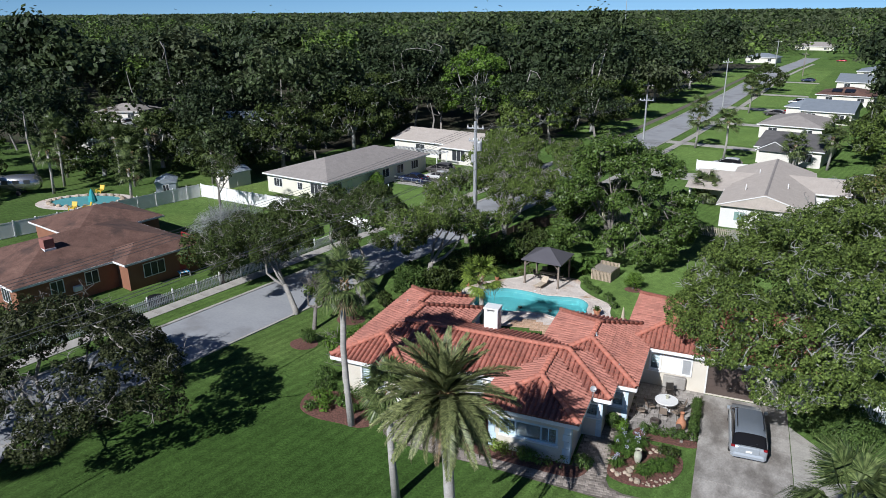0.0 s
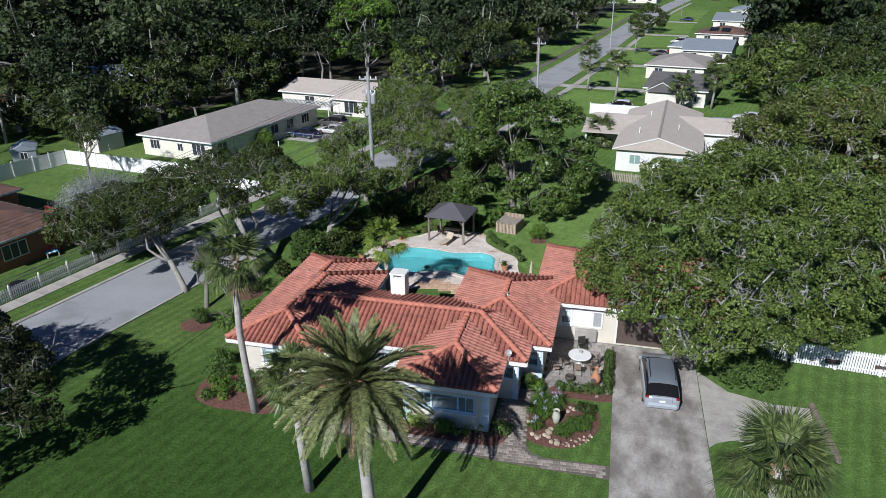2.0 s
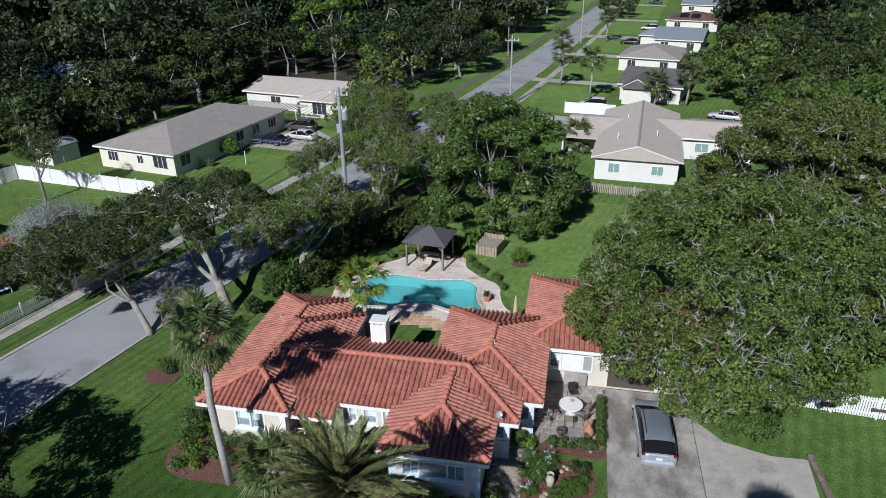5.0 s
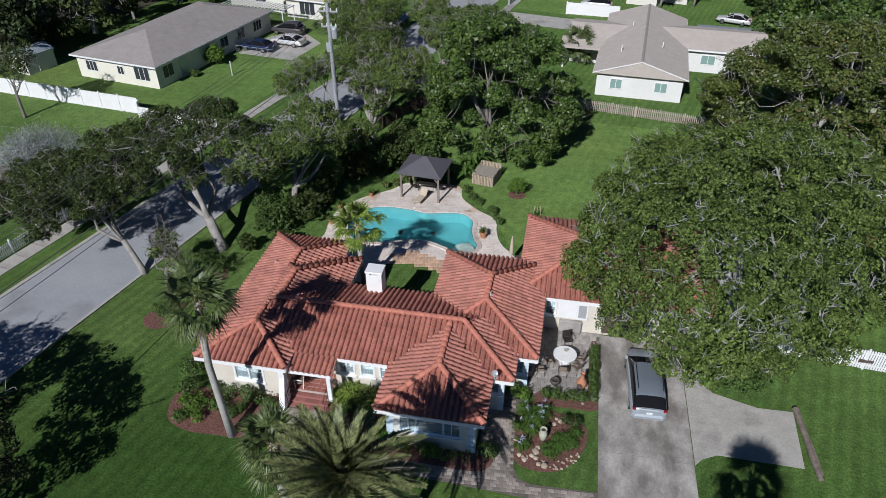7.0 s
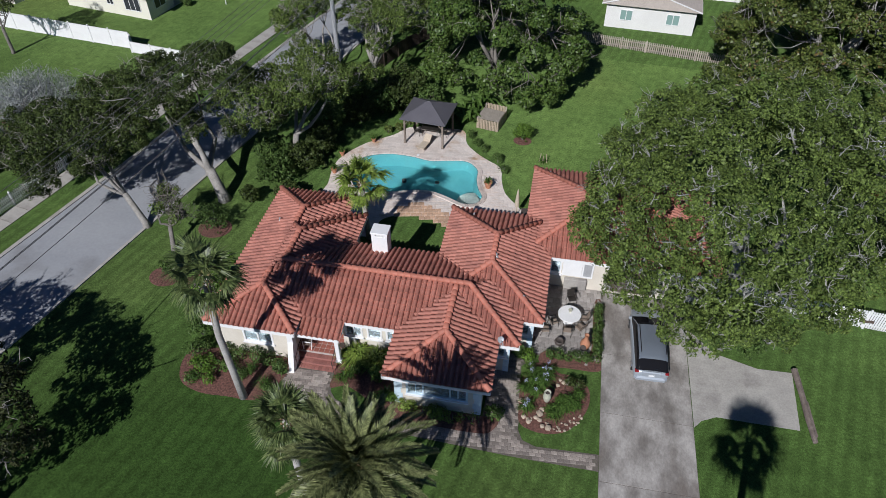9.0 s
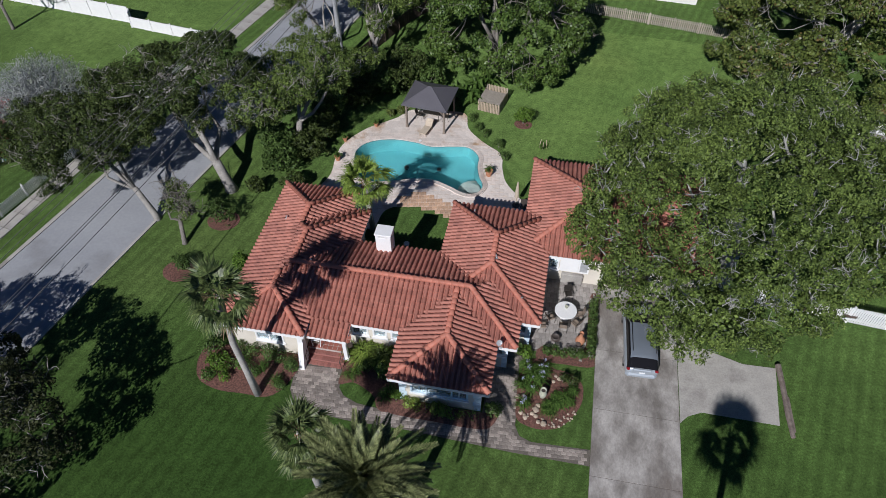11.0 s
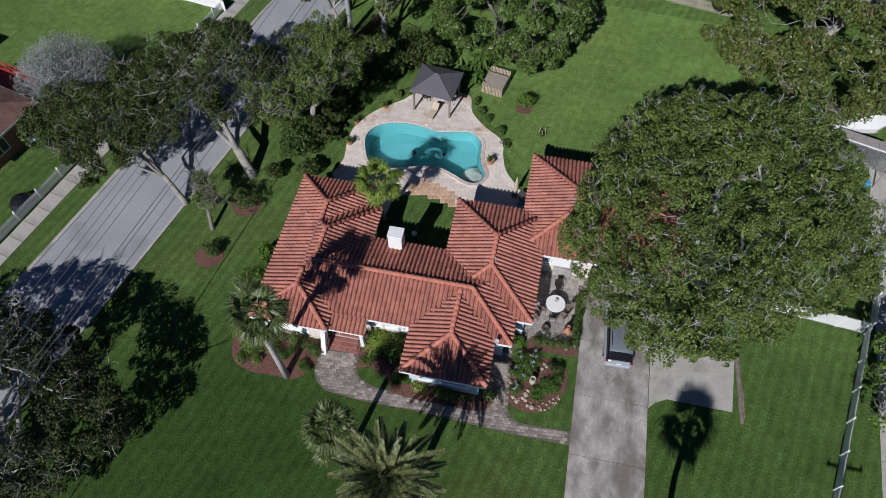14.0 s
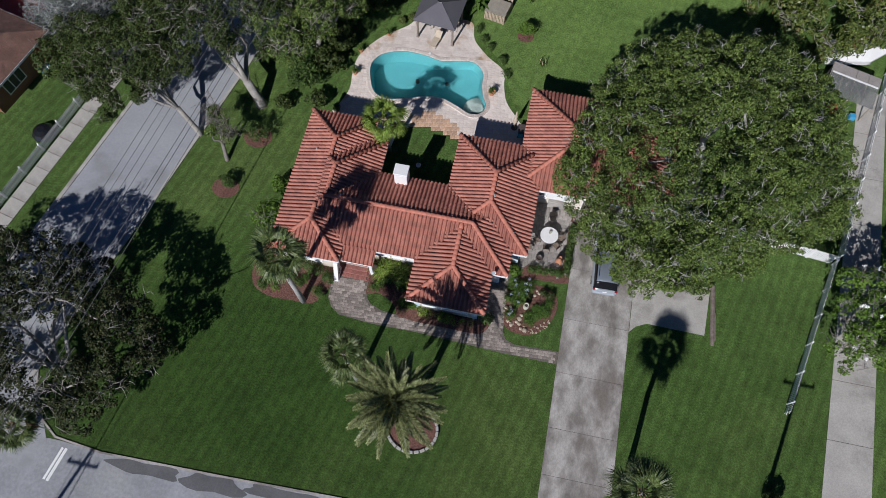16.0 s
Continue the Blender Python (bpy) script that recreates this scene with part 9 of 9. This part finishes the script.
def free_ground(x, y, pad=0.0):
    if any(a - pad < x < b_ + pad and c - pad < y < d_ + pad for a, b_, c, d_ in CLEAR):
        return False
    k = x - kerb_x(y)
    if -ROADW - (10 if 118 < y < 320 else 5) < k < 5.0 or (y < 330 and 0 < k < 26):
        return False
    for hx, hy in HOUSES:
        r = math.hypot(hx - 4, hy + 30)
        dx, dy = (4 - hx) / r, (-30 - hy) / r
        s = min(max((x - hx) * dx + (y - hy) * dy, 0.0), 20.0)
        if math.hypot(x - hx - s * dx, y - hy - s * dy) < 8.0 + 0.010 * y - 0.12 * s:
            return False
    # Only the sector ahead of the camera's way.
    az = math.degrees(math.atan2(-(x - 4), y + 30))
    return -16 < az < 62


def scatter(temps, spots, name, label, material):
    """Copies of crowns, turned and scaled, joined into one mesh."""
    out = []
    for (x, y, s, a, k) in spots:
        q = temps[k]
        c, sn = math.cos(a) * s, math.sin(a) * s
        R = np.array([[c, -sn, 0], [sn, c, 0], [0, 0, s * (0.9 + 0.25 * ((k * 37 + int(x)) % 10) / 10)]])
        out.append(q @ R.T + np.array([x, y, ground_z(x, y)]))
    return tagged(new(name, quads_mesh(name, np.concatenate(out), material)), label, "trees", kind="stuff")


rg = np.random.default_rng(77)
LEAVES = ["forest_leaf", "forest_olive", "forest_deep", "forest_leaf", "forest_deep", "forest_light"]


def wood(name, label, temps, xr, yr, step, near, far, sizes, jit, shades=LEAVES):
    """Trees on a loose grid between two distances, sorted by leaf colour into joined meshes."""
    piles = {k: [] for k in range(len(LEAVES))}
    for gx in np.arange(*xr, step):
        for gy in np.arange(*yr, step):
            x, y = gx + rg.uniform(-jit, jit) * step, gy + rg.uniform(-jit, jit) * step
            az = math.degrees(math.atan2(-(x - 4), y + 30))
            if -19 < az < 60 and near < math.hypot(x, y + 25) < far and (near > 880 or free_ground(x, y, 2.0)):
                k = int(rg.integers(30))
                k = 5 if k < 2 else k % 5
                piles[k].append((x, y, rg.uniform(*sizes), rg.uniform(0, TAU), int(rg.integers(len(temps)))))
    for k, spots in piles.items():
        if spots:
            scatter(temps, spots, name, label, M[shades[k]])
    return [s for p in piles.values() for s in p]


near_t = [template(200 + k, 5.4, 9.5 + 1.1 * k, 0.40, 0.24) for k in range(5)]
mid_t = [template(220 + k, 5.8, 9.5 + 1.1 * k, 0.125, 0.44) for k in range(5)]
stems = wood("woodland", "dense dark oak woodland behind the houses", near_t, (-170, 90), (36, 160), 8.6, 30, 150, (0.6, 1.6), 0.45, ["forest_deep", "forest_leaf", "forest_deep", "forest_deep", "forest_leaf", "forest_light"])
wood("woodland", "dense dark oak woodland behind the houses", mid_t, (-300, 110), (60, 320), 11.5, 150, 300, (0.65, 1.75), 0.45)
sm = MB()
for x, y, s, a, k in stems:
    sm.tube([(x, y, 0), (x + rg.normal(0, 0.5), y + rg.normal(0, 0.5), 4.0 * s), (x + rg.normal(0, 1.2), y + rg.normal(0, 1.2), 8.5 * s)], [0.24, 0.17, 0.08], 5)
    if rg.random() < 0.45:
        for _ in range(3):
            w = np.array([rg.normal(0, 2.6), rg.normal(0, 2.6), 0])
            limb(sm, (x, y, 4.0 * s), (x + w[0] * s, y + w[1] * s, rg.uniform(8.5, 11.5) * s), 0.15, 0.04, rg, 0.22, 6)
tagged(solid("woodland_trunks", sm, M["pale_bark"], "grey trunks and boughs of the woodland trees", "trunks"), kind="stuff")
dist_t = [far_template(300 + k, 6.8, 9.5 + k, 64, 0.86) for k in range(5)]
wood("distant_woodland", "unbroken dark woodland reaching into the distance", dist_t, (-860, 220), (120, 920), 12.0, 297, 900, (0.65, 1.3), 0.45, ["forest_leaf", "forest_olive", "forest_olive", "forest_leaf", "forest_light", "forest_light"])
far_t = [far_template(400 + k, 22.0, 12.5, 16, 3.0) for k in range(4)]
wood("horizon_woodland", "far flat woodland up to the horizon", far_t, (-3200, 900), (300, 3500), 40.0, 885, 3400, (0.8, 1.2), 0.45, ["forest_olive", "forest_olive", "forest_leaf", "forest_olive", "forest_leaf", "forest_light"])
# Single trees that stand out of the woods or on the street's lawns.
rng = np.random.default_rng(17)
for i, (x, y, r, h, lm, lbl) in enumerate(((-46.0, 108.0, 8.5, 17.0, "bright_leaf", "tall light green tree standing above the woods"), (-30.0, 96.0, 6.5, 11.0, "oak_leaf", "spreading oak beside the street"), (-26.0, 66.5, 4.5, 8.5, "oak_leaf", "oak at the roadside"), (-22.0, 112.0, 7.0, 11.0, "dark_leaf", "dark oak beside the street"),
                                           (-70.5, 52.0, 5.5, 9.0, "dark_leaf", "dark oak at the edge of the yard"), (-84.0, 44.0, 6.0, 10.0, "dark_leaf", "dark oak at the edge of the yard"), (-62.0, 60.0, 6.0, 10.5, "dark_leaf", "dark oak behind the sheds"), (-58.0, 76.0, 7.0, 12.0, "dark_leaf", "dark oak behind the pale house"), (-63.0, 92.0, 8.0, 12.5, "dark_leaf", "dark oak behind the pale house"),
                                           (31.0, 66.0, 6.5, 9.0, "gloss_leaf", "dark glossy tree beside the houses"), (40.0, 84.0, 8.0, 11.0, "dark_leaf", "dark tree beyond the houses"), (44.0, 112.0, 9.0, 12.0, "dark_leaf", "dark tree beyond the houses"), (54.0, 150.0, 8.0, 11.0, "dark_leaf", "dark tree beyond the houses"), (62.0, 190.0, 9.0, 12.0, "dark_leaf", "dark tree beyond the houses"), (57.0, 118.0, 8.0, 11.0, "dark_leaf", "dark tree beyond the houses"), (86.0, 240.0, 10.0, 12.0, "dark_leaf", "dark tree beyond the houses"), (80.0, 192.0, 9.0, 12.0, "dark_leaf", "dark tree beyond the houses"), (104.0, 275.0, 11.0, 13.0, "dark_leaf", "dark tree beyond the houses"), (70.0, 235.0, 9.0, 12.0, "dark_leaf", "dark tree beyond the houses"), (12.5, 205.0, 5.5, 9.0, "dark_leaf", "dark dense tree beside the street"), (-98.0, 30.0, 6.0, 10.0, "dark_leaf", "dark oak behind the caravan"), (31.0, 109.0, 6.0, 9.5, "dark_leaf", "dark tree beyond the houses"), (-90.0, 24.0, 5.0, 8.0, "dark_leaf", "dark oak behind the caravan"), (-66.0, 50.0, 4.5, 8.0, "dark_leaf", "dark oak behind the sheds"), (-80.0, 52.0, 5.5, 9.5, "dark_leaf", "dark oak at the edge of the yard"),
                                           (33.0, 78.0, 7.0, 10.5, "dark_leaf", "dark tree beyond the houses"), (29.5, 93.0, 6.0, 10.0, "oak_leaf", "dark tree beyond the houses"), (36.0, 100.0, 7.0, 11.0, "dark_leaf", "dark tree beyond the houses"), (37.5, 128.0, 7.5, 11.0, "oak_leaf", "dark tree beyond the houses"),
                                           (-19.5, 136.0, 5.5, 10.0, "oak_leaf", "oak on a lawn beside the street"), (-16.0, 168.0, 6.0, 11.0, "oak_leaf", "oak on a lawn beside the street"), (-9.5, 205.0, 6.0, 10.5, "dark_leaf", "oak on a lawn beside the street"))):
    tree(lbl, x, y, lobed(ellipse(x, y, r, r), h * 0.2, h, 2.3, 2.0, rng, 2.2, 0.15, 1.3, rough_top=0.8), 0.32, h * 0.25, lm, 500 + i, per=0.55, leaf=0.2, clump_r=0.36, clump_n=26, twigs=1, spray=30, bark="moss_bark")
for i, (x, y, h) in enumerate(((-83.8, 36.6, 8.2), (-71.3, 51.6, 5.8), (-74.0, 40.4, 5.0), (-94.4, 54.8, 8.5), (-78.0, 41.5, 6.5), (-68.5, 34.5, 4.2), (-0.7, 100.5, 5.6), (4.4, 90.0, 6.4), (8.1, 153.0, 6.0), (3.0, 60.5, 2.2), (19.5, 88.0, 5.0), (14.5, 86.5, 3.8), (-81.5, 33.0, 6.0), (-76.5, 46.0, 7.4), (-88.5, 41.0, 7.0), (-64.5, 46.0, 5.2), (-1.5, 119.0, 5.4), (22.0, 103.0, 4.6))):
    fan_palm("slender cabbage palm in a neighbouring yard", x, y, 0, [(x, y, 0), (x + 0.2, y, h * 0.5), (x + 0.1, y + 0.1, h)], 0.17, 22, 1.6, seed=600 + i)
# A thin mast and a low pale block on the horizon.
mk = thing("radio_mast", "thin radio mast far off", "mast", -140.0, 900.0, ground_z(140, 900))
part("shaft", MB().tube([(0, 0, 0), (0, 0, 46)], [0.5, 0.25], 6), M["galvanised"], mk)
part("platform", MB().lathe([(0.6, 40), (1.4, 40.5), (1.4, 42.0), (0.6, 42.5)], 8), M["galvanised"], mk)
# ---- roof tiles and paving pieces ----
TW, TL = 0.305, 0.385
PROF = [(0.0, -0.035), (0.012, 0.035), (0.06, 0.095), (0.115, 0.11), (0.17, 0.095), (0.218, 0.035), (0.23, -0.035), (TW, -0.035)]


def tile_mb(mb, m):
    n = len(PROF)
    vs = [(u - TW / 2, -0.03, h + 0.052) for u, h in PROF] + [(u - TW / 2, TL, h - 0.006) for u, h in PROF] + [(u - TW / 2, -0.02, h - 0.02) for u, h in PROF]
    fs = [(k, k + 1, n + k + 1, n + k) for k in range(n - 1)] + [(2 * n + k, 2 * n + k + 1, k + 1, k) for k in range(n - 1)]
    return mb.add([m @ Vector(p) for p in vs], fs)


tile_me = tile_mb(MB(), Matrix()).mesh("tile", M["tile"])
rest, single = MB(), 0
ANG = math.degrees(math.atan(PITCH))
STEP = TL * math.cos(math.atan(PITCH))
for i, (x0, x1, y0, y1) in enumerate(HIPS):
    half = min(x1 - x0, y1 - y0) / 2
    # Faces: start corner, direction along the eave, inward direction, turn.
    for (ax, ay), (ux, uy), length, turn in (((x0, y0), (1, 0), x1 - x0, 0), ((x1, y0), (0, 1), y1 - y0, 90), ((x1, y1), (-1, 0), x1 - x0, 180), ((x0, y1), (0, -1), y1 - y0, 270)):
        cols = int(length / TW)
        off = (length - cols * TW) / 2
        for c in range(cols):
            u = off + (c + 0.5) * TW
            reach = min(u - 0.1, length - u - 0.1, half)
            if reach <= 0.03:
                continue
            rows = int(math.ceil(reach / STEP - 0.08))
            for k in range(rows):
                d = k * STEP
                x, y = ax + ux * u - uy * (d + STEP / 2), ay + uy * u + ux * (d + STEP / 2)
                mine = PITCH * (d + STEP / 2)
                best = max([hip_h(r, x, y) + (0.004 if j < i else 0.0) for j, r in enumerate(HIPS) if j != i])
                if best > mine + 0.05 or (best >= mine - 0.0005 and best < mine + 0.006 and any(abs(hip_h(HIPS[j], x, y) - mine) < 0.01 for j in range(i))):
                    continue
                cut = min(1.0, max(0.12, (reach - d) / STEP))
                m = pose(ax + ux * u - uy * d, ay + uy * u + ux * d, EZ + PITCH * d + random.uniform(-0.004, 0.004), 0, 0, turn) @ pose(0, 0, 0, ANG + random.uniform(-0.5, 0.5), 0, random.uniform(-0.6, 0.6)) @ Matrix.Diagonal((1, cut, 1, 1))
                if i == 3 and turn in (0, 90, 270) and single < 300:
                    part("tile", tile_me, None, roof, at=m)
                    single += 1
                else:
                    tile_mb(rest, m)
cols = int((PX1 - PX0) / TW)
for c in range(cols + 1):
    for k in range(3):
        m = pose(PX0 + (c + 0.5) * TW, PY - 0.03 + k * STEP, pz + 0.02 + PITCH * k * STEP) @ pose(0, 0, 0, ANG)
        tile_mb(rest, m)
ro = part("tile_rest", rest.mesh("tile_rest", M["tile"]), None, roof)
tagged(ro, kind="stuff")
# Ridge and hip caps.
cap_mb = MB()
NA = 9
vs = []
ARC = [-0.45 + (math.pi + 0.9) * k / (NA - 1) for k in range(NA)]
for s, r in ((0.0, 0.175), (0.42, 0.145)):
    vs += [(r * math.cos(a), s, 0.85 * r * math.sin(a) + (0.035 if s == 0 else 0.0)) for a in ARC]
vs += [(0.13 * math.cos(a), 0.0, 0.09 * math.sin(a)) for a in ARC]
cap_mb.add(vs, [(k, NA + k, NA + k + 1, k + 1) for k in range(NA - 1)] + [(2 * NA + k, k, k + 1, 2 * NA + k + 1) for k in range(NA - 1)])
cap_me = cap_mb.mesh("ridge_cap", M["ridge"], True)


def caps(p, q, i):
    p, q = Vector(p), Vector(q)
    d = q - p
    n = max(1, int(d.length / 0.38))
    for k in range(n):
        a = p + d * (k / n)
        mid = p + d * ((k + 0.5) / n)
        if i is not None and other_h(i, mid.x, mid.y) + EZ > mid.z - 0.006:
            continue
        yaw, tilt = math.degrees(math.atan2(-d.x, d.y)), math.degrees(math.asin(d.z / d.length))
        part("ridge_cap", cap_me, None, roof, at=pose(a.x, a.y, a.z + 0.10, 0, 0, yaw) @ pose(0, 0, 0, tilt + random.uniform(-0.6, 0.6), random.uniform(-1.5, 1.5), 0))


for i, (x0, x1, y0, y1) in enumerate(HIPS):
    h = min(x1 - x0, y1 - y0) / 2
    z1 = EZ + PITCH * h
    if x1 - x0 > y1 - y0:
        ra, rb = (x0 + h, (y0 + y1) / 2, z1), (x1 - h, (y0 + y1) / 2, z1)
        ends = [((x0, y0), ra), ((x0, y1), ra), ((x1, y0), rb), ((x1, y1), rb)]
    else:
        ra, rb = ((x0 + x1) / 2, y0 + h, z1), ((x0 + x1) / 2, y1 - h, z1)
        ends = [((x0, y0), ra), ((x1, y0), ra), ((x0, y1), rb), ((x1, y1), rb)]
    caps(ra, rb, i)
    for (cx, cy), r in ends:
        if i == 2 and (cx, cy) == (x1, y1):
            continue
        caps((cx, cy, EZ), r, i)

pavers(path_ob, PATH_POLY, 0.32, 0.21, M["paver"], 0.006, 290, turn=4.0, whole=True, gap=0.016)
pavers(patio, [(1.8, 5.2), (5.55, 5.05), (5.85, 7.0), (5.85, 11.05), (1.8, 11.05)], 0.42, 0.42, M["patio_paver"], 0.006, 200, thick=0.022)
# Coping round the pool, stone by stone, and deck slabs by the house.
ring = grow(POOL, 0.19)
acc, last = 0.0, None
cop_me = MB().box(-0.158, -0.17, 0, 0.158, 0.17, 0.06, b=0.01).mesh("coping_stone", M["coping"])
for k in range(len(ring)):
    a, c = Vector(ring[k]), Vector(ring[(k + 1) % len(ring)])
    n = max(1, round((c - a).length / 0.32))
    for j in range(n):
        p = a + (c - a) * (j + 0.5) / n
        part("coping_stone", cop_me, None, pool, at=pose(p.x, p.y, 0.02, 0, 0, math.degrees(math.atan2(c.y - a.y, c.x - a.x))))
COURT = [(-9.2, 15.75), (-8.6, 16.1), (-7.8, 16.2), (-6.7, 16.0), (-5.5, 15.6), (-4.75, 15.3), (-4.9, 16.4), (-5.6, 17.1), (-7.1, 17.75), (-8.3, 17.5), (-9.2, 17.2)]
pavers(deck, COURT, 0.4, 0.4, M["terracotta_paver"], 0.012, 60, turn=12, thick=0.02)
pavers(deck, DECK, 0.62, 0.42, M["deck_stone"], 0.006, 230, turn=8, thick=0.022, name="flagstone", avoid=(grow(POOL, 0.42), COURT), whole=True, gap=0.008)
